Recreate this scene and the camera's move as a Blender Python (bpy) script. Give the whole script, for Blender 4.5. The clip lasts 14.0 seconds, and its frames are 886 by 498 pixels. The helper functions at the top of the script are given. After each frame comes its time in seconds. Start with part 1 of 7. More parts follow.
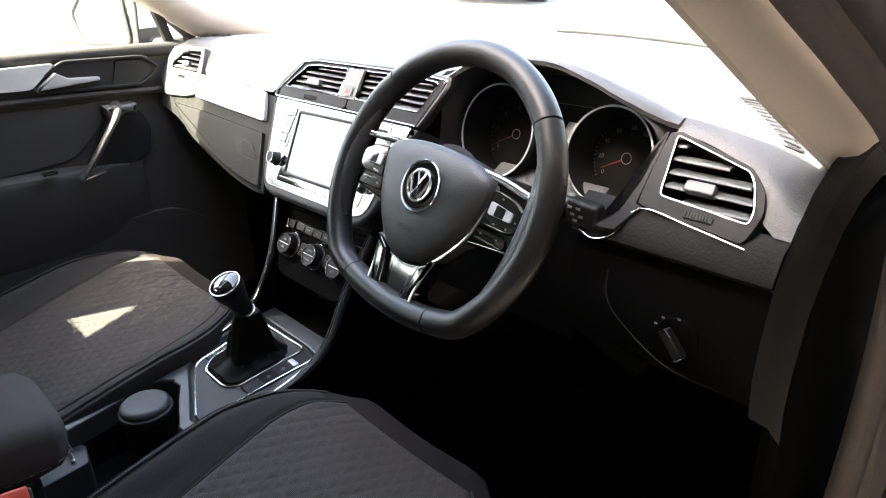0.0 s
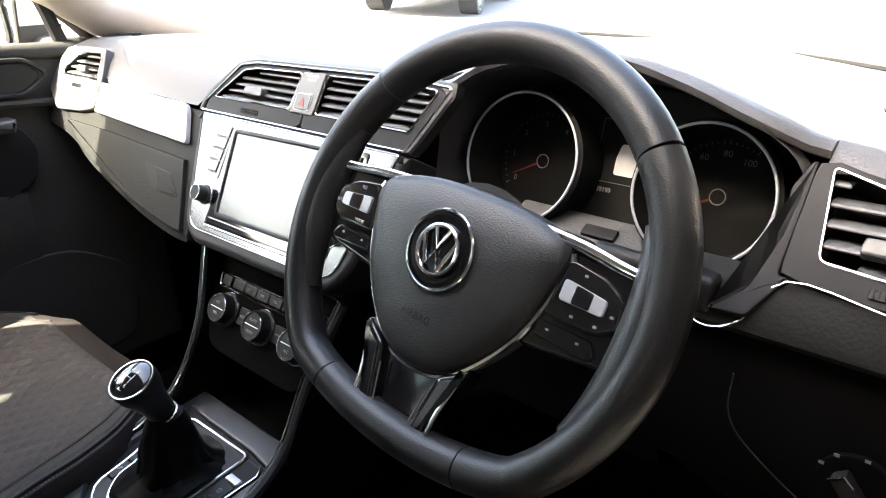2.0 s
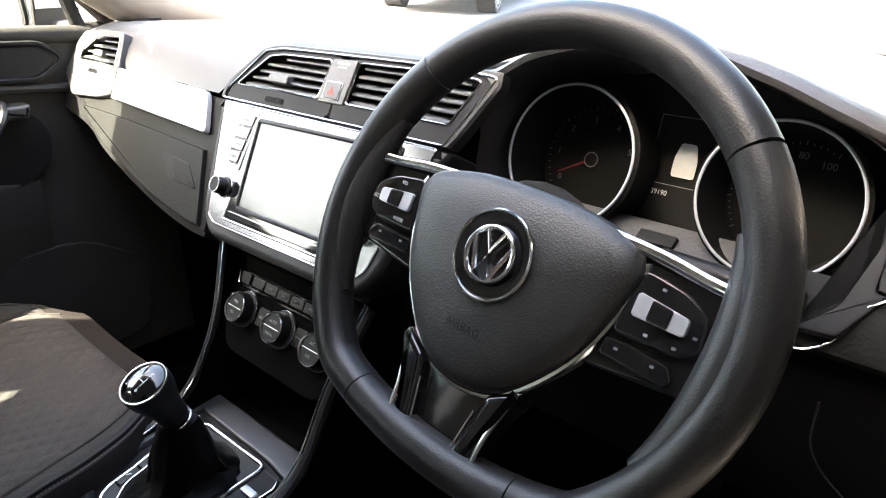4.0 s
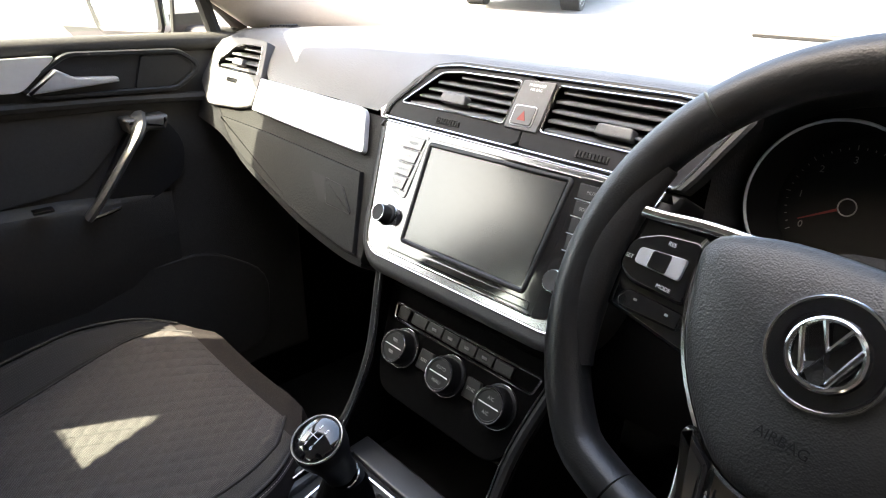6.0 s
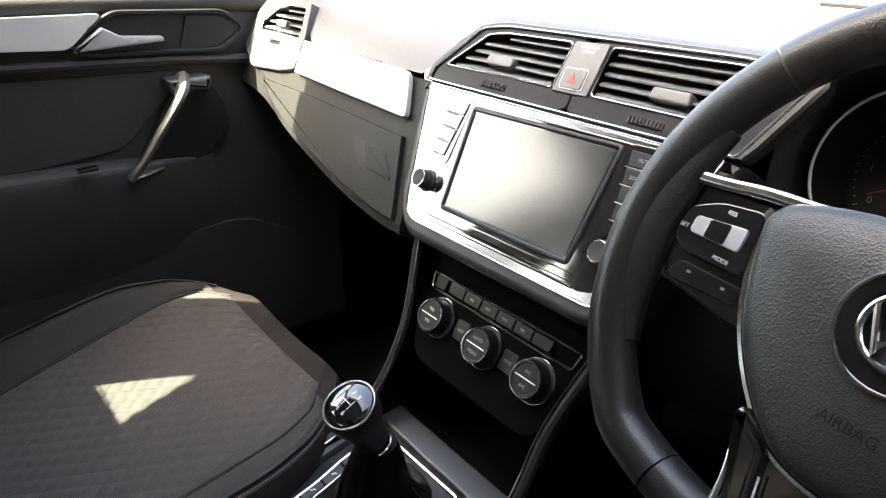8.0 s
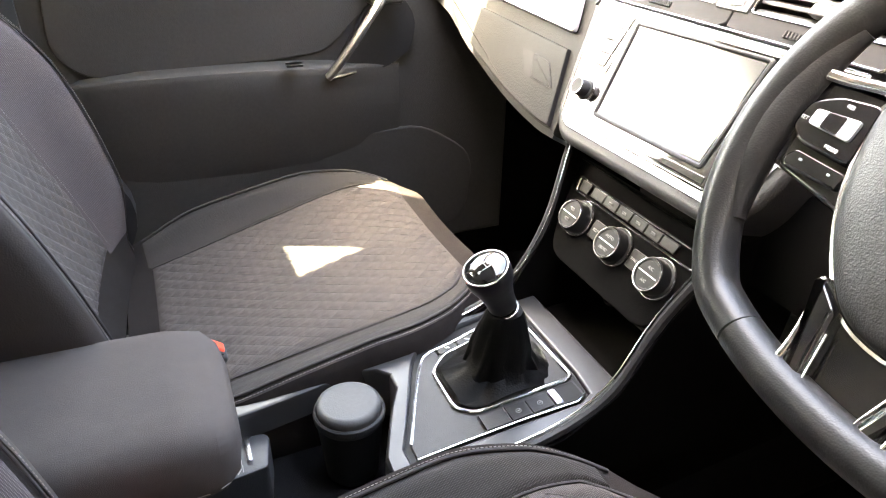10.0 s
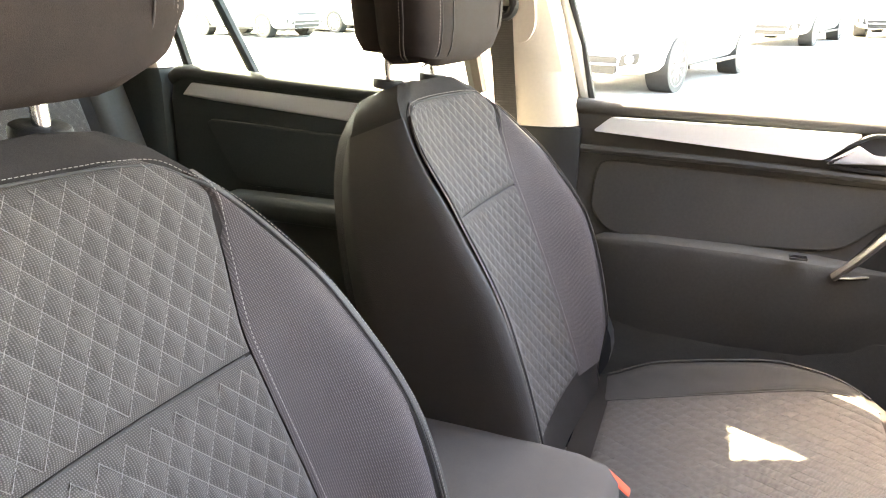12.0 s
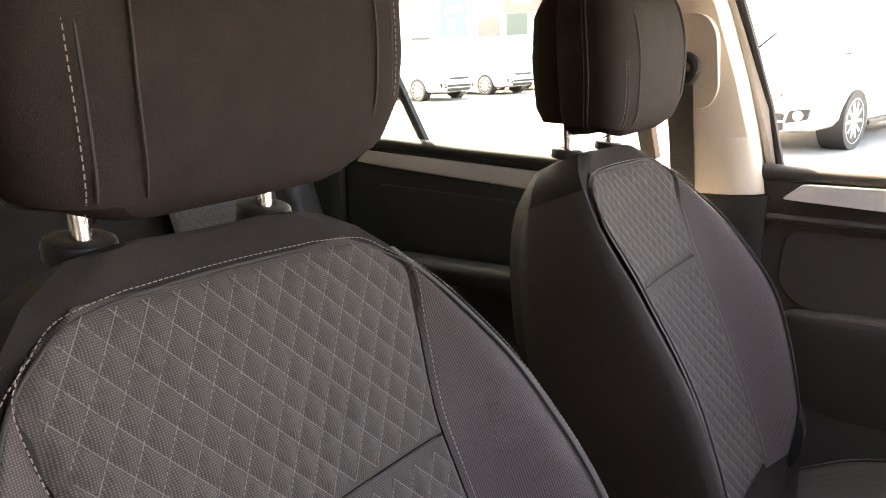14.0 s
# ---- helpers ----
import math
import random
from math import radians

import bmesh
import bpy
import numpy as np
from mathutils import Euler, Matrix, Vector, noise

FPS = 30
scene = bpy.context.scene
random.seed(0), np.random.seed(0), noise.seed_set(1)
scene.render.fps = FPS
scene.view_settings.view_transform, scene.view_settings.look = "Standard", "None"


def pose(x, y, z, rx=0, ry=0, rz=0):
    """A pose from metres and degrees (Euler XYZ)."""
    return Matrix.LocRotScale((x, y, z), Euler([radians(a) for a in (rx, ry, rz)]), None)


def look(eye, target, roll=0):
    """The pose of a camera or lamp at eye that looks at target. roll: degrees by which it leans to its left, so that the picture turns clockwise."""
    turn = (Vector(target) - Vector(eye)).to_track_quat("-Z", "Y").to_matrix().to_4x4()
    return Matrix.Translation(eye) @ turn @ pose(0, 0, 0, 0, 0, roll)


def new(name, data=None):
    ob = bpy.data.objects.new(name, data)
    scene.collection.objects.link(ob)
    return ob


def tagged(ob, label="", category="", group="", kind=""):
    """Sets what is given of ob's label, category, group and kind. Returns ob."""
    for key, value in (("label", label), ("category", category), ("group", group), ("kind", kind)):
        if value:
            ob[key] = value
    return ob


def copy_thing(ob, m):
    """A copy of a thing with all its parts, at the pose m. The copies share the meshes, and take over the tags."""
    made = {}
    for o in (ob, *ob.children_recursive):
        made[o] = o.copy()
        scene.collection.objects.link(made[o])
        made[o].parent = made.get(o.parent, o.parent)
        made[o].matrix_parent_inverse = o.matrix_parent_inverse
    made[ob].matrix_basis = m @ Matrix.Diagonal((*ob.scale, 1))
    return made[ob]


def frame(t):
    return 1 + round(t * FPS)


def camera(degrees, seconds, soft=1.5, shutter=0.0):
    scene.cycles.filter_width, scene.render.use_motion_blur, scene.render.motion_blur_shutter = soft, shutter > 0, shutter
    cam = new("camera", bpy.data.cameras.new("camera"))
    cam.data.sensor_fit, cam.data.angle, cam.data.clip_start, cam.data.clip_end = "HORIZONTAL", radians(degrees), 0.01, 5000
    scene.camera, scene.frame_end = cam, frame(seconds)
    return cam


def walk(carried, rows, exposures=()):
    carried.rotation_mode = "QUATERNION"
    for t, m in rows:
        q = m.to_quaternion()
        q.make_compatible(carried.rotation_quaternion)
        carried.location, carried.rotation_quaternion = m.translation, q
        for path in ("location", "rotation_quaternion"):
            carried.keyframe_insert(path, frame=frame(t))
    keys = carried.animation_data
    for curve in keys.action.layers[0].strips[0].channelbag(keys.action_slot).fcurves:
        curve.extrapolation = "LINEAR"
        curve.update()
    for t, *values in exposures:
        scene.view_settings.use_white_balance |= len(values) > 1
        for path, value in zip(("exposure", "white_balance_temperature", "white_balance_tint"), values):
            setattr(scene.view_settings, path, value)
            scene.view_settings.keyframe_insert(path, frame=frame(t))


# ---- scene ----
cam = camera(65.7, 14.0, soft=1.05)
PATH = [
    (0, (0.954, -0.498, 1.304), (-0.405, 0.732, 0.502), -2.3),
    (0.5, (0.899, -0.453, 1.287), (-0.453, 0.781, 0.481), -2.3),
    (1, (0.814, -0.422, 1.277), (-0.448, 0.907, 0.475), -2.9),
    (1.5, (0.75, -0.387, 1.259), (-0.482, 0.986, 0.486), -2.1),
    (2, (0.688, -0.351, 1.249), (-0.542, 1.024, 0.476), -1.3),
    (2.2, (0.673, -0.342, 1.249), (-0.555, 1.031, 0.47), -1.7),
    (4.3, (0.613, -0.332, 1.231), (-0.638, 1.022, 0.455), -0.1),
    (4.5, (0.593, -0.335, 1.232), (-0.664, 1.012, 0.453), -0.7),
    (5, (0.532, -0.346, 1.238), (-0.823, 0.901, 0.457), -0.5),
    (5.5, (0.49, -0.358, 1.246), (-0.896, 0.861, 0.477), -1.7),
    (6, (0.472, -0.356, 1.244), (-0.907, 0.863, 0.46), -0.4),
    (6.5, (0.466, -0.344, 1.238), (-0.909, 0.868, 0.437), -0.1),
    (7, (0.46, -0.342, 1.241), (-0.924, 0.856, 0.434), 0.3),
    (7.2, (0.457, -0.343, 1.239), (-0.928, 0.852, 0.432), 0.7),
    (9.5, (0.506, -0.37, 1.208), (-1.048, 0.438, 0.243), -0.7),
    (10, (0.563, -0.387, 1.206), (-1.045, 0.292, 0.229), 0.9),
    (10.5, (0.633, -0.367, 1.218), (-1.108, -0.031, 0.292), -2.5),
    (11, (0.643, -0.334, 1.245), (-1.188, -0.446, 0.449), -0.3),
    (11.5, (0.664, -0.305, 1.257), (-1.152, -0.766, 0.558), 1.5),
    (12, (0.655, -0.323, 1.27), (-1.118, -1.022, 0.665), 0.9),
    (12.5, (0.654, -0.336, 1.281), (-1.096, -1.164, 0.778), 1.2),
    (13, (0.66, -0.345, 1.286), (-1.031, -1.302, 0.811), 0.2),
    (13.5, (0.653, -0.364, 1.284), (-0.988, -1.412, 0.829), -1.2),
    (14, (0.657, -0.374, 1.285), (-0.963, -1.459, 0.839), -0.7),
]
EXPOSURES = [(0.0, 4.55, 7350, 12), (1.0, 4.6, 7350, 12), (2.0, 4.35, 7350, 12), (4.5, 4.3, 7400, 12), (5.5, 4.0, 7450, 12), (7.2, 4.05, 7500, 11), (9.5, 5.75, 8300, 14), (10.0, 6.25, 8700, 14),
             (10.5, 6.55, 9200, 15), (11.0, 6.55, 9200, 15), (11.5, 6.4, 9200, 15), (12.0, 6.25, 9200, 15), (12.5, 5.75, 9200, 15), (13.5, 5.35, 9600, 22), (14.0, 5.1, 9800, 24)]
walk(cam, [(t, look(eye, target, roll)) for t, eye, target, roll in PATH], EXPOSURES)

# ---- daylight: clear sky and a high sun over the passenger's side ----
SUN_TO = Vector((-0.252, -0.635, 0.690)).normalized()   # towards the sun
world = bpy.data.worlds.new("sky")
scene.world = world
world.use_nodes = True
wn = world.node_tree.nodes
sky = wn.new("ShaderNodeTexSky")
sky.sky_type, sky.sun_disc = "NISHITA", False
sky.sun_elevation = math.asin(SUN_TO.z)
sky.sun_rotation = math.atan2(SUN_TO.x, SUN_TO.y)
sky.air_density, sky.dust_density = 1.0, 4.0
world.node_tree.links.new(sky.outputs[0], wn["Background"].inputs[0])
wn["Background"].inputs[1].default_value = 0.15
sun_data = bpy.data.lights.new("sun", "SUN")
sun_data.energy, sun_data.angle, sun_data.color = 4.0, radians(0.5), (1.0, 0.95, 0.87)
sun = new("sun", sun_data)
sun.matrix_world = look(SUN_TO * 30, (0, 0, 0))


# ---- materials ----
def mat(name, color, rough=0.5, metal=0.0, var=0.15, scale=30.0, bump=0.0, bscale=600.0, coat=0.0, kind="noise",
        spec=0.5, sheen=0.0, rvar=0.1):
    """A procedural surface: base colour with variation at two scales, roughness wear and fine relief."""
    m = bpy.data.materials.new(name)
    m.use_nodes = True
    nt = m.node_tree
    n, l = nt.nodes, nt.links
    b = n["Principled BSDF"]
    b.inputs["Metallic"].default_value = metal
    b.inputs["Coat Weight"].default_value = coat
    b.inputs["Coat Roughness"].default_value = 0.05
    b.inputs["Specular IOR Level"].default_value = spec
    b.inputs["Sheen Weight"].default_value = sheen
    b.inputs["Sheen Roughness"].default_value = 0.5
    tc = n.new("ShaderNodeTexCoord")
    big = n.new("ShaderNodeTexNoise")
    big.inputs["Scale"].default_value, big.inputs["Detail"].default_value = scale * 0.25, 4
    small = n.new("ShaderNodeTexNoise")
    small.inputs["Scale"].default_value, small.inputs["Detail"].default_value = scale * 6, 3
    for t in (big, small):
        l.new(tc.outputs["Object"], t.inputs["Vector"])
    add = n.new("ShaderNodeMath")
    add.operation = "ADD"
    l.new(big.outputs["Fac"], add.inputs[0])
    l.new(small.outputs["Fac"], add.inputs[1])
    rng = n.new("ShaderNodeMapRange")
    rng.inputs["From Min"].default_value, rng.inputs["From Max"].default_value = 0.6, 1.4
    rng.inputs["To Min"].default_value, rng.inputs["To Max"].default_value = 1 - var, 1 + var
    l.new(add.outputs[0], rng.inputs["Value"])
    mul = n.new("ShaderNodeVectorMath")
    mul.operation = "SCALE"
    mul.inputs[0].default_value = color
    l.new(rng.outputs[0], mul.inputs["Scale"])
    l.new(mul.outputs[0], b.inputs["Base Color"])
    rr = n.new("ShaderNodeMapRange")
    rr.inputs["From Min"].default_value, rr.inputs["From Max"].default_value = 0.3, 0.7
    rr.inputs["To Min"].default_value = max(0.02, rough * (1 - rvar))
    rr.inputs["To Max"].default_value = min(1.0, rough * (1 + rvar))
    l.new(big.outputs["Fac"], rr.inputs["Value"])
    l.new(rr.outputs[0], b.inputs["Roughness"])
    if bump:
        bp = n.new("ShaderNodeBump")
        bp.inputs["Strength"].default_value = bump
        bp.inputs["Distance"].default_value = 0.001
        if kind == "grain":      # leather or moulded plastic grain
            g = n.new("ShaderNodeTexVoronoi")
            g.feature = "SMOOTH_F1"
            g.inputs["Scale"].default_value = bscale
            l.new(tc.outputs["Object"], g.inputs["Vector"])
            l.new(g.outputs["Distance"], bp.inputs["Height"])
        elif kind == "weave":    # two crossed thread directions
            waves = []
            for ax in ("X", "Y", "Z"):
                w = n.new("ShaderNodeTexWave")
                w.bands_direction = ax
                w.inputs["Scale"].default_value = bscale
                w.inputs["Distortion"].default_value = 0.3
                l.new(tc.outputs["Object"], w.inputs["Vector"])
                waves.append(w)
            s1 = n.new("ShaderNodeMath")
            s1.operation = "MULTIPLY"
            l.new(waves[0].outputs["Fac"], s1.inputs[0])
            s2 = n.new("ShaderNodeMath")
            s2.operation = "ADD"
            l.new(waves[1].outputs["Fac"], s2.inputs[0])
            l.new(waves[2].outputs["Fac"], s2.inputs[1])
            l.new(s2.outputs[0], s1.inputs[1])
            l.new(s1.outputs[0], bp.inputs["Height"])
        elif kind == "twill":    # crossed threads on cloth that carries its own across-and-along coordinates
            waves = []
            for ax, sc in (("X", bscale), ("Y", bscale * 1.25)):
                w = n.new("ShaderNodeTexWave")
                w.bands_direction = ax
                w.inputs["Scale"].default_value = sc
                l.new(tc.outputs["UV"], w.inputs["Vector"])
                waves.append(w)
            s1 = n.new("ShaderNodeMath")
            s1.operation = "MULTIPLY"
            l.new(waves[0].outputs["Fac"], s1.inputs[0])
            l.new(waves[1].outputs["Fac"], s1.inputs[1])
            l.new(s1.outputs[0], bp.inputs["Height"])
            th = n.new("ShaderNodeMapRange")
            th.inputs["To Min"].default_value, th.inputs["To Max"].default_value = 0.72, 1.85
            l.new(s1.outputs[0], th.inputs["Value"])
            mm = n.new("ShaderNodeMath")
            mm.operation = "MULTIPLY"
            l.new(rng.outputs[0], mm.inputs[0])
            l.new(th.outputs[0], mm.inputs[1])
            l.new(mm.outputs[0], mul.inputs["Scale"])
        else:
            g = n.new("ShaderNodeTexNoise")
            g.inputs["Scale"].default_value, g.inputs["Detail"].default_value = bscale, 2
            l.new(tc.outputs["Object"], g.inputs["Vector"])
            l.new(g.outputs["Fac"], bp.inputs["Height"])
        l.new(bp.outputs[0], b.inputs["Normal"])
    return m


def glass_mat(name, tint, gloss=0.06):
    m = bpy.data.materials.new(name)
    m.use_nodes = True
    n, l = m.node_tree.nodes, m.node_tree.links
    n.remove(n["Principled BSDF"])
    tr, gl, mx = n.new("ShaderNodeBsdfTransparent"), n.new("ShaderNodeBsdfGlossy"), n.new("ShaderNodeMixShader")
    tr.inputs[0].default_value = (*tint, 1)
    gl.inputs["Roughness"].default_value = 0.02
    mx.inputs[0].default_value = gloss
    l.new(tr.outputs[0], mx.inputs[1])
    l.new(gl.outputs[0], mx.inputs[2])
    l.new(mx.outputs[0], n["Material Output"].inputs[0])
    return m


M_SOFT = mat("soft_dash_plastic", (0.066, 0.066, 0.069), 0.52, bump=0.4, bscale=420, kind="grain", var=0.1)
M_HARD = mat("hard_dark_plastic", (0.017, 0.017, 0.018), 0.5, bump=0.2, bscale=700, kind="grain", spec=0.3)
# near-black stands for footwell shade, darker than the plastic itself
M_LOW = mat("shade_blackened_plastic", (0.0032, 0.0031, 0.0031), 0.85, bump=0.1, bscale=700, kind="grain", spec=0.02)
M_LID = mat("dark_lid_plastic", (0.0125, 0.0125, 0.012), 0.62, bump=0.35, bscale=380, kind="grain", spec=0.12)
M_RIMPAD = mat("dark_padded_surround", (0.026, 0.026, 0.027), 0.5, bump=0.25, bscale=650, kind="grain", spec=0.35)
# faint green in the colour stands for light through the tinted panes
M_REAR = mat("green_lit_rear_trim", (0.032, 0.036, 0.036), 0.7, bump=0.3, bscale=500, kind="grain", spec=0.2)
M_SEAL = mat("brown_grey_seal", (0.062, 0.052, 0.047), 0.85, bump=0.3, var=0.15)
M_FLOOR = mat("black_carpet", (0.007, 0.007, 0.0075), 0.95, spec=0.04, bump=0.9, bscale=900, var=0.35)
M_PIANO = mat("piano_black", (0.008, 0.008, 0.009), 0.07, coat=0.6, var=0.1, rvar=0.4)
M_SILVER = mat("satin_silver_trim", (0.64, 0.65, 0.67), 0.34, metal=0.5, var=0.04)
M_FASCIA = mat("gloss_grey_fascia", (0.34, 0.345, 0.36), 0.18, metal=0.9, var=0.06, rvar=0.3)
M_CHROME = mat("chrome", (0.78, 0.79, 0.80), 0.16, metal=1.0, var=0.03)
M_LEATHER = mat("wheel_leather", (0.0125, 0.012, 0.012), 0.38, bump=0.18, bscale=800, kind="grain", rvar=0.25)
M_HUB = mat("grained_airbag_cover", (0.030, 0.0297, 0.029), 0.42, bump=0.32, bscale=900, kind="grain")
M_FAB = mat("dark_seat_fabric", (0.0190, 0.0155, 0.0146), 0.85, bump=0.4, bscale=1400, spec=0.10, var=0.38, scale=170.0)
M_RESTR = mat("head_restraint_fabric", (0.0225, 0.0168, 0.0153), 0.85, bump=0.4, bscale=1400, spec=0.08, var=0.38, scale=170.0)
M_ARMF = mat("arm_rest_fabric", (0.062, 0.052, 0.048), 0.85, bump=0.4, bscale=1400, spec=0.10, var=0.16, scale=190.0)
M_FLANK = mat("smooth_seat_side", (0.041, 0.0350, 0.0330), 0.65, bump=0.2, bscale=700, kind="grain", spec=0.15, var=0.06)
M_BOL = mat("grey_bolster_fabric", (0.072, 0.0590, 0.0585), 0.85, var=0.06, scale=60.0, bump=0.4, bscale=180, spec=0.08, kind="twill")
M_QUILT = mat("quilted_grey_fabric", (0.066, 0.0570, 0.0535), 0.85, bump=0.4, bscale=165, spec=0.08, var=0.06, scale=60.0, kind="twill")
M_LOUVRE = mat("louvre_plastic", (0.085, 0.085, 0.087), 0.40, bump=0.1, bscale=700)
M_POST = mat("brown_grey_post", (0.036, 0.030, 0.027), 0.6, bump=0.2, var=0.1)
M_PIPE = mat("dark_piping", (0.022, 0.018, 0.017), 0.8, bump=0.3)
M_STITCH = mat("beige_thread", (0.20, 0.172, 0.155), 0.8)
M_BOLD = mat("dark_bolster_fabric", (0.036, 0.0325, 0.0308), 0.8, bump=0.4, bscale=180, spec=0.12, var=0.08, scale=60.0, kind="twill")
M_THREAD = mat("quilting_thread_grey", (0.125, 0.108, 0.100), 0.8)
M_THREADC = mat("cushion_quilting_thread", (0.052, 0.046, 0.043), 0.85)
M_BEIGE = mat("beige_pillar_trim", (0.58, 0.51, 0.43), 0.75, bump=0.25, bscale=900, var=0.05)
M_DOOR = mat("door_card_plastic", (0.050, 0.047, 0.0435), 0.6, bump=0.25, bscale=600, kind="grain", spec=0.28)
M_HANDLE = mat("grey_handle_plastic", (0.085, 0.084, 0.083), 0.32, metal=0.3, var=0.08)
M_RUBBER = mat("black_rubber", (0.012, 0.012, 0.012), 0.7, bump=0.2)
M_SCREEN = mat("dark_touch_glass", (0.010, 0.0105, 0.0115), 0.20, coat=0.0, spec=0.6, var=0.05, rvar=0.1)
M_RED = mat("red_plastic", (0.75, 0.07, 0.03), 0.4, var=0.08)
M_DIAL = mat("black_dial_face", (0.008, 0.008, 0.008), 0.6, var=0.1, spec=0.2)
M_WHITE = mat("white_print", (0.75, 0.75, 0.75), 0.6, var=0.03)
M_GREYP = mat("grey_print", (0.20, 0.20, 0.20), 0.6, var=0.03)
M_KEY = mat("dark_rubbery_key", (0.012, 0.012, 0.0125), 0.5, var=0.1, bump=0.1, spec=0.22)
M_NEEDLE = mat("red_needle", (0.20, 0.016, 0.012), 0.5, var=0.05)
M_PAINT = mat("white_car_paint", (0.66, 0.66, 0.66), 0.25, coat=0.7, var=0.02)
M_BODY = mat("body_paint_sheet", (0.62, 0.60, 0.58), 0.4, coat=0.3, var=0.03)
M_CARGLASS = mat("dark_car_window", (0.03, 0.045, 0.045), 0.08, coat=0.3)
M_TYRE = mat("tyre_rubber", (0.05, 0.05, 0.05), 0.8, bump=0.4, bscale=80)
M_RIM = mat("alloy_rim", (0.62, 0.62, 0.63), 0.3, metal=0.7)
M_ASPH = mat("sunlit_asphalt", (0.17, 0.165, 0.16), 0.9, bump=0.8, bscale=60, var=0.25, scale=1.5)
M_WALL = mat("white_render", (0.8, 0.8, 0.78), 0.8, var=0.05, scale=1.0)
M_BLUE = mat("blue_sign", (0.05, 0.16, 0.50), 0.4, var=0.05)
M_REDS = mat("red_sign", (0.55, 0.09, 0.08), 0.4, var=0.05)
M_HEAD = mat("grey_headliner", (0.24, 0.225, 0.205), 0.95, bump=0.5, bscale=400, var=0.06)
M_LAMP = mat("lamp_lens", (0.55, 0.56, 0.58), 0.12, coat=0.4)
G_CLEAR = glass_mat("clear_window", (0.93, 0.96, 0.94), 0.05)
G_DOOR = glass_mat("pale_green_window", (0.86, 0.93, 0.88), 0.05)
G_TINT = glass_mat("green_tinted_window", (0.66, 0.79, 0.74), 0.05)
M_MIRROR = mat("mirror_glass", (0.9, 0.9, 0.9), 0.01, metal=1.0, var=0.0, rvar=0.0)
M_GREYBOOT = mat("boot_leatherette", (0.0032, 0.0031, 0.0031), 0.45, spec=0.05, bump=0.3, bscale=500, kind="grain")


# ---- mesh helpers ----
def weigh_normals(me, limit):
    """Corner normals weighed by face area, so that broad faces stay flat beside their rounded edges."""
    around = [[] for _ in me.vertices]
    for f in me.polygons:
        for v in f.vertices:
            around[v].append((f.normal.copy(), f.area))
    out = []
    for f in me.polygons:
        fn = f.normal
        for v in f.vertices:
            t = Vector()
            for nn, ar in around[v]:
                if nn.dot(fn) >= limit:
                    t += nn * ar
            out.append(t.normalized() if t.length > 1e-12 else fn.copy())
    me.normals_split_custom_set(out)


def part(name, bm, material, parent=None, label="", sharp=38):
    me = bpy.data.meshes.new(name)
    bmesh.ops.recalc_face_normals(bm, faces=bm.faces)
    bm.to_mesh(me)
    bm.free()
    me.materials.append(material)
    me.shade_smooth()
    me.set_sharp_from_angle(angle=radians(sharp))
    if len(me.loops) < 6000:
        weigh_normals(me, math.cos(radians(sharp)))
    ob = new(name, me)
    if parent is not None:
        ob.parent = parent
    if label:
        ob["label"] = label
    return ob


def thing(name, label, category, group="", kind=""):
    return tagged(new(name), label, category, group, kind)


def rbox(cx, cy, cz, sx, sy, sz, r=0.004, seg=2, m=None, bm=None):
    """A box with rounded edges, by its centre and full sizes."""
    out = bm or bmesh.new()
    tmp = bmesh.new()
    bmesh.ops.create_cube(tmp, size=1.0)
    for v in tmp.verts:
        v.co = Vector((v.co.x * sx, v.co.y * sy, v.co.z * sz))
    r = min(r, 0.49 * min(sx, sy, sz))
    if r > 0:
        bmesh.ops.bevel(tmp, geom=tmp.edges[:], offset=r, segments=seg, profile=0.5, affect="EDGES")
    mm = Matrix.Translation((cx, cy, cz)) @ (m or Matrix())
    join(out, tmp, mm)
    return out


def join(out, tmp, mm=None):
    idx = {}
    for v in tmp.verts:
        idx[v] = out.verts.new(mm @ v.co if mm else v.co)
    for f in tmp.faces:
        try:
            out.faces.new([idx[v] for v in f.verts])
        except ValueError:
            pass
    tmp.free()


def prism(pts, f, h0, h1, bevel=0.0, seg=2, bm=None):
    """An outline (a, b) carried by f(a, b, h) from height h0 to h1, its front edge rounded."""
    out = bm or bmesh.new()
    n = len(pts)
    cx, cy = sum(p[0] for p in pts) / n, sum(p[1] for p in pts) / n
    rings = [[f(a, b, h0) for a, b in pts]]
    levels = [(0.0, h1)]
    if bevel > 0:
        levels = [(bevel * (1 - math.cos(k * math.pi / 2 / seg)), h1 - bevel * (1 - math.sin(k * math.pi / 2 / seg)))
                  for k in range(seg + 1)]
    for ins, h in levels:
        ring = []
        for i, (a, b) in enumerate(pts):
            pa, pb = Vector(pts[i - 1]), Vector(pts[(i + 1) % n])
            p = Vector((a, b))
            e1, e2 = (p - pa), (pb - p)
            e1 = e1.normalized() if e1.length > 1e-9 else e2.normalized()
            e2 = e2.normalized() if e2.length > 1e-9 else e1
            nn = Vector((-(e1.y + e2.y), e1.x + e2.x))
            nn = nn.normalized() if nn.length > 1e-6 else Vector((0, 0))
            if nn.dot(Vector((cx, cy)) - p) < 0 and area2(pts) == 0:
                nn = -nn
            nn = nn * (1 if area2(pts) > 0 else -1)
            k = ins / max(0.5, abs(nn.dot(Vector((-e1.y, e1.x)))))
            q = p + nn * k
            ring.append(f(q.x, q.y, h))
        rings.append(ring)
    loft(rings, True, True, out)
    return out


def area2(pts):
    return sum(pts[i - 1][0] * p[1] - p[0] * pts[i - 1][1] for i, p in enumerate(pts))


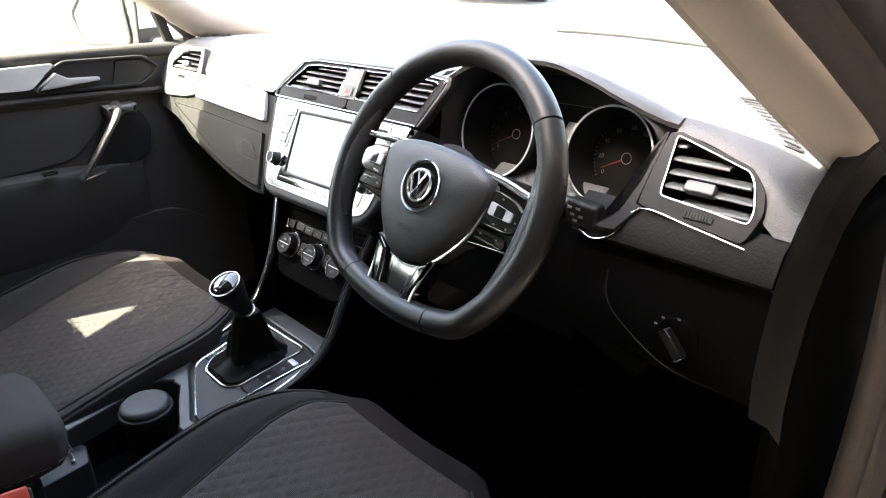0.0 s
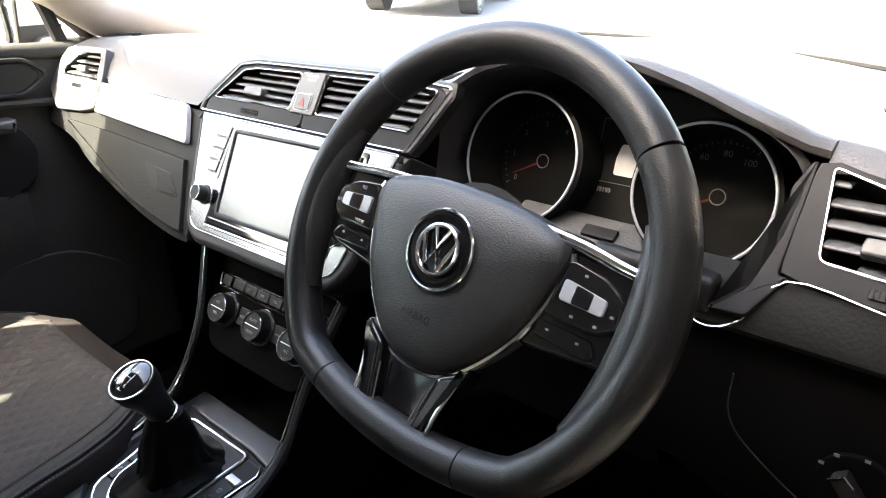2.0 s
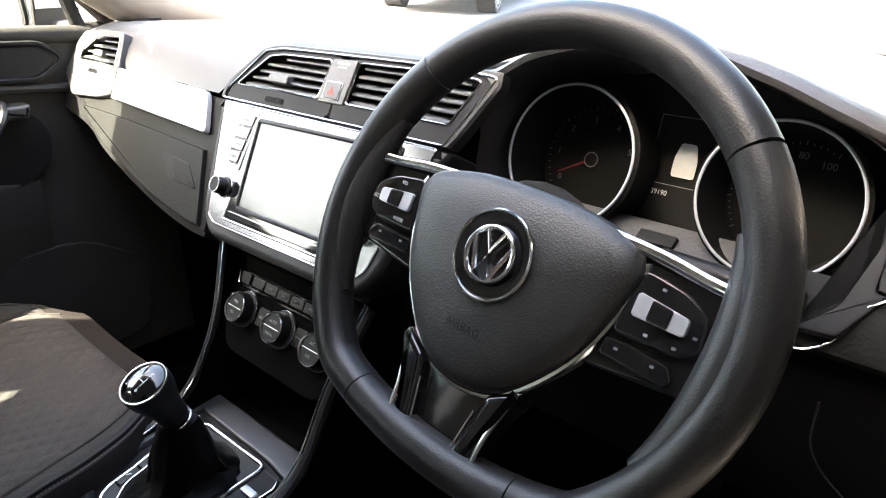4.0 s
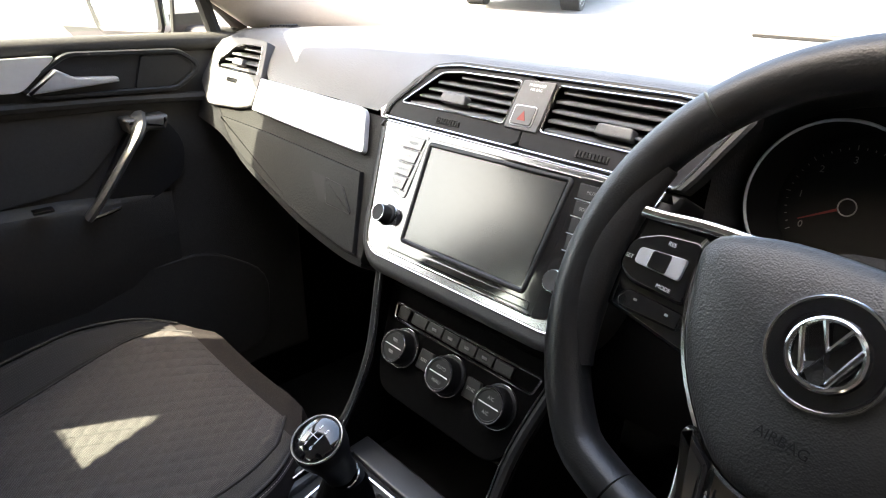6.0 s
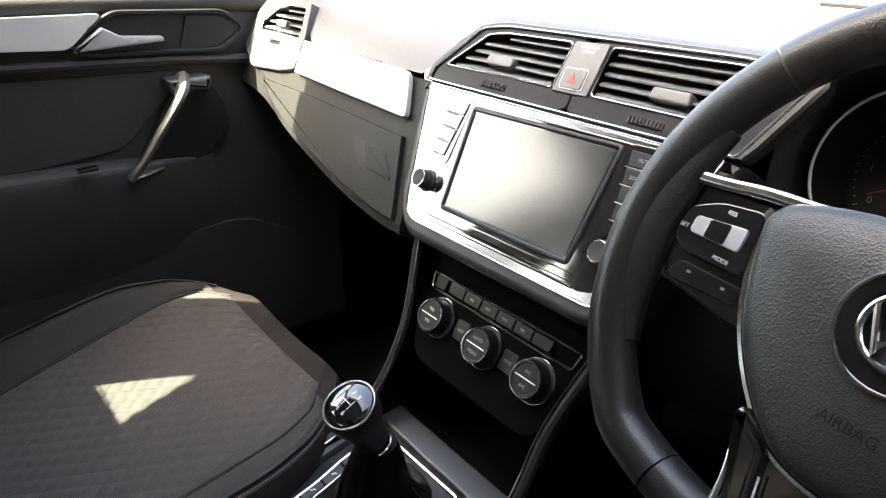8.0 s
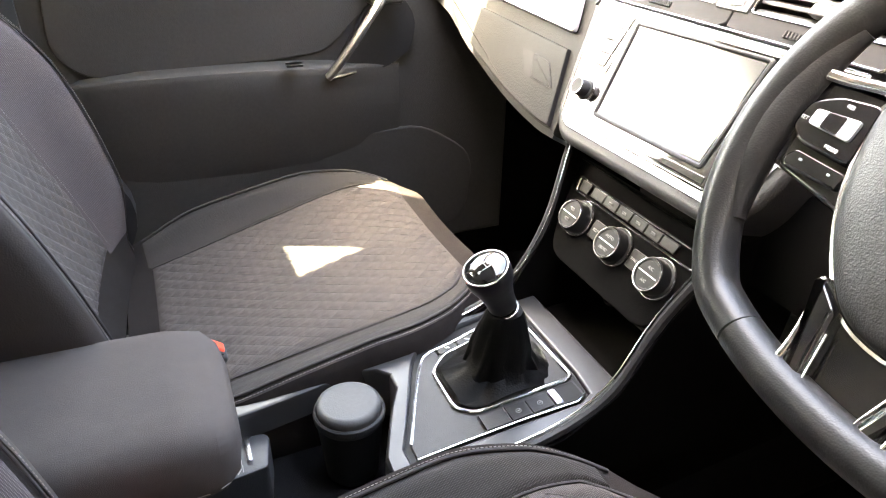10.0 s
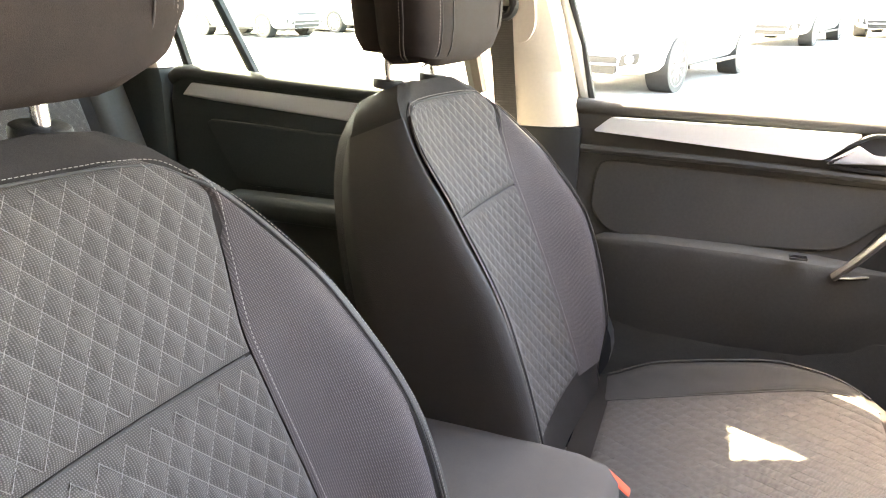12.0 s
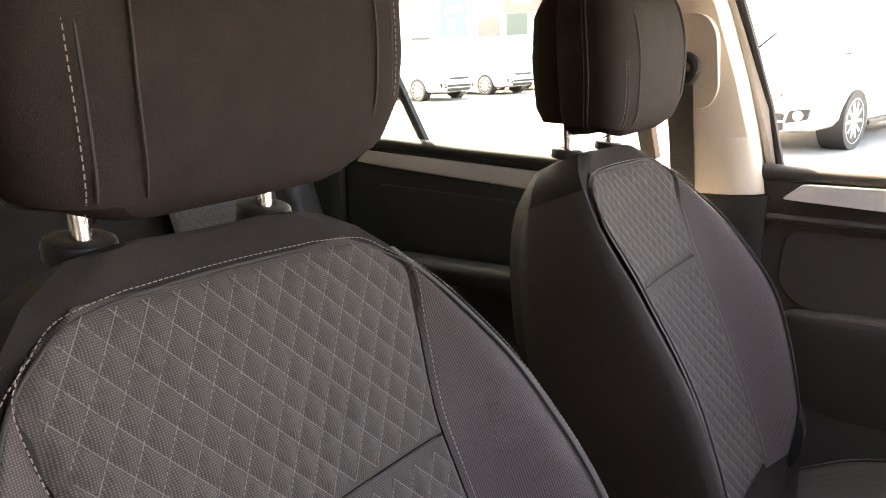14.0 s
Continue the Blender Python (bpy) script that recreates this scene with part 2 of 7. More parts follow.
def loft(rings, closed=True, cap=True, bm=None):
    out = bm or bmesh.new()
    vs = [[out.verts.new(p) for p in r] for r in rings]
    m = len(rings[0])
    for a, b in zip(vs, vs[1:]):
        for i in range(m if closed else m - 1):
            j = (i + 1) % m
            try:
                out.faces.new((a[i], a[j], b[j], b[i]))
            except ValueError:
                pass
    if cap and closed:
        for r in (vs[0], vs[-1]):
            try:
                out.faces.new(r)
            except ValueError:
                pass
    return out


def spline(pts, n=6, closed=False):
    """Catmull-Rom points through pts."""
    P = [Vector(p) for p in pts]
    out, m = [], len(P)
    for i in range(m if closed else m - 1):
        p0 = P[i - 1] if (closed or i > 0) else P[i] * 2 - P[i + 1]
        p1, p2 = P[i], P[(i + 1) % m]
        p3 = P[(i + 2) % m] if (closed or i + 2 < m) else P[-1] * 2 - P[-2]
        for k in range(n):
            t = k / n
            out.append(0.5 * ((2 * p1) + (p2 - p0) * t + (2 * p0 - 5 * p1 + 4 * p2 - p3) * t * t + (3 * p1 - p0 - 3 * p2 + p3) * t ** 3))
    if not closed:
        out.append(P[-1])
    return out


def rounded(pts, r, n=4):
    """A closed 2D outline with its corners rounded; r may be a list."""
    out, m = [], len(pts)
    for i, p in enumerate(pts):
        p = Vector(p)
        a, b = Vector(pts[i - 1]), Vector(pts[(i + 1) % m])
        rr = r[i] if isinstance(r, (list, tuple)) else r
        d1, d2 = (a - p), (b - p)
        k1, k2 = min(rr, d1.length * 0.45), min(rr, d2.length * 0.45)
        s, e = p + d1.normalized() * k1, p + d2.normalized() * k2
        for k in range(n + 1):
            t = k / n
            out.append(tuple(s * (1 - t) ** 2 + p * 2 * t * (1 - t) + e * t * t))
    return out


def tube(path, r, closed=False, n=8, flat=1.0, up=None, bm=None, radii=None):
    """A round or flattened bar along a path; flat scales its size along up."""
    out = bm or bmesh.new()
    P = [Vector(p) for p in path]
    m = len(P)
    rings = []
    side = None
    for i in range(m):
        a = P[i - 1] if (closed or i > 0) else P[i]
        b = P[(i + 1) % m] if (closed or i < m - 1) else P[i]
        t = (b - a).normalized()
        if up is not None:
            u = Vector(up)
            u = (u - t * u.dot(t)).normalized()
            s = t.cross(u)
        else:
            if side is None:
                s = t.orthogonal().normalized()
            else:
                s = (side - t * side.dot(t)).normalized()
            u = s.cross(t)
        side = s
        rr = radii[i] if radii else r
        rings.append([P[i] + s * (rr * math.cos(2 * math.pi * k / n)) + u * (rr * flat * math.sin(2 * math.pi * k / n)) for k in range(n)])
    if closed:
        rings.append(rings[0])
        loft(rings, True, False, out)
        bmesh.ops.remove_doubles(out, verts=out.verts, dist=1e-6)
    else:
        loft(rings, True, True, out)
    return out


def disc(c, nrm, profile, n=32, bm=None):
    """A turned shape: profile of (radius, height) round the axis nrm through c."""
    out = bm or bmesh.new()
    nrm = Vector(nrm).normalized()
    a = Vector((1, 0, 0)) if abs(nrm.x) < 0.9 else Vector((0, 1, 0))
    a = (a - nrm * a.dot(nrm)).normalized()
    b = nrm.cross(a)
    c = Vector(c)
    loft([[c + nrm * h + (a * math.cos(2 * math.pi * k / n) + b * math.sin(2 * math.pi * k / n)) * max(r, 1e-5) for k in range(n)]
          for r, h in profile], True, True, out)
    return out


def sheet(f, nu, nv, bm=None):
    out = bm or bmesh.new()
    vs = [[out.verts.new(f(i / nu, j / nv)) for i in range(nu + 1)] for j in range(nv + 1)]
    for j in range(nv):
        for i in range(nu):
            out.faces.new((vs[j][i], vs[j][i + 1], vs[j + 1][i + 1], vs[j + 1][i]))
    return out


def lerp_table(tab, x):
    """A smooth curve through (x, value) pairs, flat beyond its ends."""
    n = len(tab)
    if x <= tab[0][0]:
        return tab[0][1]
    if x >= tab[-1][0]:
        return tab[-1][1]

    def slope(i):
        if i == 0 or i == n - 1:
            return 0.0 if n > 2 else (tab[1][1] - tab[0][1]) / (tab[1][0] - tab[0][0])
        a = (tab[i][1] - tab[i - 1][1]) / (tab[i][0] - tab[i - 1][0])
        b = (tab[i + 1][1] - tab[i][1]) / (tab[i + 1][0] - tab[i][0])
        return 0.0 if a * b <= 0 else 2 * a * b / (a + b)

    for i in range(n - 1):
        (a, va), (b, vb) = tab[i], tab[i + 1]
        if x <= b:
            h = b - a
            t = (x - a) / h
            m0, m1 = slope(i) * h, slope(i + 1) * h
            return (2 * t ** 3 - 3 * t * t + 1) * va + (t ** 3 - 2 * t * t + t) * m0 + (3 * t * t - 2 * t ** 3) * vb + (t ** 3 - t * t) * m1


def text_bm(word, size, f, h=0.0):
    """Flat lettering in the built-in font, laid by f(a, b, h), centred on (0, 0)."""
    cu = bpy.data.curves.new("lettering", "FONT")
    cu.body, cu.size, cu.align_x, cu.align_y = word, size, "CENTER", "CENTER"
    cu.resolution_u = 3
    ob = bpy.data.objects.new("lettering", cu)
    scene.collection.objects.link(ob)
    me = bpy.data.meshes.new_from_object(ob.evaluated_get(bpy.context.evaluated_depsgraph_get()))
    bm = bmesh.new()
    bm.from_mesh(me)
    for v in bm.verts:
        v.co = f(v.co.x, v.co.y, h)
    bpy.data.objects.remove(ob)
    bpy.data.curves.remove(cu)
    bpy.data.meshes.remove(me)
    return bm


# ---- the car's shell (the setting) ----
def struct(name, bm, material, label, category, sharp=38):
    return tagged(part(name, bm, material, None, "", sharp), label, category, kind="structure")


# cabin floor, firewall, and the sides low down
floor_bm = bmesh.new()
rbox(0, -0.55, 0.36, 1.5, 2.9, 0.04, 0.01, bm=floor_bm)
rbox(0, -0.45, 0.47, 0.24, 2.0, 0.20, 0.05, bm=floor_bm)
struct("floor", floor_bm, M_FLOOR, "black carpeted cabin floor with a raised tunnel", "floor")
fw = bmesh.new()
rbox(0, 0.62, 0.72, 1.5, 0.05, 0.74, 0.02, bm=fw)
struct("wall_front", fw, M_FLOOR, "black carpeted bulkhead under the dashboard", "bulkhead")

# roof and its light lining
ROOF = 1.56
rf = sheet(lambda u, v: Vector(((u - 0.5) * 1.16, -0.22 - v * 2.44, ROOF - 0.05 * (2 * u - 1) ** 2 - 0.05 * max(0, v - 0.6))), 10, 10)
struct("ceiling", rf, M_HEAD, "grey woven roof lining", "headliner")
rf2 = sheet(lambda u, v: Vector(((u - 0.5) * 1.24, -0.20 - v * 2.5, ROOF + 0.05 - 0.06 * (2 * u - 1) ** 2 - 0.05 * max(0, v - 0.6))), 10, 10)
struct("roof", rf2, M_PAINT, "white painted steel car roof", "roof")


for sgn in (-1, 1):
    # windscreen pillar: wide at its foot, running back to the roof
    rings = []
    for y, z, x, w, d in ((0.60, 1.06, 0.725, 0.05, 0.07), (0.42, 1.09, 0.745, 0.055, 0.06), (0.27, 1.125, 0.748, 0.045, 0.05), (0.17, 1.19, 0.722, 0.042, 0.045), (0.07, 1.262, 0.697, 0.040, 0.042),
                          (-0.09, 1.385, 0.655, 0.04, 0.042), (-0.23, 1.485, 0.618, 0.04, 0.04), (-0.46, 1.53, 0.59, 0.045, 0.04)):
        if sgn > 0:      # the driver's side is slimmer, its seals lie outside it
            x, w = x - 0.45 * w, 0.52 * w
        ring = []
        if sgn < 0:      # the passenger's side stands higher over its quarter window
            z += lerp_table([(-0.2, 0.0), (0.10, 0.038), (0.30, 0.050), (0.45, 0.035), (0.6, 0.0)], y)
        for k in range(14):
            a = 2 * math.pi * k / 14
            ring.append(Vector((sgn * (x + w * math.cos(a)), y + 0.45 * d * math.sin(a), z + 0.9 * d * math.sin(a))))
        rings.append(ring)
    struct("pillar_" + ("1" if sgn < 0 else "2"), loft(rings), M_BEIGE, "beige moulded trim on the windscreen pillar", "pillar trim")
    # door seal along the pillar and down the door opening
    sl = spline([(sgn * 0.645, -0.50, 1.515), (sgn * 0.66, -0.25, 1.50), (sgn * 0.745, 0.055, 1.285), (sgn * 0.785, 0.24, 1.14), (sgn * 0.795, 0.30, 1.0), (sgn * 0.795, 0.31, 0.75), (sgn * 0.79, 0.27, 0.5)], 8)
    if sgn > 0:
        for dx, dz, rr, nm in ((0.036, 0.012, 0.024, "brown-grey rubber seal along the driver's windscreen pillar"), (0.080, 0.020, 0.026, "brown-grey body edge outside the pillar seal")):
            pp = spline([(0.59 + dx, -0.46, 1.53 + dz), (0.618 + dx, -0.23, 1.485 + dz), (0.655 + dx, -0.09, 1.385 + dz), (0.697 + dx, 0.07, 1.262 + dz), (0.722 + dx, 0.17, 1.19 + dz), (0.752 + dx, 0.27, 1.10 + dz), (0.768 + dx, 0.32, 0.98 + dz), (0.770 + dx, 0.33, 0.70), (0.768 + dx, 0.30, 0.45)], 6)
            struct("trim", tube(pp, rr, n=12), M_SEAL if dx < 0.05 else M_POST, nm, "door seal")
    struct("trim", tube(sl, 0.013 if sgn < 0 else 0.017, n=10), M_SEAL, "brown-grey rubber seal round the front door opening", "door seal")
    # roof rail over the doors
    rl = spline([(sgn * 0.60, -0.30, 1.50), (sgn * 0.60, -0.45, 1.515), (sgn * 0.60, -1.0, 1.53), (sgn * 0.60, -1.6, 1.505), (sgn * 0.61, -2.2, 1.44)], 6)
    struct("trim", tube(rl, 0.045, n=10), M_BEIGE, "beige trim along the roof rail", "roof rail")
    ox = -0.012 if sgn < 0 else 0.0
    ro = spline([(sgn * 0.635, -0.26, 1.515), (sgn * (0.64 + ox), -0.45, 1.535), (sgn * (0.645 + ox), -1.0, 1.54), (sgn * (0.645 + ox), -1.6, 1.52), (sgn * 0.65, -2.3, 1.44)], 6)
    struct("trim", tube(ro, 0.035, n=10), M_PAINT, "white outer roof rail", "roof rail")

# header over the windscreen
struct("trim", tube(spline([(-0.60, -0.30, 1.51), (-0.3, -0.22, 1.54), (0, -0.20, 1.55), (0.3, -0.22, 1.54), (0.60, -0.30, 1.51)], 6), 0.035, n=10), M_HEAD,
       "grey lining above the windscreen", "header")

# windscreen
ws = sheet(lambda u, v: Vector(((u - 0.5) * (1.40 - 0.22 * v), (0.86 - 0.35 * (2 * u - 1) ** 2) * (1 - v) + (-0.19 - 0.10 * (2 * u - 1) ** 2) * v, 1.11 + 0.44 * v - 0.04 * v * (2 * u - 1) ** 2)), 12, 6)
wsob = struct("window_1", ws, G_CLEAR, "clear laminated windscreen", "windscreen")
wsob.visible_shadow = False
# black ceramic band and wiper cowl at its foot
# left part of the band omitted, standing for the glare over it
struct("trim", tube([Vector(((u - 0.5) * 1.42, 0.815 - 0.35 * (2 * u - 1) ** 2, 1.124)) for u in [0.45 + 0.55 * k / 24 for k in range(25)]], 0.006, n=8), M_RUBBER,
       "black band along the foot of the windscreen", "windscreen band")
# bonnet beyond the windscreen
bonnet = sheet(lambda u, v: Vector(((u - 0.5) * 1.55, 0.62 + 1.15 * v + 0.25 * (1 - (2 * u - 1) ** 2), 1.06 - 0.05 * v - 0.10 * v * v - 0.05 * (2 * u - 1) ** 2)), 14, 8)
struct("bonnet", bonnet, M_PAINT, "white painted bonnet beyond the windscreen", "bonnet")


# centre post between the doors
def b_pillar(sgn):
    rings = []
    for z, y0, y1, x in ((0.38, -0.80, -0.56, 0.735), (0.7, -0.77, -0.575, 0.735), (1.09, -0.735, -0.572, 0.725), (1.094, -0.735, -0.572, 0.725)):
        rings.append([Vector((sgn * (x - dx), y, z)) for y, dx in ((y0, -0.04), (y0, 0.03), (y0 + 0.03, 0.05), (y1 - 0.04, 0.05), (y1, 0.025), (y1, -0.04))])
    lower = loft(rings)
    rings = []
    for z, y0, y1, x in ((1.096, -0.735, -0.578, 0.722), (1.2, -0.745, -0.596, 0.705), (1.3, -0.762, -0.618, 0.675), (1.42, -0.79, -0.652, 0.64), (1.53, -0.83, -0.70, 0.60)):
        rings.append([Vector((sgn * (x - dx), y, z)) for y, dx in ((y0, -0.04), (y0, 0.035), (y0 + 0.03, 0.055), (y1 - 0.05, 0.055), (y1 - 0.012, 0.035), (y1, 0.01), (y1, -0.04))])
    return lower, loft(rings)


for sgn in (-1, 1):
    lo, up_ = b_pillar(sgn)
    struct("pillar_" + ("3" if sgn < 0 else "4"), lo, M_HARD, "dark grey lower trim of the centre post", "pillar trim")
    struct("pillar_" + ("5" if sgn < 0 else "6"), up_, M_BEIGE, "beige upper trim of the centre post", "pillar trim")
    # black outer frames of the front and rear windows at the post
    struct("trim", tube([(sgn * 0.742, -0.560, 1.14), (sgn * 0.722, -0.585, 1.25), (sgn * 0.685, -0.622, 1.38), (sgn * 0.645, -0.665, 1.52)], 0.009, n=8), M_RUBBER,
           "black window channel beside the centre post", "window channel")
    struct("trim", tube([(sgn * 0.75, -0.568, 1.14), (sgn * 0.70, -0.622, 1.35), (sgn * 0.655, -0.675, 1.52)], 0.016, n=8), M_BODY, "white door frame edge at the centre post", "door frame")
    struct("trim", tube([(sgn * 0.745, -0.80, 1.15), (sgn * 0.70, -0.83, 1.35), (sgn * 0.65, -0.87, 1.52)], 0.02, n=8), M_RUBBER, "black window channel behind the centre post", "window channel")

# rear: quarter pillars, tailgate and the rear window opening
for sgn in (-1, 1):
    for nm, mt, lb, rows in (("7" if sgn < 0 else "8", M_BEIGE, "beige trim of the rear quarter pillar", ((1.175, -2.34, -1.60, 0.725), (1.3, -2.32, -1.63, 0.70), (1.42, -2.28, -1.62, 0.67), (1.53, -2.2, -1.60, 0.62))),
                             ("9" if sgn < 0 else "10", M_REAR, "dark lower trim of the rear quarter panel", ((0.5, -2.3, -1.62, 0.74), (1.14, -2.35, -1.60, 0.73), (1.172, -2.34, -1.60, 0.725)))):
        rings = [[Vector((sgn * (x - dx), y, z)) for y, dx in ((y0, -0.05), (y0, 0.06), (y1 - 0.03, 0.06), (y1, 0.04), (y1, -0.05))] for z, y0, y1, x in rows]
        struct("pillar_" + nm, loft(rings), mt, lb, "pillar trim")
tg = bmesh.new()
rbox(0, -2.42, 0.8, 1.44, 0.08, 0.75, 0.03, bm=tg)
struct("wall_back", tg, M_REAR, "dark inner trim of the tailgate", "tailgate")
rw = sheet(lambda u, v: Vector(((u - 0.5) * (1.3 - 0.15 * v), -2.42 + 0.2 * v, 1.17 + 0.3 * v)), 4, 3)
rwo = struct("window_2", rw, G_TINT, "tinted rear window in the tailgate", "rear window")
rwo.visible_shadow = False
# lower side walls closing the shell behind the rear doors and the driver's sill
for sgn in (-1, 1):
    # painted sides and sill take the near-black plastic to stand for footwell shade
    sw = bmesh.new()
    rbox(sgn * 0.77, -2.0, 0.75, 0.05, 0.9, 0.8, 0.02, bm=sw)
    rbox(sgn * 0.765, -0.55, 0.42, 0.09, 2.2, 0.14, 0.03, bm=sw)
    struct("wall_" + ("left" if sgn < 0 else "right"), sw, M_LOW, "body side and door sill, blackened for footwell shade", "body side")
    po = bmesh.new()
    rbox(sgn * 0.82, 0.44, 0.74, 0.09, 0.26, 0.78, 0.03, 3, bm=po)
    struct("trim", po, M_POST, "brown-grey door post at the hinges", "door post")
    # kick panel blackened: the footwell's shade is in its colour
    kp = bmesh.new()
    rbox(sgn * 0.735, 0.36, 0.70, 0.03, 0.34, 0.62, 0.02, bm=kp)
    struct("trim", kp, M_LOW, "kick panel beside the footwell, blackened for its shade", "kick panel")


# ---- door cards ----
def DX(y, z, h=0.0):
    """A place on the passenger's door card; h metres into the cabin."""
    return Vector((-0.705 + h - 0.03 * max(0.0, (z - 1.10)) / 0.05 * 0.5, y, z))


def front_door():
    d = thing("front_passenger_door", "closed front passenger door with black card, silver strip and handle", "car door")
    out = [(-0.585, 0.46), (0.30, 0.46), (0.30, 1.10), (0.17, 1.118), (-0.10, 1.130), (-0.45, 1.138), (-0.560, 1.148), (-0.590, 1.140), (-0.585, 0.88)]
    part("door_panel", prism(out, lambda y, z, h: Vector((-0.715 + h, y, z)), -0.045, 0.0, 0.012, 3), M_DOOR, d)
    # padded upper roll below the glass
    part("sill_roll", tube(spline([(-0.722, -0.585, 1.135), (-0.722, -0.45, 1.130), (-0.722, -0.1, 1.122), (-0.722, 0.16, 1.112), (-0.722, 0.28, 1.10)], 6), 0.016, n=10), M_DOOR, d)
    # satin strip
    strip = rounded([(-0.548, 1.090), (-0.515, 1.118), (-0.300, 1.1155), (-0.087, 1.112), (-0.145, 1.064), (-0.340, 1.0765)], [0.008, 0.008, 0.0, 0.012, 0.012, 0.0], 3)
    part("silver_strip", prism(strip, lambda y, z, h: Vector((-0.700 + h - 0.12 * (z - 1.09), y, z)), -0.012, 0.004, 0.001), M_SILVER, d, "satin silver strip")
    # handle recess: a bevelled frame, dark bowl, a mesh tweeter panel and the lever
    hexo = [(-0.148, 1.070), (-0.075, 1.112), (0.095, 1.104), (0.125, 1.082), (0.122, 1.068), (0.085, 1.044), (-0.118, 1.054)]
    part("handle_bezel", tube([DX(y, z, 0.006) for y, z in rounded(hexo, 0.012)], 0.0042, True, n=6), M_HARD, d)
    hexi = [(y * 0.96 - 0.0005, 1.078 + (z - 1.078) * 0.88) for y, z in hexo]
    part("handle_bowl", prism(rounded(hexi, 0.012), DX, -0.004, 0.0012, 0.001), M_HARD, d)
    part("tweeter_panel", prism(rounded([(0.018, 1.050), (0.035, 1.101), (0.092, 1.098), (0.116, 1.080), (0.113, 1.068), (0.080, 1.048)], 0.006), DX, 0.001, 0.005, 0.002), M_HARD, d)
    lev = rounded([(-0.140, 1.060), (-0.095, 1.094), (-0.070, 1.079), (-0.008, 1.074), (-0.006, 1.066)], 0.003)
    part("door_lever", prism(lev, DX, 0.003, 0.016, 0.004), M_SILVER, d, "satin silver door lever")
    # groove under the strip
    part("upper_ledge", tube([DX(y, z, 0.0) for y, z in [(-0.57, 1.055), (-0.3, 1.048), (0.0, 1.035), (0.16, 1.022)]], 0.008, n=8), M_DOOR, d)
    # inset padded panel and its line
    pad = rounded([(-0.535, 1.035), (0.02, 1.018), (0.00, 0.985), (-0.09, 0.90), (-0.20, 0.892), (-0.50, 0.885), (-0.545, 0.93)], 0.03)
    part("padded_insert", prism(pad, DX, -0.012, -0.005, 0.004), M_DOOR, d)
    # grab handle: a slanting bar with a flared head
    bar = spline([DX(0.008, 1.003, 0.012), DX(-0.002, 0.99, 0.045), DX(-0.03, 0.955, 0.052), DX(-0.07, 0.90, 0.045), DX(-0.098, 0.862, 0.030)], 6)
    part("grab_handle", tube(bar, 0.0085, n=10, flat=1.5, up=(1, 0, 0), radii=[0.0125 - 0.0055 * min(1, k / 10) for k in range(len(bar))]), M_HANDLE, d, "satin grey grab handle")
    part("handle_head", prism(rounded([(-0.018, 1.009), (0.054, 1.009), (0.048, 0.984), (0.018, 0.986), (0.004, 0.978), (-0.012, 0.985)], 0.005), DX, -0.002, 0.036, 0.008, 3), M_HANDLE, d)
    cavity = rounded([(-0.005, 0.985), (0.060, 0.995), (0.085, 0.95), (0.075, 0.895), (0.02, 0.862), (-0.09, 0.855), (-0.06, 0.90)], 0.02)
    part("handle_cavity", prism(cavity, DX, -0.02, 0.0035, 0.002), M_HARD, d)
    part("handle_foot", tube([DX(-0.098, 0.860, 0.030), DX(-0.07, 0.861, 0.022), DX(-0.042, 0.863, 0.012)], 0.004, n=8), M_CHROME, d, "thin chrome edge")
    # arm rest shelf, deep and rounded
    rings = []
    for y, w, zt, zb in ((-0.545, -0.004, 0.868, 0.68), (-0.51, 0.012, 0.882, 0.66), (-0.42, 0.024, 0.890, 0.64), (-0.25, 0.029, 0.890, 0.635), (-0.12, 0.026, 0.884, 0.64), (-0.04, 0.016, 0.876, 0.66), (0.05, -0.004, 0.868, 0.70)):
        rings.append([DX(y, z, h) for z, h in ((zb, -0.0105), (zb + 0.04, -0.006), (zb + 0.09, 0.3 * w), (zt - 0.08, w * 0.75), (zt - 0.045, w * 0.93), (zt - 0.018, w), (zt - 0.006, w * 0.85), (zt, w * 0.5), (zt + 0.003, -0.01))])
    part("arm_rest", loft(rings), M_DOOR, d)
    part("window_switch", rbox(-0.668, -0.16, 0.892, 0.018, 0.03, 0.006, 0.002), M_PIANO, d)
    # map pocket and speaker low down
    pk = rounded([(-0.50, 0.50), (0.20, 0.50), (0.22, 0.66), (0.10, 0.74), (-0.12, 0.73), (-0.30, 0.705), (-0.47, 0.76)], 0.05)
    part("map_pocket", prism(pk, DX, -0.015, -0.004, 0.004, 3), M_DOOR, d)
    # glass, frame and quarter divider
    gl = sheet(lambda u, v: Vector((-0.745 + 0.10 * v * v + 0.02 * v, -0.575 - 0.09 * v + u * (0.80 * (1 - v) + 0.35 * v), 1.14 + 0.36 * v)), 6, 6)
    part("window_pane", gl, G_DOOR, d)
    part("window_divider", tube([(-0.733, 0.180, 1.115), (-0.733, 0.166, 1.17), (-0.729, 0.146, 1.235), (-0.716, 0.126, 1.30)], 0.013, n=8), M_RUBBER, d)
    part("window_channel", tube([(-0.742, 0.108, 1.12), (-0.744, 0.120, 1.22), (-0.725, 0.110, 1.31)], 0.004, n=6), M_HANDLE, d)
    part("window_frame", tube(spline([(-0.758, 0.292, 1.12), (-0.757, 0.232, 1.205), (-0.725, 0.09, 1.315), (-0.68, -0.10, 1.42), (-0.645, -0.26, 1.50)], 6), 0.010, n=8), M_RUBBER, d)
    return d


front_door()


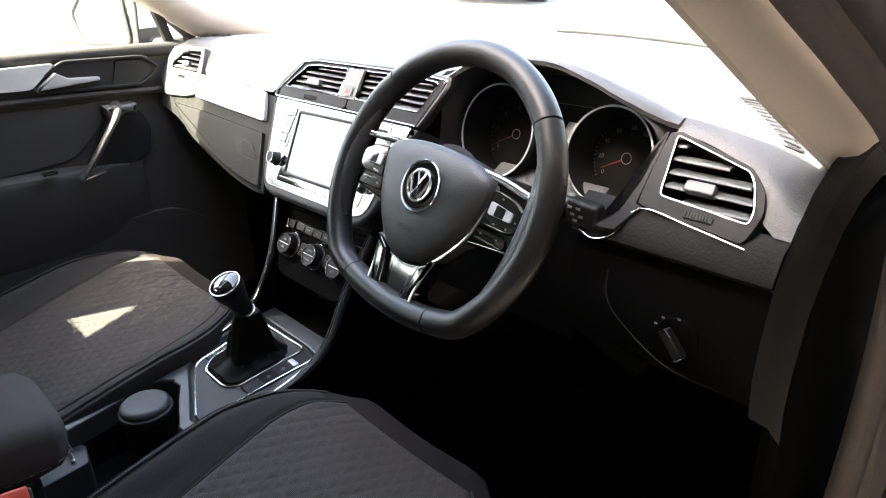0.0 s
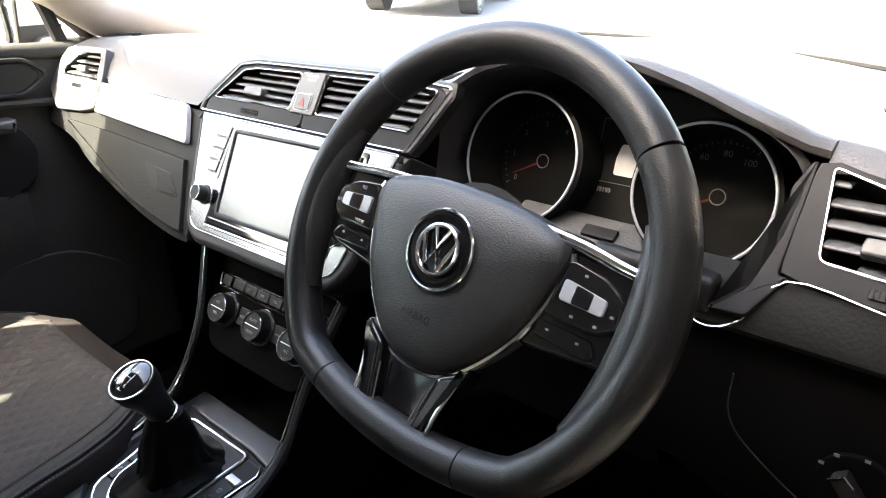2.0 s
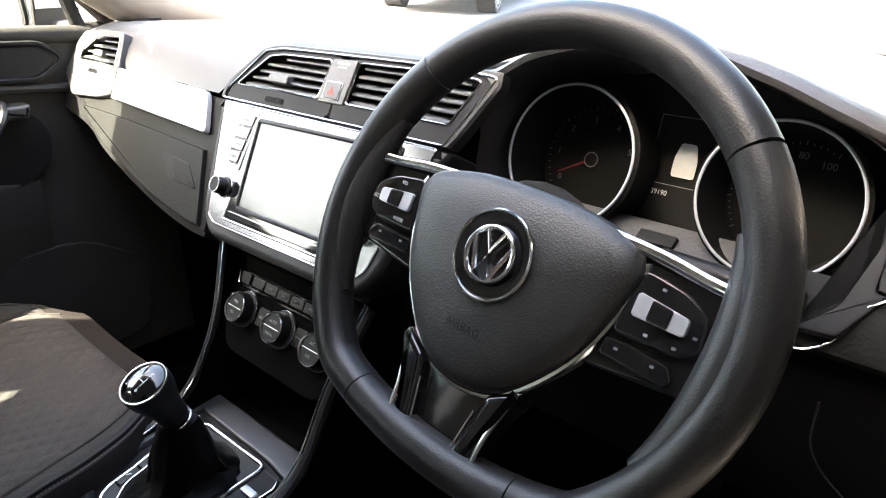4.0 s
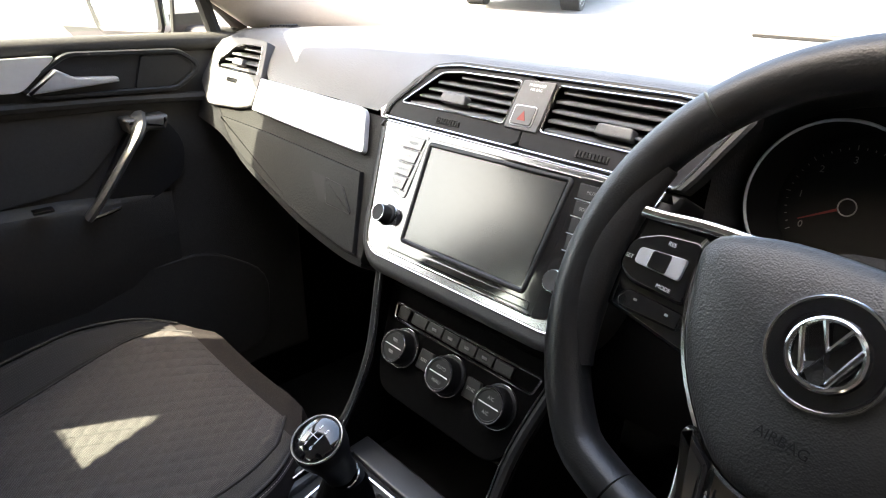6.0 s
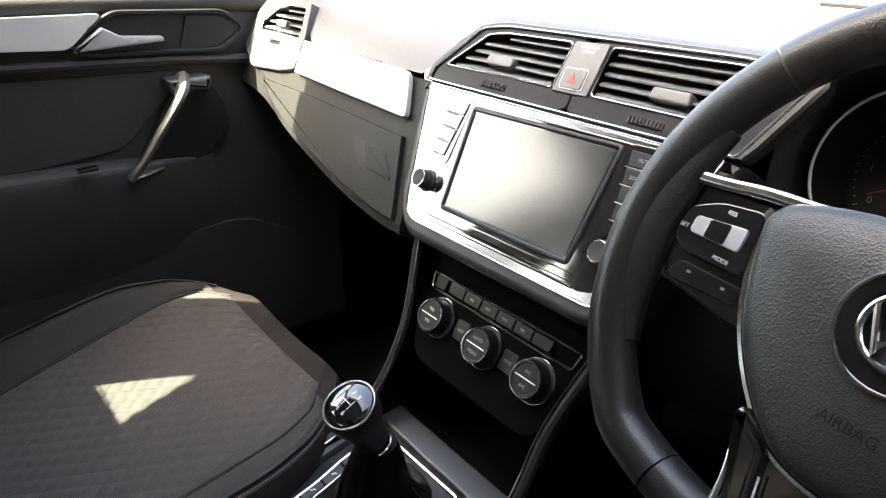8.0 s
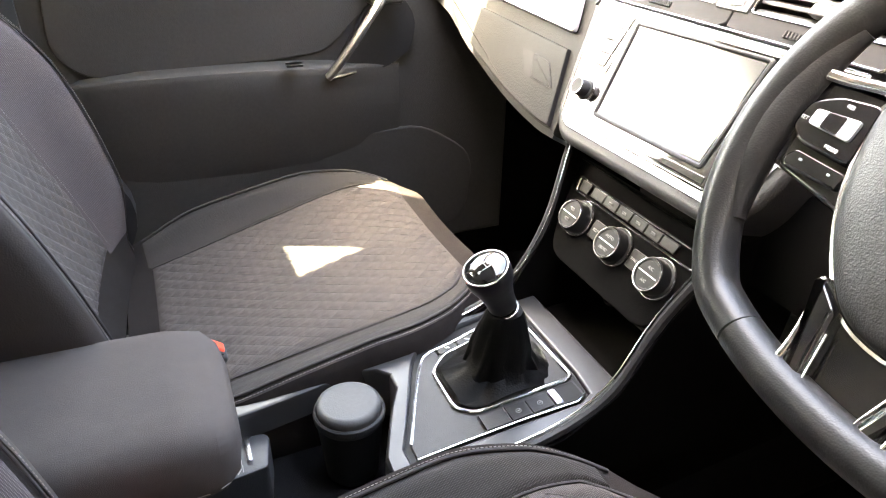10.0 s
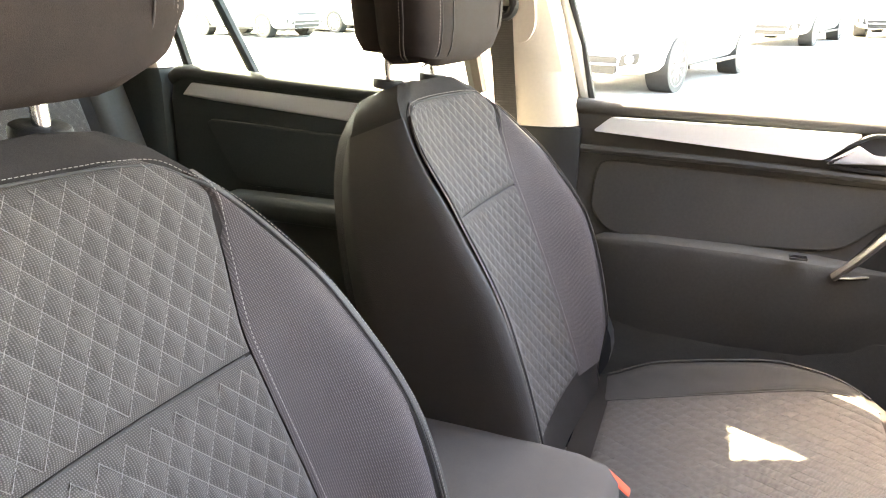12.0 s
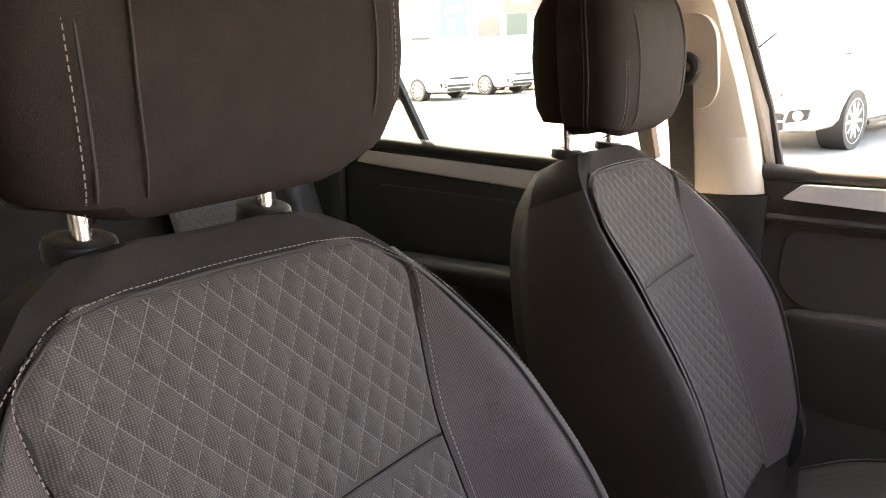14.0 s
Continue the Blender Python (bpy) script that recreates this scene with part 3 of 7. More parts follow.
def rear_door(sgn):
    d = thing("rear_door", "closed rear door with black card and silver strip", "car door")
    f = lambda y, z, h=0.0: Vector((sgn * (0.712 - h), y, z))
    part("door_panel", prism([(-1.60, 0.46), (-0.78, 0.46), (-0.78, 1.125), (-1.2, 1.150), (-1.52, 1.170), (-1.585, 1.160), (-1.60, 1.10)], f, -0.045, 0.0, 0.012, 3), M_REAR, d)
    part("sill_roll", tube(spline([f(-1.59, 1.150, -0.01), f(-1.52, 1.166, -0.006), f(-1.2, 1.146, -0.004), f(-0.80, 1.125, -0.004)], 6), 0.018, n=10), M_REAR, d)
    part("silver_strip", prism(rounded([(-1.555, 1.112), (-1.525, 1.142), (-1.02, 1.112), (-0.85, 1.10), (-0.85, 1.055), (-1.06, 1.072), (-1.46, 1.102)], 0.004), f, -0.004, 0.006, 0.003), M_SILVER, d, "satin silver strip")
    pad = rounded([(-1.50, 1.06), (-0.85, 1.03), (-0.85, 0.90), (-1.40, 0.90)], 0.04)
    part("padded_insert", prism(pad, f, -0.01, 0.006, 0.006), M_REAR, d)
    part("arm_rest", rbox(sgn * 0.69, -1.15, 0.86, 0.08, 0.55, 0.06, 0.02, 3), M_REAR, d)
    gl = sheet(lambda u, v: Vector((sgn * (0.738 - 0.11 * v), -1.60 + 0.05 * v + u * (0.80 - 0.12 * v), 1.15 + 0.36 * v)), 4, 4)
    part("window_pane", gl, G_TINT, d, "faintly green tinted pane")
    part("window_divider", tube([(sgn * 0.735, -1.352, 1.16), (sgn * 0.70, -1.42, 1.33), (sgn * 0.665, -1.49, 1.50)], 0.013, n=8), M_RUBBER, d)
    part("window_frame", tube(spline([(sgn * 0.735, -1.545, 1.16), (sgn * 0.705, -1.565, 1.30), (sgn * 0.67, -1.60, 1.47)], 4), 0.012, n=8), M_RUBBER, d)
    return d


rear_door(-1)
rear_door(1)


# ---- outside mirror ----
def side_mirror():
    d = thing("side_mirror", "white door mirror with dark lower shell", "door mirror")
    o = rounded([(0.012, 1.185), (0.066, 1.232), (0.10, 1.268), (0.215, 1.272), (0.222, 1.120), (0.042, 1.116)], 0.018)
    f = lambda a, b, h: Vector((-1.04 + a * 0.95, 0.06 + a * 0.30 + h, b))
    cx, cz = 0.118, 1.19
    shell = []
    for k, shift, h in ((1.0, 0.0, 0.0), (1.12, -0.030, 0.020), (1.16, -0.050, 0.055), (1.05, -0.050, 0.095), (0.70, -0.03, 0.125), (0.2, -0.02, 0.135)):
        shell.append([f(cx + (a - cx) * k + shift, cz + (b - cz) * k, h) for a, b in o])
    part("mirror_shell", loft(shell), M_PAINT, d)
    lo = [[f(a, z, h) for z, h in ((1.150, 0.004), (1.122, -0.004), (1.100, 0.012), (1.094, 0.06), (1.10, 0.10), (1.15, 0.11))] for a in (-0.085, -0.06, 0.0, 0.10, 0.20)]
    part("mirror_lower_shell", loft(lo), M_HANDLE, d, "grey lower shell")
    part("mirror_rim", tube([f(a, b, -0.002) for a, b in o], 0.006, True, n=6), M_RUBBER, d)
    inner = [(cx + (a - cx) * 0.94, cz + (b - cz) * 0.93) for a, b in o]
    part("mirror_glass", prism(inner, f, 0.01, -0.004), M_MIRROR, d, "silvered mirror glass")
    part("mirror_foot", rbox(-0.79, 0.20, 1.11, 0.12, 0.07, 0.04, 0.015, 3), M_RUBBER, d)
    return d


side_mirror()


# unseen brown wall, added to cut the light entering the open driver's side
bw = bmesh.new()
rbox(1.62, -1.0, 1.9, 0.25, 12.0, 4.4, 0.02, bm=bw)
M_BROWN = mat("dark_brown_light_block", (0.035, 0.028, 0.024), 0.85, var=0.3, scale=4.0, bump=0.6, bscale=40)
struct("light_block_wall", bw, M_BROWN, "unseen dark brown wall added to cut light at the open driver's side", "wall")

# unseen eaves, added to block skylight above the door opening
sf = bmesh.new()
rbox(1.22, -1.0, 2.16, 1.08, 12.0, 0.12, 0.02, bm=sf)
struct("roof", sf, M_BROWN, "unseen dark brown eaves added to cut skylight over the driver's side", "eaves")


# ---- dashboard ----
M_GUN = mat("gloss_gunmetal", (0.026, 0.026, 0.028), 0.42, spec=0.06, var=0.06, rvar=0.3)
M_CONS = mat("satin_console_grey", (0.032, 0.032, 0.033), 0.36, spec=0.4, var=0.05, rvar=0.2)
# paler grey for the left keys stands for a reflection on them
M_KEYL = mat("reflection_lit_key", (0.115, 0.117, 0.12), 0.26, metal=0.3, var=0.05)
DN = Vector((0, -0.879, 0.477))


def DZ(x, z, h=0.0):
    """A place on the sloping dashboard face, by x and height; h metres proud of it."""
    return Vector((x, 0.084 + (z - 0.955) * 0.543, z)) + DN * h


def hood(x):
    """Height of the instrument hood's front lip."""
    return lerp_table([(0.20, 1.128), (0.27, 1.158), (0.34, 1.172), (0.40, 1.172), (0.47, 1.156), (0.53, 1.132), (0.575, 1.114)], x)


def dash_profile(x):
    """Points (y, z) of the upper pad from its lower front edge to the windscreen."""
    ax = abs(x)
    top = lerp_table([(0.0, 1.140), (0.45, 1.140), (0.62, 1.136 if x < 0 else 1.128), (0.74, 1.130 if x < 0 else 1.100)], ax)
    yw = 0.84 - 0.35 * (x / 0.71) ** 2
    if x < 0.2:
        # the pad opens round the centre vents and the end vent
        zs = lerp_table([(-0.209, 1.070), (-0.204, 1.080), (-0.145, 1.1285), (-0.10, 1.1335), (0.2, 1.136)], x) if x > -0.3 else \
            lerp_table([(-0.712, 1.070), (-0.698, 1.110), (-0.67, 1.119), (-0.536, 1.119), (-0.516, 1.072)], x)
        k = (zs - 1.070) / 0.066
        pts = [DZ(x, zs, -0.004), DZ(x, zs + (1.137 - zs) * 0.32, -0.006), DZ(x, zs + (1.137 - zs) * 0.62, -0.012), Vector((x, 0.205, top - 0.010 + 0.008 * k)), Vector((x, 0.24, top - 0.002))]
    elif x < 0.575:
        zl = hood(x)
        dy = lerp_table([(0.49, 0.0), (0.53, 0.006), (0.575, 0.024)], x)
        pts = [Vector((x, 0.196 + dy, zl - 0.010)), Vector((x, 0.186 + dy, zl - 0.006)), Vector((x, 0.184 + dy, zl)), Vector((x, 0.195 + dy, zl + 0.005)), Vector((x, 0.25 + 0.5 * dy, zl + 0.004))]
    else:
        zt = lerp_table([(0.575, 1.116), (0.60, 1.113), (0.67, 1.096), (0.70, 1.082), (0.74, 1.060)], x)
        yt = 0.142 + (zt - 1.037) * 0.88
        zo = lerp_table([(0.575, 1.104), (0.672, 1.0835), (0.692, 1.066), (0.702, 1.046), (0.712, 1.036)], x)
        pts = [Vector((x, 0.146 + (zo - 1.036) * 0.88, zo)), Vector((x, max(yt - 0.006, 0.146 + (zo - 1.036) * 0.88), max(zt - 0.010, zo + 0.001))), Vector((x, yt + 0.002, zt - 0.004)), Vector((x, yt + 0.014, zt + 0.003)), Vector((x, yt + 0.05, zt + 0.010))]
    last = pts[-1]
    for k in range(1, 8):
        t = k / 7
        pts.append(Vector((x, last.y + (yw - last.y) * t, last.z + (1.115 - last.z) * t ** 1.5)))
    return pts


def dash_top(x, y):
    """Height of the upper pad at (x, y)."""
    pts = dash_profile(x)
    return lerp_table([(p.y, p.z) for p in pts], y)


dash = thing("dashboard", "dark grey soft-touch dashboard with silver and chrome details", "dashboard")
xs = [-0.735 + k * 0.935 / 40 for k in range(41)]
part("upper_pad", loft([dash_profile(x) for x in xs[:-1]] + [dash_profile(0.1999)], False, False), M_SOFT, dash)
part("instrument_hood", loft([dash_profile(0.2001 + k * 0.3748 / 26) for k in range(27)], False, False), M_SOFT, dash)
part("upper_pad", loft([dash_profile(0.5751 + k * 0.16 / 10) for k in range(11)], False, False), M_SOFT, dash)
# hood cheeks
for xx in (0.2, 0.575):
    a, b = dash_profile(xx - 0.0002), dash_profile(xx + 0.0002)
    ck = bmesh.new()
    vs = [ck.verts.new(p) for p in a + b[::-1]]
    ck.faces.new(vs)
    bmesh.ops.triangulate(ck, faces=ck.faces)
    part("hood_cheek", ck, M_SOFT, dash)

# binnacle bowl: from the hood's lip in to the instrument plate
lip, plate = [], []
BOWL = [(0.205, 1.10), (0.222, 1.135), (0.27, 1.156), (0.34, 1.168), (0.40, 1.168), (0.47, 1.152), (0.53, 1.127), (0.562, 1.10), (0.566, 1.05), (0.55, 1.0), (0.50, 0.965), (0.385, 0.955), (0.27, 0.960), (0.225, 0.98), (0.205, 1.03)]
for x, z in spline(BOWL, 4, True):
    lip.append(Vector((x, 0.19 - 0.25 * max(0, 1.07 - z), z)))
    plate.append(Vector((0.388 + (x - 0.388) * 0.93, 0.262 - (z - 1.045) * -0.30, 1.048 + (z - 1.062) * 0.80)))
part("binnacle_bowl", loft([lip, [a.lerp(b, 0.5) + Vector((0, 0.01, 0)) for a, b in zip(lip, plate)], plate], True, False), M_SOFT, dash)

# glovebox side: a lower face with a curved lip
low = spline([(-0.155, 0.910), (-0.2024, 0.9106), (-0.303, 0.922), (-0.433, 0.946), (-0.533, 0.970), (-0.60, 1.0), (-0.64, 1.016), (-0.72, 1.03)], 4)
face = [(p[0], p[1]) for p in [(v.x, v.y) for v in low]] + [(-0.72, 1.062), (-0.70, 1.072), (-0.20, 1.066), (-0.17, 1.0)]
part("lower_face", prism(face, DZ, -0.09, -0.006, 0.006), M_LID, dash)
glove = thing("glovebox", "closed dark glovebox lid with a recessed latch", "glovebox")
gl_out = [(p.x, p.y + 0.003) for p in spline([(-0.166, 0.913), (-0.2024, 0.913), (-0.303, 0.9243), (-0.433, 0.9483), (-0.533, 0.9725), (-0.605, 1.004)], 4)] + [(-0.60, 1.009), (-0.444, 1.008), (-0.207, 1.001)]
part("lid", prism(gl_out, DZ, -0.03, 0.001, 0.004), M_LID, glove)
# flat black plate stands for the shade inside the finger recess
lt = rounded([(-0.3065, 0.9825), (-0.2690, 0.9815), (-0.2480, 0.9540), (-0.2670, 0.9540)], 0.004)
part("latch_recess_shade", prism(lt, DZ, -0.002, 0.0016, 0.0), M_DIAL, glove)
lp = rounded([(-0.2700, 0.9815), (-0.2268, 0.9790), (-0.1935, 0.9537), (-0.2490, 0.9540)], 0.005)
part("latch", prism(lp, DZ, -0.001, 0.0030, 0.0015), M_LID, glove)
part("latch_edge", tube([DZ(a, b, 0.0022) for a, b in lp], 0.0005, True, n=5), M_HARD, glove, "thin edge line")
# bolster under the lid, dropping away to the footwell
part("knee_roll", loft([[DZ(x, z0 + 0.004, -0.006), DZ(x, z0 - 0.004, -0.010), Vector((x, 0.12, z0 - 0.04)), Vector((x, 0.24, z0 - 0.10)), Vector((x, 0.45, z0 - 0.14))] for x, z0 in [(v.x, v.y) for v in low]], False, False), M_HARD, dash)
# satin strip
st = rounded([(-0.509, 1.0290), (-0.5140, 1.0735), (-0.38, 1.0715), (-0.236, 1.0690), (-0.2095, 1.0190), (-0.36, 1.0235)], [0.003, 0.003, 0.004, 0.014, 0.010, 0.004])
part("silver_strip", prism(st, DZ, -0.004, 0.004, 0.003), M_SILVER, dash, "satin silver strip")


def span(poly, z):
    """The two ends of an outline at the height z."""
    xs_ = []
    for i, p in enumerate(poly):
        a, b = poly[i - 1], p
        if (a[1] - z) * (b[1] - z) < 0:
            xs_.append(a[0] + (b[0] - a[0]) * (z - a[1]) / (b[1] - a[1]))
    return (min(xs_), max(xs_)) if len(xs_) > 1 else None


def slats(parent, f, hole, count, depth=0.015, material=M_LOUVRE, front=-0.0015):
    """Louvres across an opening: thin blades with a rounded front lip, sloping back into the dark throat."""
    z0, z1 = min(p[1] for p in hole), max(p[1] for p in hole)
    pitch = (z1 - z0) / count
    for i in range(count):
        z = z0 + pitch * (i + 0.42)
        ends = span(hole, z)
        if ends is None:
            continue
        a, b = ends
        c, d = span(hole, min(z1 - 0.0005, z + 0.4 * pitch)) or ends
        a, b = max(a, c) + 0.0006, min(b, d) - 0.0006
        prof = [(front - depth, 0.70 * pitch + 0.0010), (front - 0.004, 0.24 * pitch + 0.0008), (front - 0.0006, 0.0009), (front, 0.0), (front - 0.0002, -0.0011), (front - 0.0012, -0.0017), (front - depth, 0.70 * pitch - 0.0012)]
        part("slat", loft([[f(x, z + dz, h) for h, dz in prof] for x in [a + (b - a) * k / 4 for k in range(5)]]), material, parent)


def star(poly, c, n=72):
    """An outline met by n even rays from c."""
    out = []
    for k in range(n):
        d = Vector((math.cos(2 * math.pi * k / n), math.sin(2 * math.pi * k / n)))
        best = None
        for i, p in enumerate(poly):
            a, b = Vector(poly[i - 1]) - Vector(c), Vector(p) - Vector(c)
            e = b - a
            den = d.x * e.y - d.y * e.x
            if abs(den) > 1e-12:
                t, s = (a.x * e.y - a.y * e.x) / den, (a.x * d.y - a.y * d.x) / den
                if t > 0 and -1e-6 <= s <= 1 + 1e-6:
                    best = t if best is None else max(best, t)
        out.append((c[0] + d.x * best, c[1] + d.y * best))
    return out


def vent_opening(v, f, outline, op, count, frame_mat, body_mat, depth=0.030):
    """A surround with a hole, its thin bright edge, the dark throat behind and the louvres in it."""
    ring, hole = rounded(outline, 0.006), rounded(op, 0.005)
    mid = (sum(p[0] for p in op) / len(op), sum(p[1] for p in op) / len(op))
    so, sh_ = star(ring, mid), star(hole, mid)
    part("throat", loft([[f(a, b, h) for a, b in sh_] for h in (0.001, -depth)], True, False), M_DIAL, v)
    bp = bmesh.new()
    bp.faces.new([bp.verts.new(f(a, b, -depth)) for a, b in sh_])
    part("back_plate", bp, M_DIAL, v)
    part("chrome_frame", tube([f(a, b, 0.0026) for a, b in hole], 0.0010, True, n=6), frame_mat, v, "thin bright edge")
    inner = [(mid[0] + (p[0] - mid[0]) * 0.985, mid[1] + (p[1] - mid[1]) * 0.985) for p in so]
    part("outer_frame", loft([[f(a, b, -0.012) for a, b in so], [f(a, b, 0.000) for a, b in so], [f(a, b, 0.0016) for a, b in inner], [f(a, b, 0.0020) for a, b in sh_]], True, False), body_mat, v, "grey surround")
    slats(v, f, hole, count)


def vent_slider(v, f, tx, tz, tw):
    o = rounded([(tx - tw, tz - 0.0045), (tx - tw * 0.92, tz + 0.0055), (tx + tw * 0.92, tz + 0.0055), (tx + tw, tz - 0.0045)], 0.003)
    part("slider", prism(o, f, -0.006, 0.0045, 0.002, 3), M_LOUVRE, v)


def vent_wheel(v, f, wx, wz, ww):
    wp = part("thumb_wheel", prism(rounded([(wx - ww, wz - 0.0028), (wx - ww, wz + 0.0028), (wx + ww, wz + 0.0028), (wx + ww, wz - 0.0028)], 0.001), f, -0.001, 0.0035, 0.001), M_RUBBER, v)
    for k in range(9):
        x = wx - ww * 0.84 + 1.68 * ww * k / 8
        part("rib", prism([(x - 0.0006, wz - 0.0026), (x - 0.0006, wz + 0.0026), (x + 0.0006, wz + 0.0026), (x + 0.0006, wz - 0.0026)], f, 0.003, 0.0047), M_KEY, wp)


def air_vent(name, f, outline, op, count, tab, wheel, group, frame_mat=M_CHROME, body_mat=None, label="air vent with angled dark louvres in a chrome frame"):
    v = thing(name, label, "air vent", group)
    vent_opening(v, f, outline, op, count, frame_mat, body_mat or M_GUN)
    for t in tab:
        vent_slider(v, f, *t)
    for w in wheel:
        vent_wheel(v, f, *w)
    return v


# centre vents
CV = [(-0.2060, 1.0640), (-0.2015, 1.084), (-0.1400, 1.1310), (-0.1025, 1.1365), (0.0, 1.1375), (0.17, 1.1390), (0.246, 1.1350), (0.205, 1.0640)]
CVI = [(-0.1950, 1.0660), (-0.1905, 1.0795), (-0.1365, 1.1262), (-0.0994, 1.1310), (0.0, 1.1320), (0.17, 1.1335), (0.234, 1.1300), (0.197, 1.0660)]
cvt = thing("centre_vents", "pair of dark louvred air vents in a chrome-edged housing", "air vents")
cmid = (0.0, 1.098)
co, ci = star(rounded(CV, 0.008), cmid, 120), star(rounded(CVI, 0.005), cmid, 120)
part("padded_border", loft([[DZ(a, b, -0.012) for a, b in co], [DZ(a, b, 0.0005) for a, b in co], [DZ(*Vector(p).lerp(Vector(q), 0.3), 0.0032) for p, q in zip(co, ci)], [DZ(*Vector(p).lerp(Vector(q), 0.8), 0.0032) for p, q in zip(co, ci)], [DZ(a, b, 0.000) for a, b in ci]], True, False), M_RIMPAD, cvt, "dark padded border")
part("outer_frame", tube([DZ(a, b, 0.0026) for a, b in rounded(CVI, 0.005)], 0.0016, True, n=6), M_CHROME, cvt, "chrome frame")
for oo, ol in (([(-0.1945, 1.0665), (-0.1900, 1.0795), (-0.1363, 1.1258), (-0.0994, 1.1305), (0.018, 1.1318), (0.018, 1.0665)], [(-0.1740, 1.0845), (-0.1237, 1.1212), (-0.095, 1.1248), (-0.0035, 1.1262), (-0.0090, 1.0850)]),
               ([(0.018, 1.0665), (0.018, 1.1318), (0.17, 1.1330), (0.2335, 1.1297), (0.1965, 1.0665)], [(0.0400, 1.0850), (0.0430, 1.1268), (0.168, 1.1285), (0.2170, 1.1262), (0.1930, 1.0845)])):
    vent_opening(cvt, DZ, oo, ol, 5, M_CHROME, M_GUN)
for tx in (-0.092, 0.121):
    vent_slider(cvt, DZ, tx, 1.0975, 0.0205)
for wx in (-0.088, 0.108):
    vent_wheel(cvt, DZ, wx, 1.0745, 0.0185)
# warning light panel between them
part("warning_panel", prism(rounded([(-0.0065, 1.0825), (-0.0010, 1.1275), (0.0405, 1.1285), (0.0375, 1.0830)], 0.002), DZ, -0.004, 0.0045, 0.0015), M_LOUVRE, cvt)
hz = part("hazard_button", prism(rounded([(0.0015, 1.0865), (0.0020, 1.1035), (0.0290, 1.1040), (0.0285, 1.0870)], 0.003), DZ, 0.003, 0.0065, 0.0015), M_LOUVRE, cvt)
part("button_edge", tube([DZ(a, b, 0.0052) for a, b in rounded([(0.0010, 1.0860), (0.0015, 1.1040), (0.0295, 1.1045), (0.0290, 1.0865)], 0.003)], 0.0006, True, n=5), M_SILVER, hz, "thin bright edge")
part("hazard_mark", prism([(0.0095, 1.0905), (0.0155, 1.0995), (0.0210, 1.0905)], DZ, 0.0060, 0.0069), M_NEEDLE, hz, "red warning triangle")
for zz, wd in ((1.1235, "PASSENGER"), (1.1195, "AIR BAG")):
    part("lettering", text_bm(wd, 0.0042, lambda a, b, h, zz=zz: DZ(0.0195 + a, zz + b * 0.88, 0.0049)), M_WHITE, cvt)

# left and right end vents
LVP = lambda x, z, h=0.0: DZ(x, z, h + 0.0035) + Vector((0, 0.002, 0))
RVN = Vector((0, -0.75, 0.66)).normalized()
RV = lambda x, z, h=0.0: Vector((x, 0.142 + (z - 1.037) * 0.88, z)) + RVN * h
air_vent("left_vent", LVP, [(-0.712, 1.048), (-0.700, 1.100), (-0.682, 1.118), (-0.61, 1.1235), (-0.531, 1.1235), (-0.5135, 1.076), (-0.515, 1.032), (-0.56, 1.024), (-0.655, 1.018)],
         [(-0.668, 1.0745), (-0.664, 1.0865), (-0.632, 1.1065), (-0.600, 1.1125), (-0.538, 1.1140), (-0.526, 1.0745)], 4, [(-0.600, 1.0870, 0.017)], [(-0.600, 1.0600, 0.016)], "end vents", body_mat=M_SOFT)
air_vent("right_vent", RV, [(0.5695, 1.036), (0.569, 1.1055), (0.577, 1.1090), (0.6745, 1.0875), (0.6962, 1.0695), (0.7040, 1.0513), (0.6965, 1.0255)],
         [(0.5920, 1.0485), (0.5812, 1.1035), (0.6733, 1.0835), (0.6834, 1.0737), (0.6943, 1.0517), (0.6935, 1.0415)], 5, [(0.631, 1.0615, 0.0175)], [(0.643, 1.0375, 0.016)], "end vents")

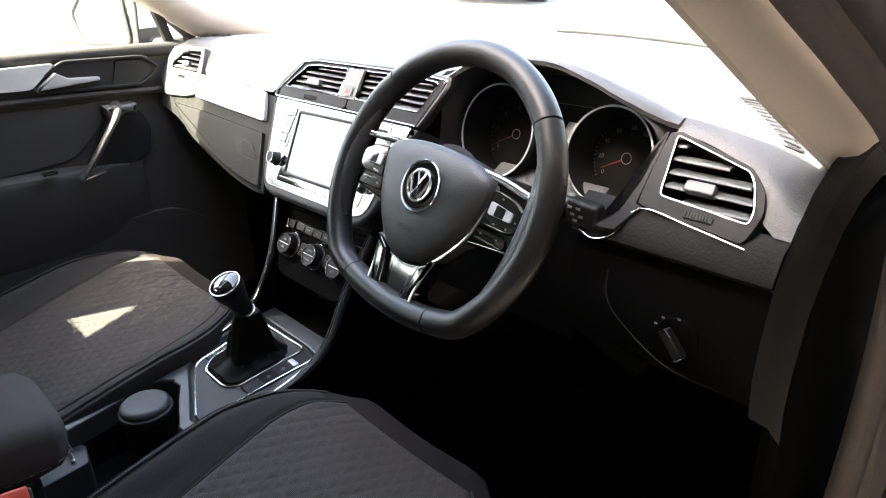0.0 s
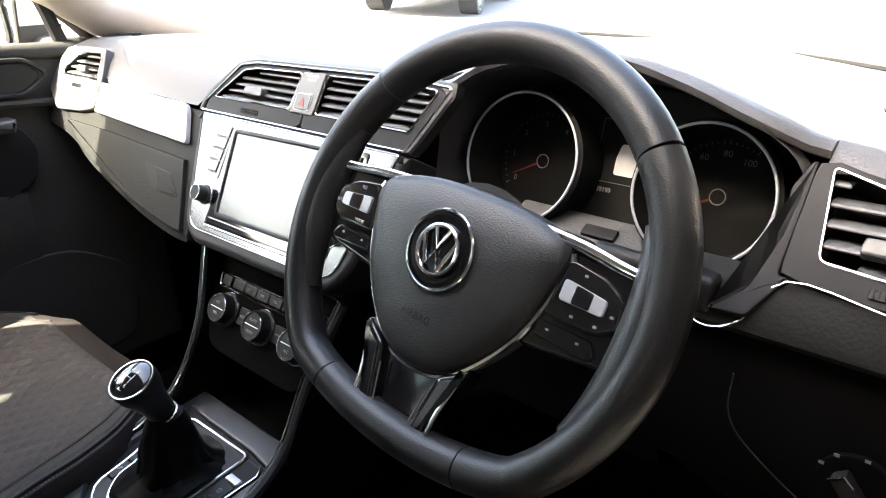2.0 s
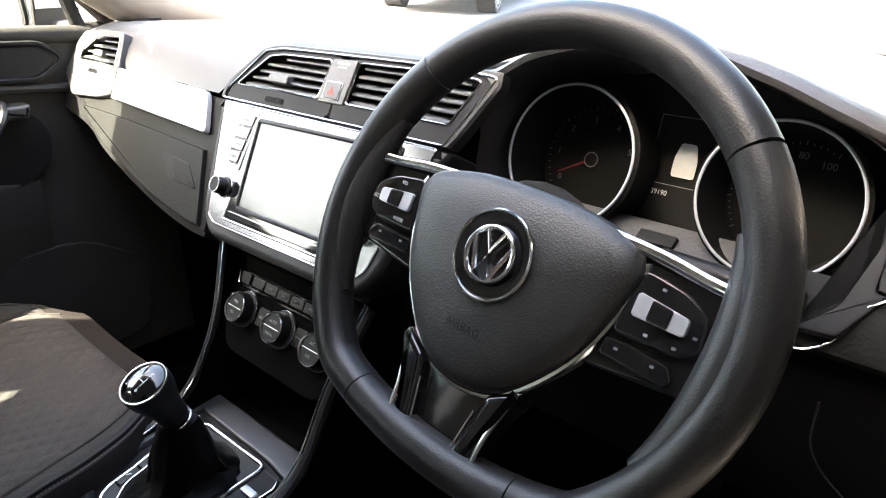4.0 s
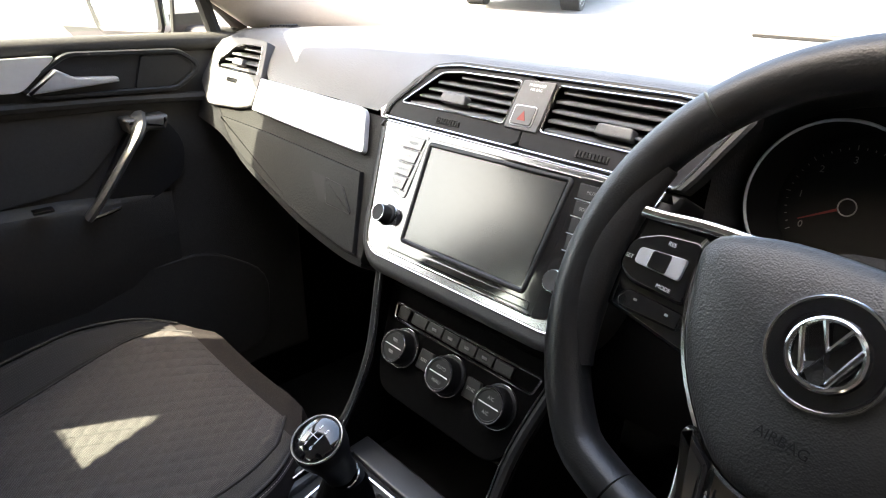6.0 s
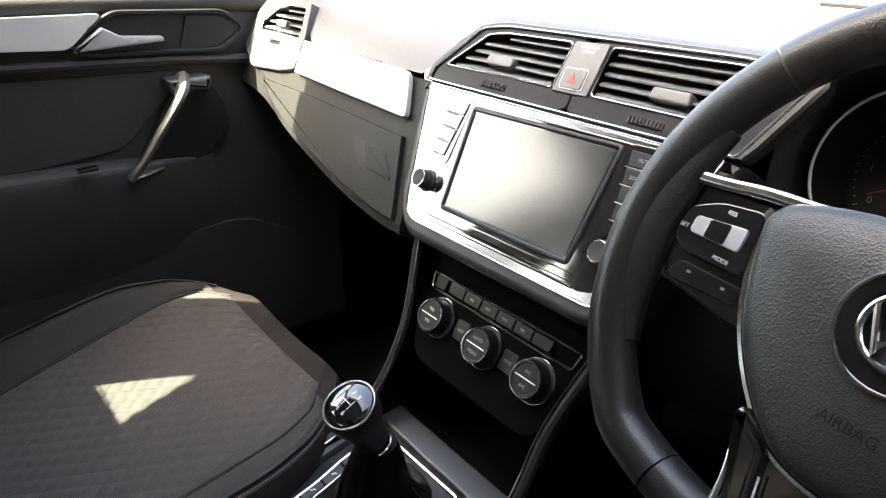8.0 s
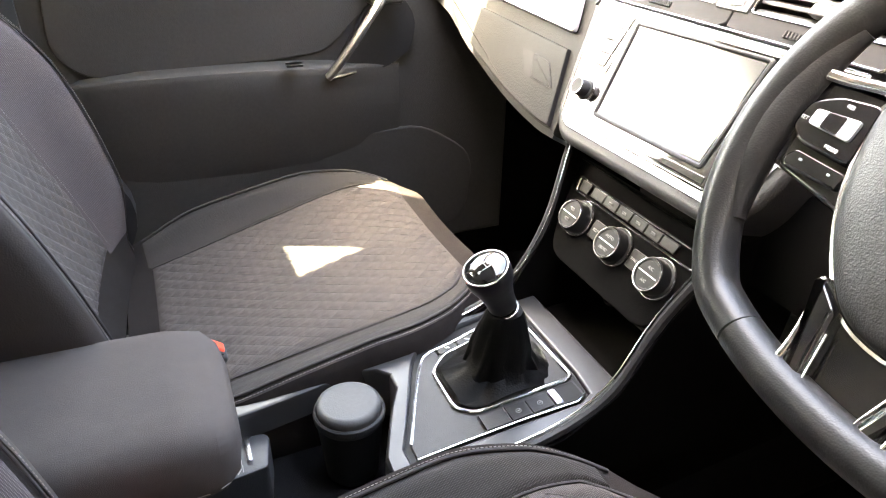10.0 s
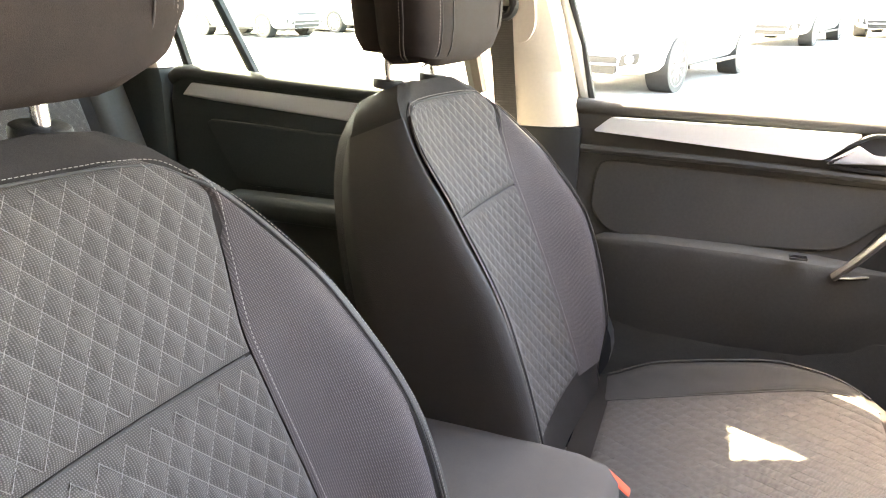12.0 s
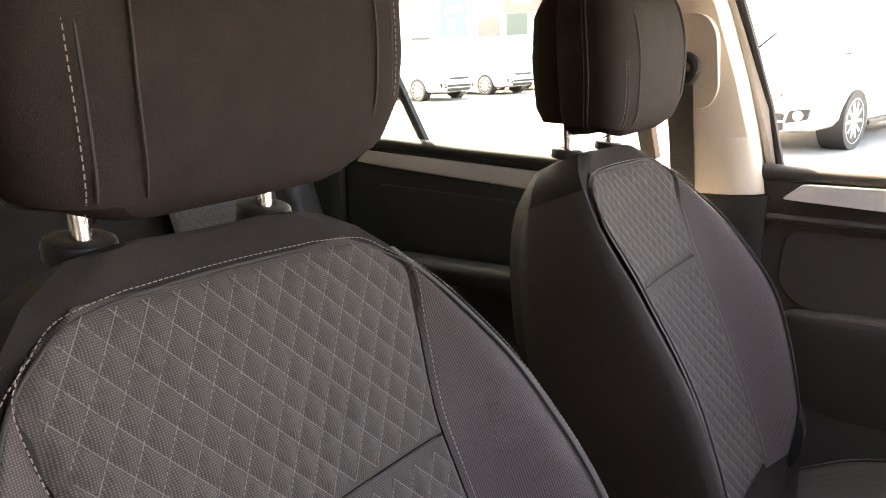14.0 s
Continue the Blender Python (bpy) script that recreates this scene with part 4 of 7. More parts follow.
# ---- instruments ----
ic = thing("instrument_cluster", "black instrument cluster with two chrome-ringed dials", "instruments")
IN = Vector((0, -0.955, 0.297))
IC = lambda x, z, h=0.0: Vector((x, 0.264 + (z - 1.045) * 0.311, z)) + IN * h
part("backing_plate", prism(rounded([(0.215, 0.975), (0.215, 1.13), (0.56, 1.13), (0.56, 0.975)], 0.03), IC, -0.02, 0.0), M_DIAL, ic)
for cx, cz, name, nums, a0, a1 in ((0.290, 1.046, "rev_counter", ["0", "1", "2", "3", "4", "5"], 215, 20), (0.480, 1.044, "speedometer", ["0", "20", "40", "60", "80", "100"], 215, 60)):
    c = IC(cx, cz)
    k_ = 1.0 if name == "rev_counter" else 0.93
    dl = part(name, disc(c, IN, [(0.060, -0.002), (0.060, 0.002), (0.0, 0.002)], 40), M_DIAL, ic)
    part("dial_cone", disc(c, IN, [(0.058 * k_, 0.002), (0.0665 * k_, 0.050), (0.071 * k_, 0.048), (0.069 * k_, 0.0)], 48), M_DIAL, dl)
    ring = [c + IN * 0.052 + Vector((math.cos(a) * 0.0665 * k_, 0, 0)) + Vector((0, 0.297, 0.955)) * math.sin(a) * 0.0665 * k_ for a in [2 * math.pi * k / 56 for k in range(56)]]
    part("chrome_ring", tube(ring, 0.0014, True, n=8), M_SILVER, dl)
    hub = [c + IN * 0.006 + Vector((math.cos(a) * 0.0072, 0, 0)) + Vector((0, 0.297, 0.955)) * math.sin(a) * 0.0072 for a in [2 * math.pi * k / 24 for k in range(24)]]
    part("hub_ring", tube(hub, 0.0006, True, n=6), M_GREYP, dl)
    na = radians(208)
    nd = lambda r, w, cx=cx, cz=cz: IC(cx + math.cos(na) * r - math.sin(na) * w, cz + (math.sin(na) * r + math.cos(na) * w) * 0.95, 0.006)
    nb = bmesh.new()
    nb.faces.new([nb.verts.new(nd(r, w)) for r, w in ((0.008, -0.0012), (0.008, 0.0012), (0.040, 0.0005), (0.040, -0.0005))])
    part("needle", nb, M_NEEDLE, dl, "dull red needle")
    for i, s in enumerate(nums):
        a = radians(a0 + (a1 - a0) * i / (len(nums) - 1))
        part("numeral", text_bm(s, 0.0085, lambda u, v, h, a=a, cx=cx, cz=cz: IC(cx + math.cos(a) * 0.040 + u, cz + (math.sin(a) * 0.040 + v) * 0.95, 0.003)), M_GREYP, dl)
    tk = bmesh.new()
    for i in range(26):
        a = radians(a0 + (a1 - a0) * i / 25)
        w, l2 = 0.0004, (0.004 if i % 5 == 0 else 0.002)
        q = [IC(cx + math.cos(a) * r - math.sin(a) * ww, cz + (math.sin(a) * r + math.cos(a) * ww) * 0.95, 0.003) for r, ww in ((0.049, -w), (0.049, w), (0.049 + l2, w), (0.049 + l2, -w))]
        tk.faces.new([tk.verts.new(p) for p in q])
    part("tick_marks", tk, M_GREYP, dl)
# middle display
part("display_frame", tube([IC(a, b, 0.004) for a, b in [(0.352, 1.038), (0.352, 1.098), (0.412, 1.098), (0.412, 1.038)]], 0.0006, True, n=4), M_GREYP, ic)
pc = part("car_pictogram", prism(rounded([(0.372, 1.046), (0.372, 1.062), (0.376, 1.076), (0.390, 1.076), (0.394, 1.062), (0.394, 1.046)], 0.003), IC, 0.001, 0.002), M_WHITE, ic, "small white car outline on the display")
part("lettering", text_bm("39190", 0.0065, lambda a, b, h: IC(0.366 + a, 1.030 + b, 0.004)), M_WHITE, ic)
part("reset_ledge", rbox(0.385, 0.214, 1.001, 0.19, 0.036, 0.012, 0.004, m=Matrix.Rotation(radians(28), 4, "X")), M_SOFT, ic)
part("reset_button", rbox(0.392, 0.206, 1.005, 0.036, 0.014, 0.006, 0.002, m=Matrix.Rotation(radians(28), 4, "X")), M_KEY, ic)

# driver's side: silver pod beside the dials, chrome line, knee panel
part("dial_pod", prism(rounded([(0.5575, 1.088), (0.566, 1.106), (0.5700, 1.106), (0.5700, 1.036), (0.5785, 1.0355), (0.5587, 1.009), (0.531, 1.0075), (0.553, 1.026), (0.563, 1.060)], 0.003), lambda x, z, h: Vector((x, 0.142 + (z - 1.037) * 0.88, z)) + RVN * h, -0.04, 0.002, 0.002), M_GUN, dash, "glossy dark grey panel beside the dials")
part("chrome_line", tube(spline([(0.700, 0.128, 1.024), (0.64, 0.132, 1.031), (0.578, 0.136, 1.035), (0.556, 0.120, 1.004), (0.535, 0.112, 0.995), (0.512, 0.118, 0.998)], 4), 0.0008, n=6), M_CHROME, dash, "thin chrome line")
kb_ = [[Vector((x, 0.150, 1.036)), Vector((x, 0.134, 1.026)), Vector((x, 0.121, 1.003)), Vector((x, 0.119, 0.996)), Vector((x, 0.124, 0.990)), Vector((x, 0.14, 0.986))] for x in [0.50 + k * 0.235 / 8 for k in range(9)]]
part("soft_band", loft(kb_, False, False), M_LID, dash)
# knee panels near-black: the shade under the wheel is in their colour
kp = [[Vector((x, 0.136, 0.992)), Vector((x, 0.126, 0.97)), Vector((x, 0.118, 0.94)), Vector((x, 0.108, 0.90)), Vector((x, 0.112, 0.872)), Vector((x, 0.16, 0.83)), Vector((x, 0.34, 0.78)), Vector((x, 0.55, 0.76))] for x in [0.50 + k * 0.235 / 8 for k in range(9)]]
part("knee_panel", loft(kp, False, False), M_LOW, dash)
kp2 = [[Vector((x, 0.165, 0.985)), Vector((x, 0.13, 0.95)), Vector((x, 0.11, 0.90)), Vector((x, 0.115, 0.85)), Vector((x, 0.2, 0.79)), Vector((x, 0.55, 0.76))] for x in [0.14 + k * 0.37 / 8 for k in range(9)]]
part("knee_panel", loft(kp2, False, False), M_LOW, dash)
part("panel_seam", tube(spline([(0.560, 0.109, 0.965), (0.562, 0.1075, 0.93), (0.585, 0.1065, 0.905), (0.64, 0.109, 0.872), (0.70, 0.118, 0.862)], 5), 0.0007, n=6), M_RUBBER, dash)
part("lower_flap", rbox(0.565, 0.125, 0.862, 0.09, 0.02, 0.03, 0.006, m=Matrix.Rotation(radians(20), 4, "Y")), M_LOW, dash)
# end cap and side demister
part("end_cap", loft([[Vector((0.7351, y, z)), Vector((0.752, y + 0.01, z - 0.01)), Vector((0.760, y + 0.03, z - 0.04))] for y, z in ((0.55, 1.110), (0.40, 1.118), (0.28, 1.112), (0.22, 1.098), (0.18, 1.075), (0.150, 1.040), (0.126, 1.0), (0.112, 0.94), (0.108, 0.90), (0.114, 0.85))], False, False), M_LID, dash)
dm = thing("side_demister", "slatted grey side window demister in the dashboard top", "air vent")
DMO = [(0.582, 0.330), (0.606, 0.344), (0.698, 0.246), (0.682, 0.236)]
DMF = lambda x, y, h=0.0: Vector((x, y, dash_top(x, y) + h))
part("bezel", prism(rounded(DMO, 0.004), DMF, -0.006, 0.0018), M_DIAL, dm)
part("rim", tube([DMF(x, y, 0.002) for x, y in rounded(DMO, 0.004)], 0.0016, True, n=6), M_HARD, dm)
for k in range(11):
    t = 0.05 + 0.90 * k / 10
    a, b = Vector((0.583, 0.329)).lerp(Vector((0.682, 0.238)), t), Vector((0.606, 0.341)).lerp(Vector((0.697, 0.246)), t)
    part("slat", tube([DMF(a.x, a.y, 0.003), DMF(b.x, b.y, 0.003)], 0.0019, n=6, flat=0.6, up=(0, 0, 1)), M_HARD, dm)
dm2 = thing("side_demister", "slatted grey side window demister in the dashboard top", "air vent")
DM2 = [(-0.712, 0.268), (-0.700, 0.288), (-0.625, 0.288), (-0.630, 0.268)]
part("bezel", prism(DM2, DMF, -0.006, 0.0015), M_LOUVRE, dm2)
for k in range(8):
    x = -0.700 + 0.066 * k / 7
    part("slat", rbox(x, 0.278, dash_top(x, 0.278) + 0.003, 0.004, 0.017, 0.004, 0.001), M_HARD, dm2)
# sensor strip on the dash top
part("sensor_line", rbox(-0.05, 0.47, 1.1372, 0.09, 0.003, 0.003, 0.001), M_LOUVRE, dash)

# light switch
ls = thing("light_switch", "black rotary headlamp switch with a bright-edged grip", "light switch")
LS = Vector((0.650, 0.1095, 0.908))
part("dial_plate", disc(LS, (0, -1, 0.05), [(0.026, -0.004), (0.026, 0.001), (0.024, 0.002), (0, 0.002)], 28), M_LOW, ls)
rot = Matrix.Rotation(radians(-38), 4, "Y")
part("grip", rbox(0.651, 0.101, 0.908, 0.013, 0.012, 0.036, 0.003, m=rot), M_KEY, ls)
part("grip_edge", tube([LS + rot @ Vector(p) for p in ((-0.005, -0.0145, -0.0172), (0.001, -0.0150, -0.0182), (0.007, -0.0145, -0.0172))], 0.0009, n=6), M_CHROME, ls, "bright edge")
part("grip_edge", tube([LS + rot @ Vector(p) for p in ((-0.005, -0.0145, 0.0176), (0.006, -0.0145, 0.0176), (0.007, -0.0145, 0.008))], 0.0009, n=6), M_CHROME, ls, "bright edge")
for k, (dx, dz) in enumerate(((-0.022, 0.016), (-0.014, 0.026), (0.004, 0.030))):
    part("symbol", rbox(LS.x + dx, LS.y - 0.006, LS.z + dz, 0.0035, 0.0006, 0.0022, 0), M_GREYP, ls)

# stalks behind the wheel
sk = thing("column_stalk", "black wiper stalk with small white symbols", "stalk")
part("stem", tube([(0.43, 0.135, 1.02), (0.475, 0.132, 1.02), (0.50, 0.13, 1.019)], 0.010, n=10), M_HARD, sk)
part("tip", rbox(0.512, 0.128, 1.016, 0.044, 0.022, 0.030, 0.006, 3, m=Matrix.Rotation(radians(6), 4, "Y")), M_KEY, sk)
for dx, dz in ((-0.010, 0.006), (0.002, 0.006), (-0.006, -0.002), (0.006, -0.003), (-0.002, -0.009)):
    part("symbol", rbox(0.508 + dx, 0.1162, 1.017 + dz, 0.006, 0.0008, 0.003, 0), M_GREYP, sk)
cs = bmesh.new()
tube([(0.375, 0.05, 1.022), (0.375, 0.16, 0.965), (0.375, 0.30, 0.90)], 0.045, n=16, bm=cs)
part("column_shroud", cs, M_HARD, dash)
rbm = bmesh.new()
rbox(0.375, 0.12, 0.985, 0.13, 0.13, 0.09, 0.02, 3, m=Matrix.Rotation(radians(-28), 4, "X"), bm=rbm)
part("column_shroud", rbm, M_HARD, dash)

# ---- touch screen unit ----
un = thing("infotainment_unit", "touch screen radio with glossy grey fascia and side keys", "radio")
DU = lambda x, z, h=0.0: DZ(x, z, h - 0.010)
rim_o = rounded([(-0.206, 1.064), (-0.198, 1.045), (-0.165, 0.935), (-0.137, 0.911), (0.137, 0.914), (0.165, 0.938), (0.198, 1.046), (0.206, 1.064)], [0.006, 0.01, 0.02, 0.02, 0.02, 0.02, 0.01, 0.006])
part("padded_rim", prism(rim_o, DU, -0.06, 0.011, 0.009, 4), M_RIMPAD, un)
fas = rounded([(-0.190, 1.0625), (-0.184, 1.045), (-0.149, 0.937), (-0.130, 0.9275), (0.130, 0.9295), (0.149, 0.939), (0.184, 1.046), (0.190, 1.0625)], [0.004, 0.01, 0.012, 0.01, 0.01, 0.012, 0.01, 0.004])
part("fascia", prism(fas, DU, 0.0, 0.0125, 0.002), M_FASCIA, un, "glossy grey fascia")
part("chrome_edge", tube([DU(a, b, 0.0120) for a, b in fas], 0.0011, True, n=6), M_CHROME, un, "bright edge")
sur = rounded([(-0.106, 1.0560), (-0.110, 0.9345), (0.110, 0.9365), (0.108, 1.0575)], 0.005)
part("screen_surround", prism(sur, DU, 0.008, 0.0140, 0.002), M_PIANO, un)
scr = rounded([(-0.0945, 1.0465), (-0.0850, 0.9545), (0.0870, 0.9565), (0.0940, 1.0490)], 0.003)
part("screen_bezel", tube([DU(a * 1.045, 1.0 + (b - 1.0) * 1.06, 0.0135) for a, b in scr], 0.0030, True, n=8), M_HARD, un)
# left side pale, right side black: the fascia's reflections put into the colours
for sg in (-1, 1):
    kpan = rounded([(-0.150, 1.0570), (-0.147, 1.020), (-0.137, 0.994), (-0.110, 0.989), (-0.104, 1.057)] if sg < 0 else [(0.150, 1.0585), (0.147, 1.030), (0.129, 0.941), (0.108, 0.936), (0.105, 1.0575)], 0.005)
    part("key_panel", prism(kpan, DU, 0.009, 0.0138, 0.001), M_KEYL if sg < 0 else M_PIANO, un)
part("screen", prism(scr, DU, 0.012, 0.0145, 0.0006), M_SCREEN, un, "switched-off touch screen glass")
part("card_slot", prism(rounded([(-0.104, 0.9390), (-0.103, 0.9465), (0.103, 0.9485), (0.104, 0.9410)], 0.002), DU, 0.012, 0.0150, 0.001), M_PIANO, un)
part("slot_line", tube([DU(-0.106, 0.9365, 0.0145), DU(0.106, 0.9385, 0.0145)], 0.0010, n=6), M_CHROME, un)
SIDE_WORDS = {-1: ("RADIO", "MEDIA", "PHONE", "VOICE"), 1: ("MUTE", "SOUND", "CAR", "MENU")}
for sg in (-1, 1):
    for k, wd in enumerate(SIDE_WORDS[sg]):
        zt = 1.0525 - k * 0.0140
        xo, xi = 0.1420 - k * 0.0012, 0.1085 + k * 0.0022
        kb = part("key", prism(rounded([(sg * xo, zt), (sg * (xo - 0.0012), zt - 0.0126), (sg * (xi + 0.002), zt - 0.0126), (sg * xi, zt)], 0.0012), DU, 0.012, 0.0155, 0.001), M_KEYL if sg < 0 else M_KEY, un)
        part("key_line", tube([DU(sg * xo, zt - 0.0133, 0.0148), DU(sg * xi, zt - 0.0133, 0.0148)], 0.0005, n=4), M_SILVER, un, "fine bright line")
        part("lettering", text_bm(wd, 0.0046, lambda a, b, h, s=sg, z=zt, m=(xo + xi) / 2: DU(s * m + a, z - 0.0065 + b * 0.9, 0.0158)), M_GREYP, kb)
    kc = DU(sg * 0.1270, 0.969 if sg < 0 else 0.972, 0.0125)
    kn = part("rotary_knob", disc(kc, DN, [(0.0125, 0.0), (0.0125, 0.003), (0.0108, 0.004), (0.0105, 0.015), (0.0092, 0.017), (0.0080, 0.0168), (0.0, 0.0165)], 28), M_RUBBER, un)
    for rr, hh in ((0.0098, 0.0166), (0.0136, 0.0008)):
        part("chrome_ring", tube([kc + DN * hh + Vector((math.cos(a) * rr, 0, 0)) + Vector((0, 0.477, 0.879)) * math.sin(a) * rr for a in [2 * math.pi * k / 28 for k in range(28)]], 0.0005, True, n=6), M_CHROME, kn)

# ---- climate panel ----
CN = Vector((0, -0.85, 0.53)).normalized()
CP = lambda x, z, h=0.0: Vector((x, 0.069 + (z - 0.823) * 0.6235, z)) + CN * h
cp = thing("climate_panel", "black climate control panel with three chrome-ringed dials", "heater controls")
po = rounded([(-0.142, 0.879), (-0.108, 0.794), (-0.09, 0.775), (0.09, 0.775), (0.108, 0.794), (0.142, 0.879)], [0.004, 0.02, 0.02, 0.02, 0.02, 0.004])
# panel colour near-black to stand for light kept off it
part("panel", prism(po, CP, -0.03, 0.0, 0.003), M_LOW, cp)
bar = rounded([(-0.1165, 0.8600), (-0.1115, 0.8450), (0.1065, 0.8460), (0.1110, 0.8620)], 0.004)
part("chrome_frame", tube([CP(a, b, 0.001) for a, b in bar], 0.0016, True, n=6), M_CHROME, cp)
for k in range(6):
    x0 = -0.083 + k * 0.0268
    kb = part("key", prism(rounded([(x0, 0.8590), (x0 + 0.001, 0.8485), (x0 + 0.0252, 0.8485), (x0 + 0.0255, 0.8590)], 0.0015), CP, -0.001, 0.003, 0.001), M_KEY, cp)
    if 0 < k < 5:
        part("symbol", rbox(*CP(x0 + 0.013, 0.8538, 0.0034), 0.007, 0.0008, 0.0035, 0), M_GREYP, kb)
part("indicator", prism(rounded([(-0.1085, 0.8590), (-0.1065, 0.8475), (-0.0885, 0.8475), (-0.0885, 0.8590)], 0.002), CP, 0.0, 0.003, 0.001), M_DIAL, cp)
for cx, words in ((-0.079, ()), (0.0, ("AUTO", "MENU")), (0.075, ("A/C", "A/C"))):
    c = CP(cx, 0.8225)
    kn = part("rotary_dial", disc(c, CN, [(0.0235, 0.0), (0.0235, 0.002), (0.0205, 0.004), (0.0200, 0.016), (0.0185, 0.0185), (0.0160, 0.0185), (0.0155, 0.0175), (0, 0.0175)], 40), M_KEY, cp)
    upv = Vector((0, 0.53, 0.85)).normalized()
    for rr, hh, tr in ((0.0182, 0.0185, 0.0008), (0.0232, 0.002, 0.0007)):
        part("chrome_ring", tube([c + CN * hh + Vector((math.cos(a) * rr, 0, 0)) + upv * math.sin(a) * rr for a in [2 * math.pi * k / 36 for k in range(36)]], tr, True, n=6), M_CHROME, kn)
    part("divider", tube([c + CN * 0.0182 + Vector((-0.0135, 0, 0)), c + CN * 0.0182 + Vector((0.0135, 0, 0))], 0.0006, n=6), M_WHITE, kn)
    for i, wd in enumerate(words):
        part("lettering", text_bm(wd, 0.0052, lambda a, b, h, c=c, s=(0.007, -0.008)[i]: c + CN * 0.0180 + Vector((a, 0, 0)) + upv * (b + s)), M_GREYP, kn)
    if not words:
        for s in (0.007, -0.007):
            p = c + CN * 0.0180 + upv * s
            part("symbol", rbox(p.x, p.y, p.z, 0.007, 0.001, 0.004, 0), M_GREYP, kn)
for cx, wd in ((-0.039, "REST"), (0.037, "SYNC")):
    kb = part("key", prism(rounded([(cx - 0.010, 0.833), (cx - 0.010, 0.814), (cx + 0.010, 0.814), (cx + 0.010, 0.833)], 0.002), CP, -0.001, 0.004, 0.001), M_KEY, cp)
    part("lettering", text_bm(wd, 0.0048, lambda a, b, h, cx=cx: CP(cx + a, 0.8235 + b * 0.85, 0.0044)), M_GREYP, kb)


# ---- steering wheel ----
WC, WU_, WN = Vector((0.375, 0.0, 1.05)), Vector((0, 0.47, 0.883)), Vector((0, -0.883, 0.47))
WA = radians(-5.0)


def SW(u, v, h=0.0):
    """A place on the steering wheel: right, up and towards the driver, turned slightly clockwise."""
    a, b = u * math.cos(WA) - v * math.sin(WA), u * math.sin(WA) + v * math.cos(WA)
    return WC + Vector((a, 0, 0)) + WU_ * b + WN * h


M_ROCK = mat("bright_silver_key", (0.46, 0.47, 0.48), 0.35, metal=0.25, var=0.03)
sw = thing("steering_wheel", "black leather three-spoke steering wheel with grained airbag cover", "steering wheel")


def rim_point(a, r=0.1675):
    u, v = r * math.cos(a), r * math.sin(a)
    if v < -0.125:
        v = -0.125 - (abs(v) - 0.125) * 0.45
    return u, v


def rim_run(a0, a1, n, r=0.0158, grow=0.0):
    pts = [SW(*rim_point(radians(a0 + (a1 - a0) * k / n)), -0.014) for k in range(n + 1)]
    return tube(pts, r + grow, n=16, flat=1.12, up=WN)


for a0, a1, nm in ((42, 138, 26), (138.6, 243, 26), (243.6, 296.4, 14), (297, 401.4, 26)):
    part("rim_section", rim_run(a0, a1, nm), M_LEATHER, sw, "worn black leather")
# stitching on the inside of the grips
st_bm = bmesh.new()
for a in range(205, 240, 2):
    u, v = rim_point(radians(a), 0.1535)
    p, q = SW(u, v, -0.010), SW(u + 0.004 * math.cos(radians(a + 60)), v + 0.004 * math.sin(radians(a + 60)), -0.008)
    tube([p, q], 0.0011, n=5, bm=st_bm)
for a in range(300, 336, 2):
    u, v = rim_point(radians(a), 0.1535)
    p, q = SW(u, v, -0.010), SW(u + 0.004 * math.cos(radians(a + 60)), v + 0.004 * math.sin(radians(a + 60)), -0.008)
    tube([p, q], 0.0011, n=5, bm=st_bm)
part("stitching", st_bm, M_RUBBER, sw)

# airbag cover: domed shield with a chrome line round its lower edge
HUB = [(0.0, 0.0525), (0.045, 0.0505), (0.080, 0.042), (0.0915, 0.032), (0.0925, 0.018), (0.081, -0.022), (0.064, -0.052), (0.038, -0.080), (0.015, -0.0905),
       (-0.015, -0.0905), (-0.038, -0.080), (-0.064, -0.052), (-0.081, -0.022), (-0.0925, 0.018), (-0.0915, 0.032), (-0.080, 0.042), (-0.045, 0.0505)]
hub_ring = [(p.x, p.y) for p in spline(HUB, 3, True)]
rings = []
for k, h in ((1.0, -0.035), (1.0, -0.016), (0.985, -0.010), (0.95, -0.0055), (0.85, -0.001), (0.6, 0.003), (0.3, 0.005), (0.05, 0.006)):
    rings.append([SW(u * k, -0.012 + (v + 0.012) * k, h) for u, v in hub_ring])
part("airbag_cover", loft(rings), M_HUB, sw, "grained black plastic cover")
lowline = [(u, v) for u, v in hub_ring if v < 0.034]
lowline = sorted(lowline, key=lambda p: math.atan2(p[0], -(p[1] - 0.06)))
part("chrome_line", tube([SW(u * 1.02, -0.012 + (v + 0.012) * 1.02, -0.014) for u, v in lowline], 0.0022, n=6), M_CHROME, sw, "chrome line")
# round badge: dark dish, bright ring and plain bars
bd = part("badge", disc(SW(0, 0, 0.0045), WN, [(0.0305, -0.002), (0.0305, 0.002), (0.028, 0.0028), (0.021, 0.0015), (0.0, 0.0012)], 40), M_PIANO, sw, "round black badge dish")
part("badge_ring", tube([SW(0.0305 * math.cos(a), 0.0305 * math.sin(a), 0.0068) for a in [2 * math.pi * k / 44 for k in range(44)]], 0.0013, True, n=6), M_CHROME, bd)
part("badge_ring", tube([SW(0.0185 * math.cos(a), 0.0185 * math.sin(a), 0.0085) for a in [2 * math.pi * k / 40 for k in range(40)]], 0.0019, True, n=8), M_CHROME, bd, "chrome ring")
for run in (((-0.007, 0.0165), (0.0, 0.002), (0.007, 0.0165)), ((-0.0155, 0.0085), (-0.0065, -0.0145), (0.0, -0.001), (0.0065, -0.0145), (0.0155, 0.0085))):
    part("badge_bar", tube([SW(u, v, 0.0085) for u, v in run], 0.0021, n=8), M_CHROME, bd, "chrome bar")
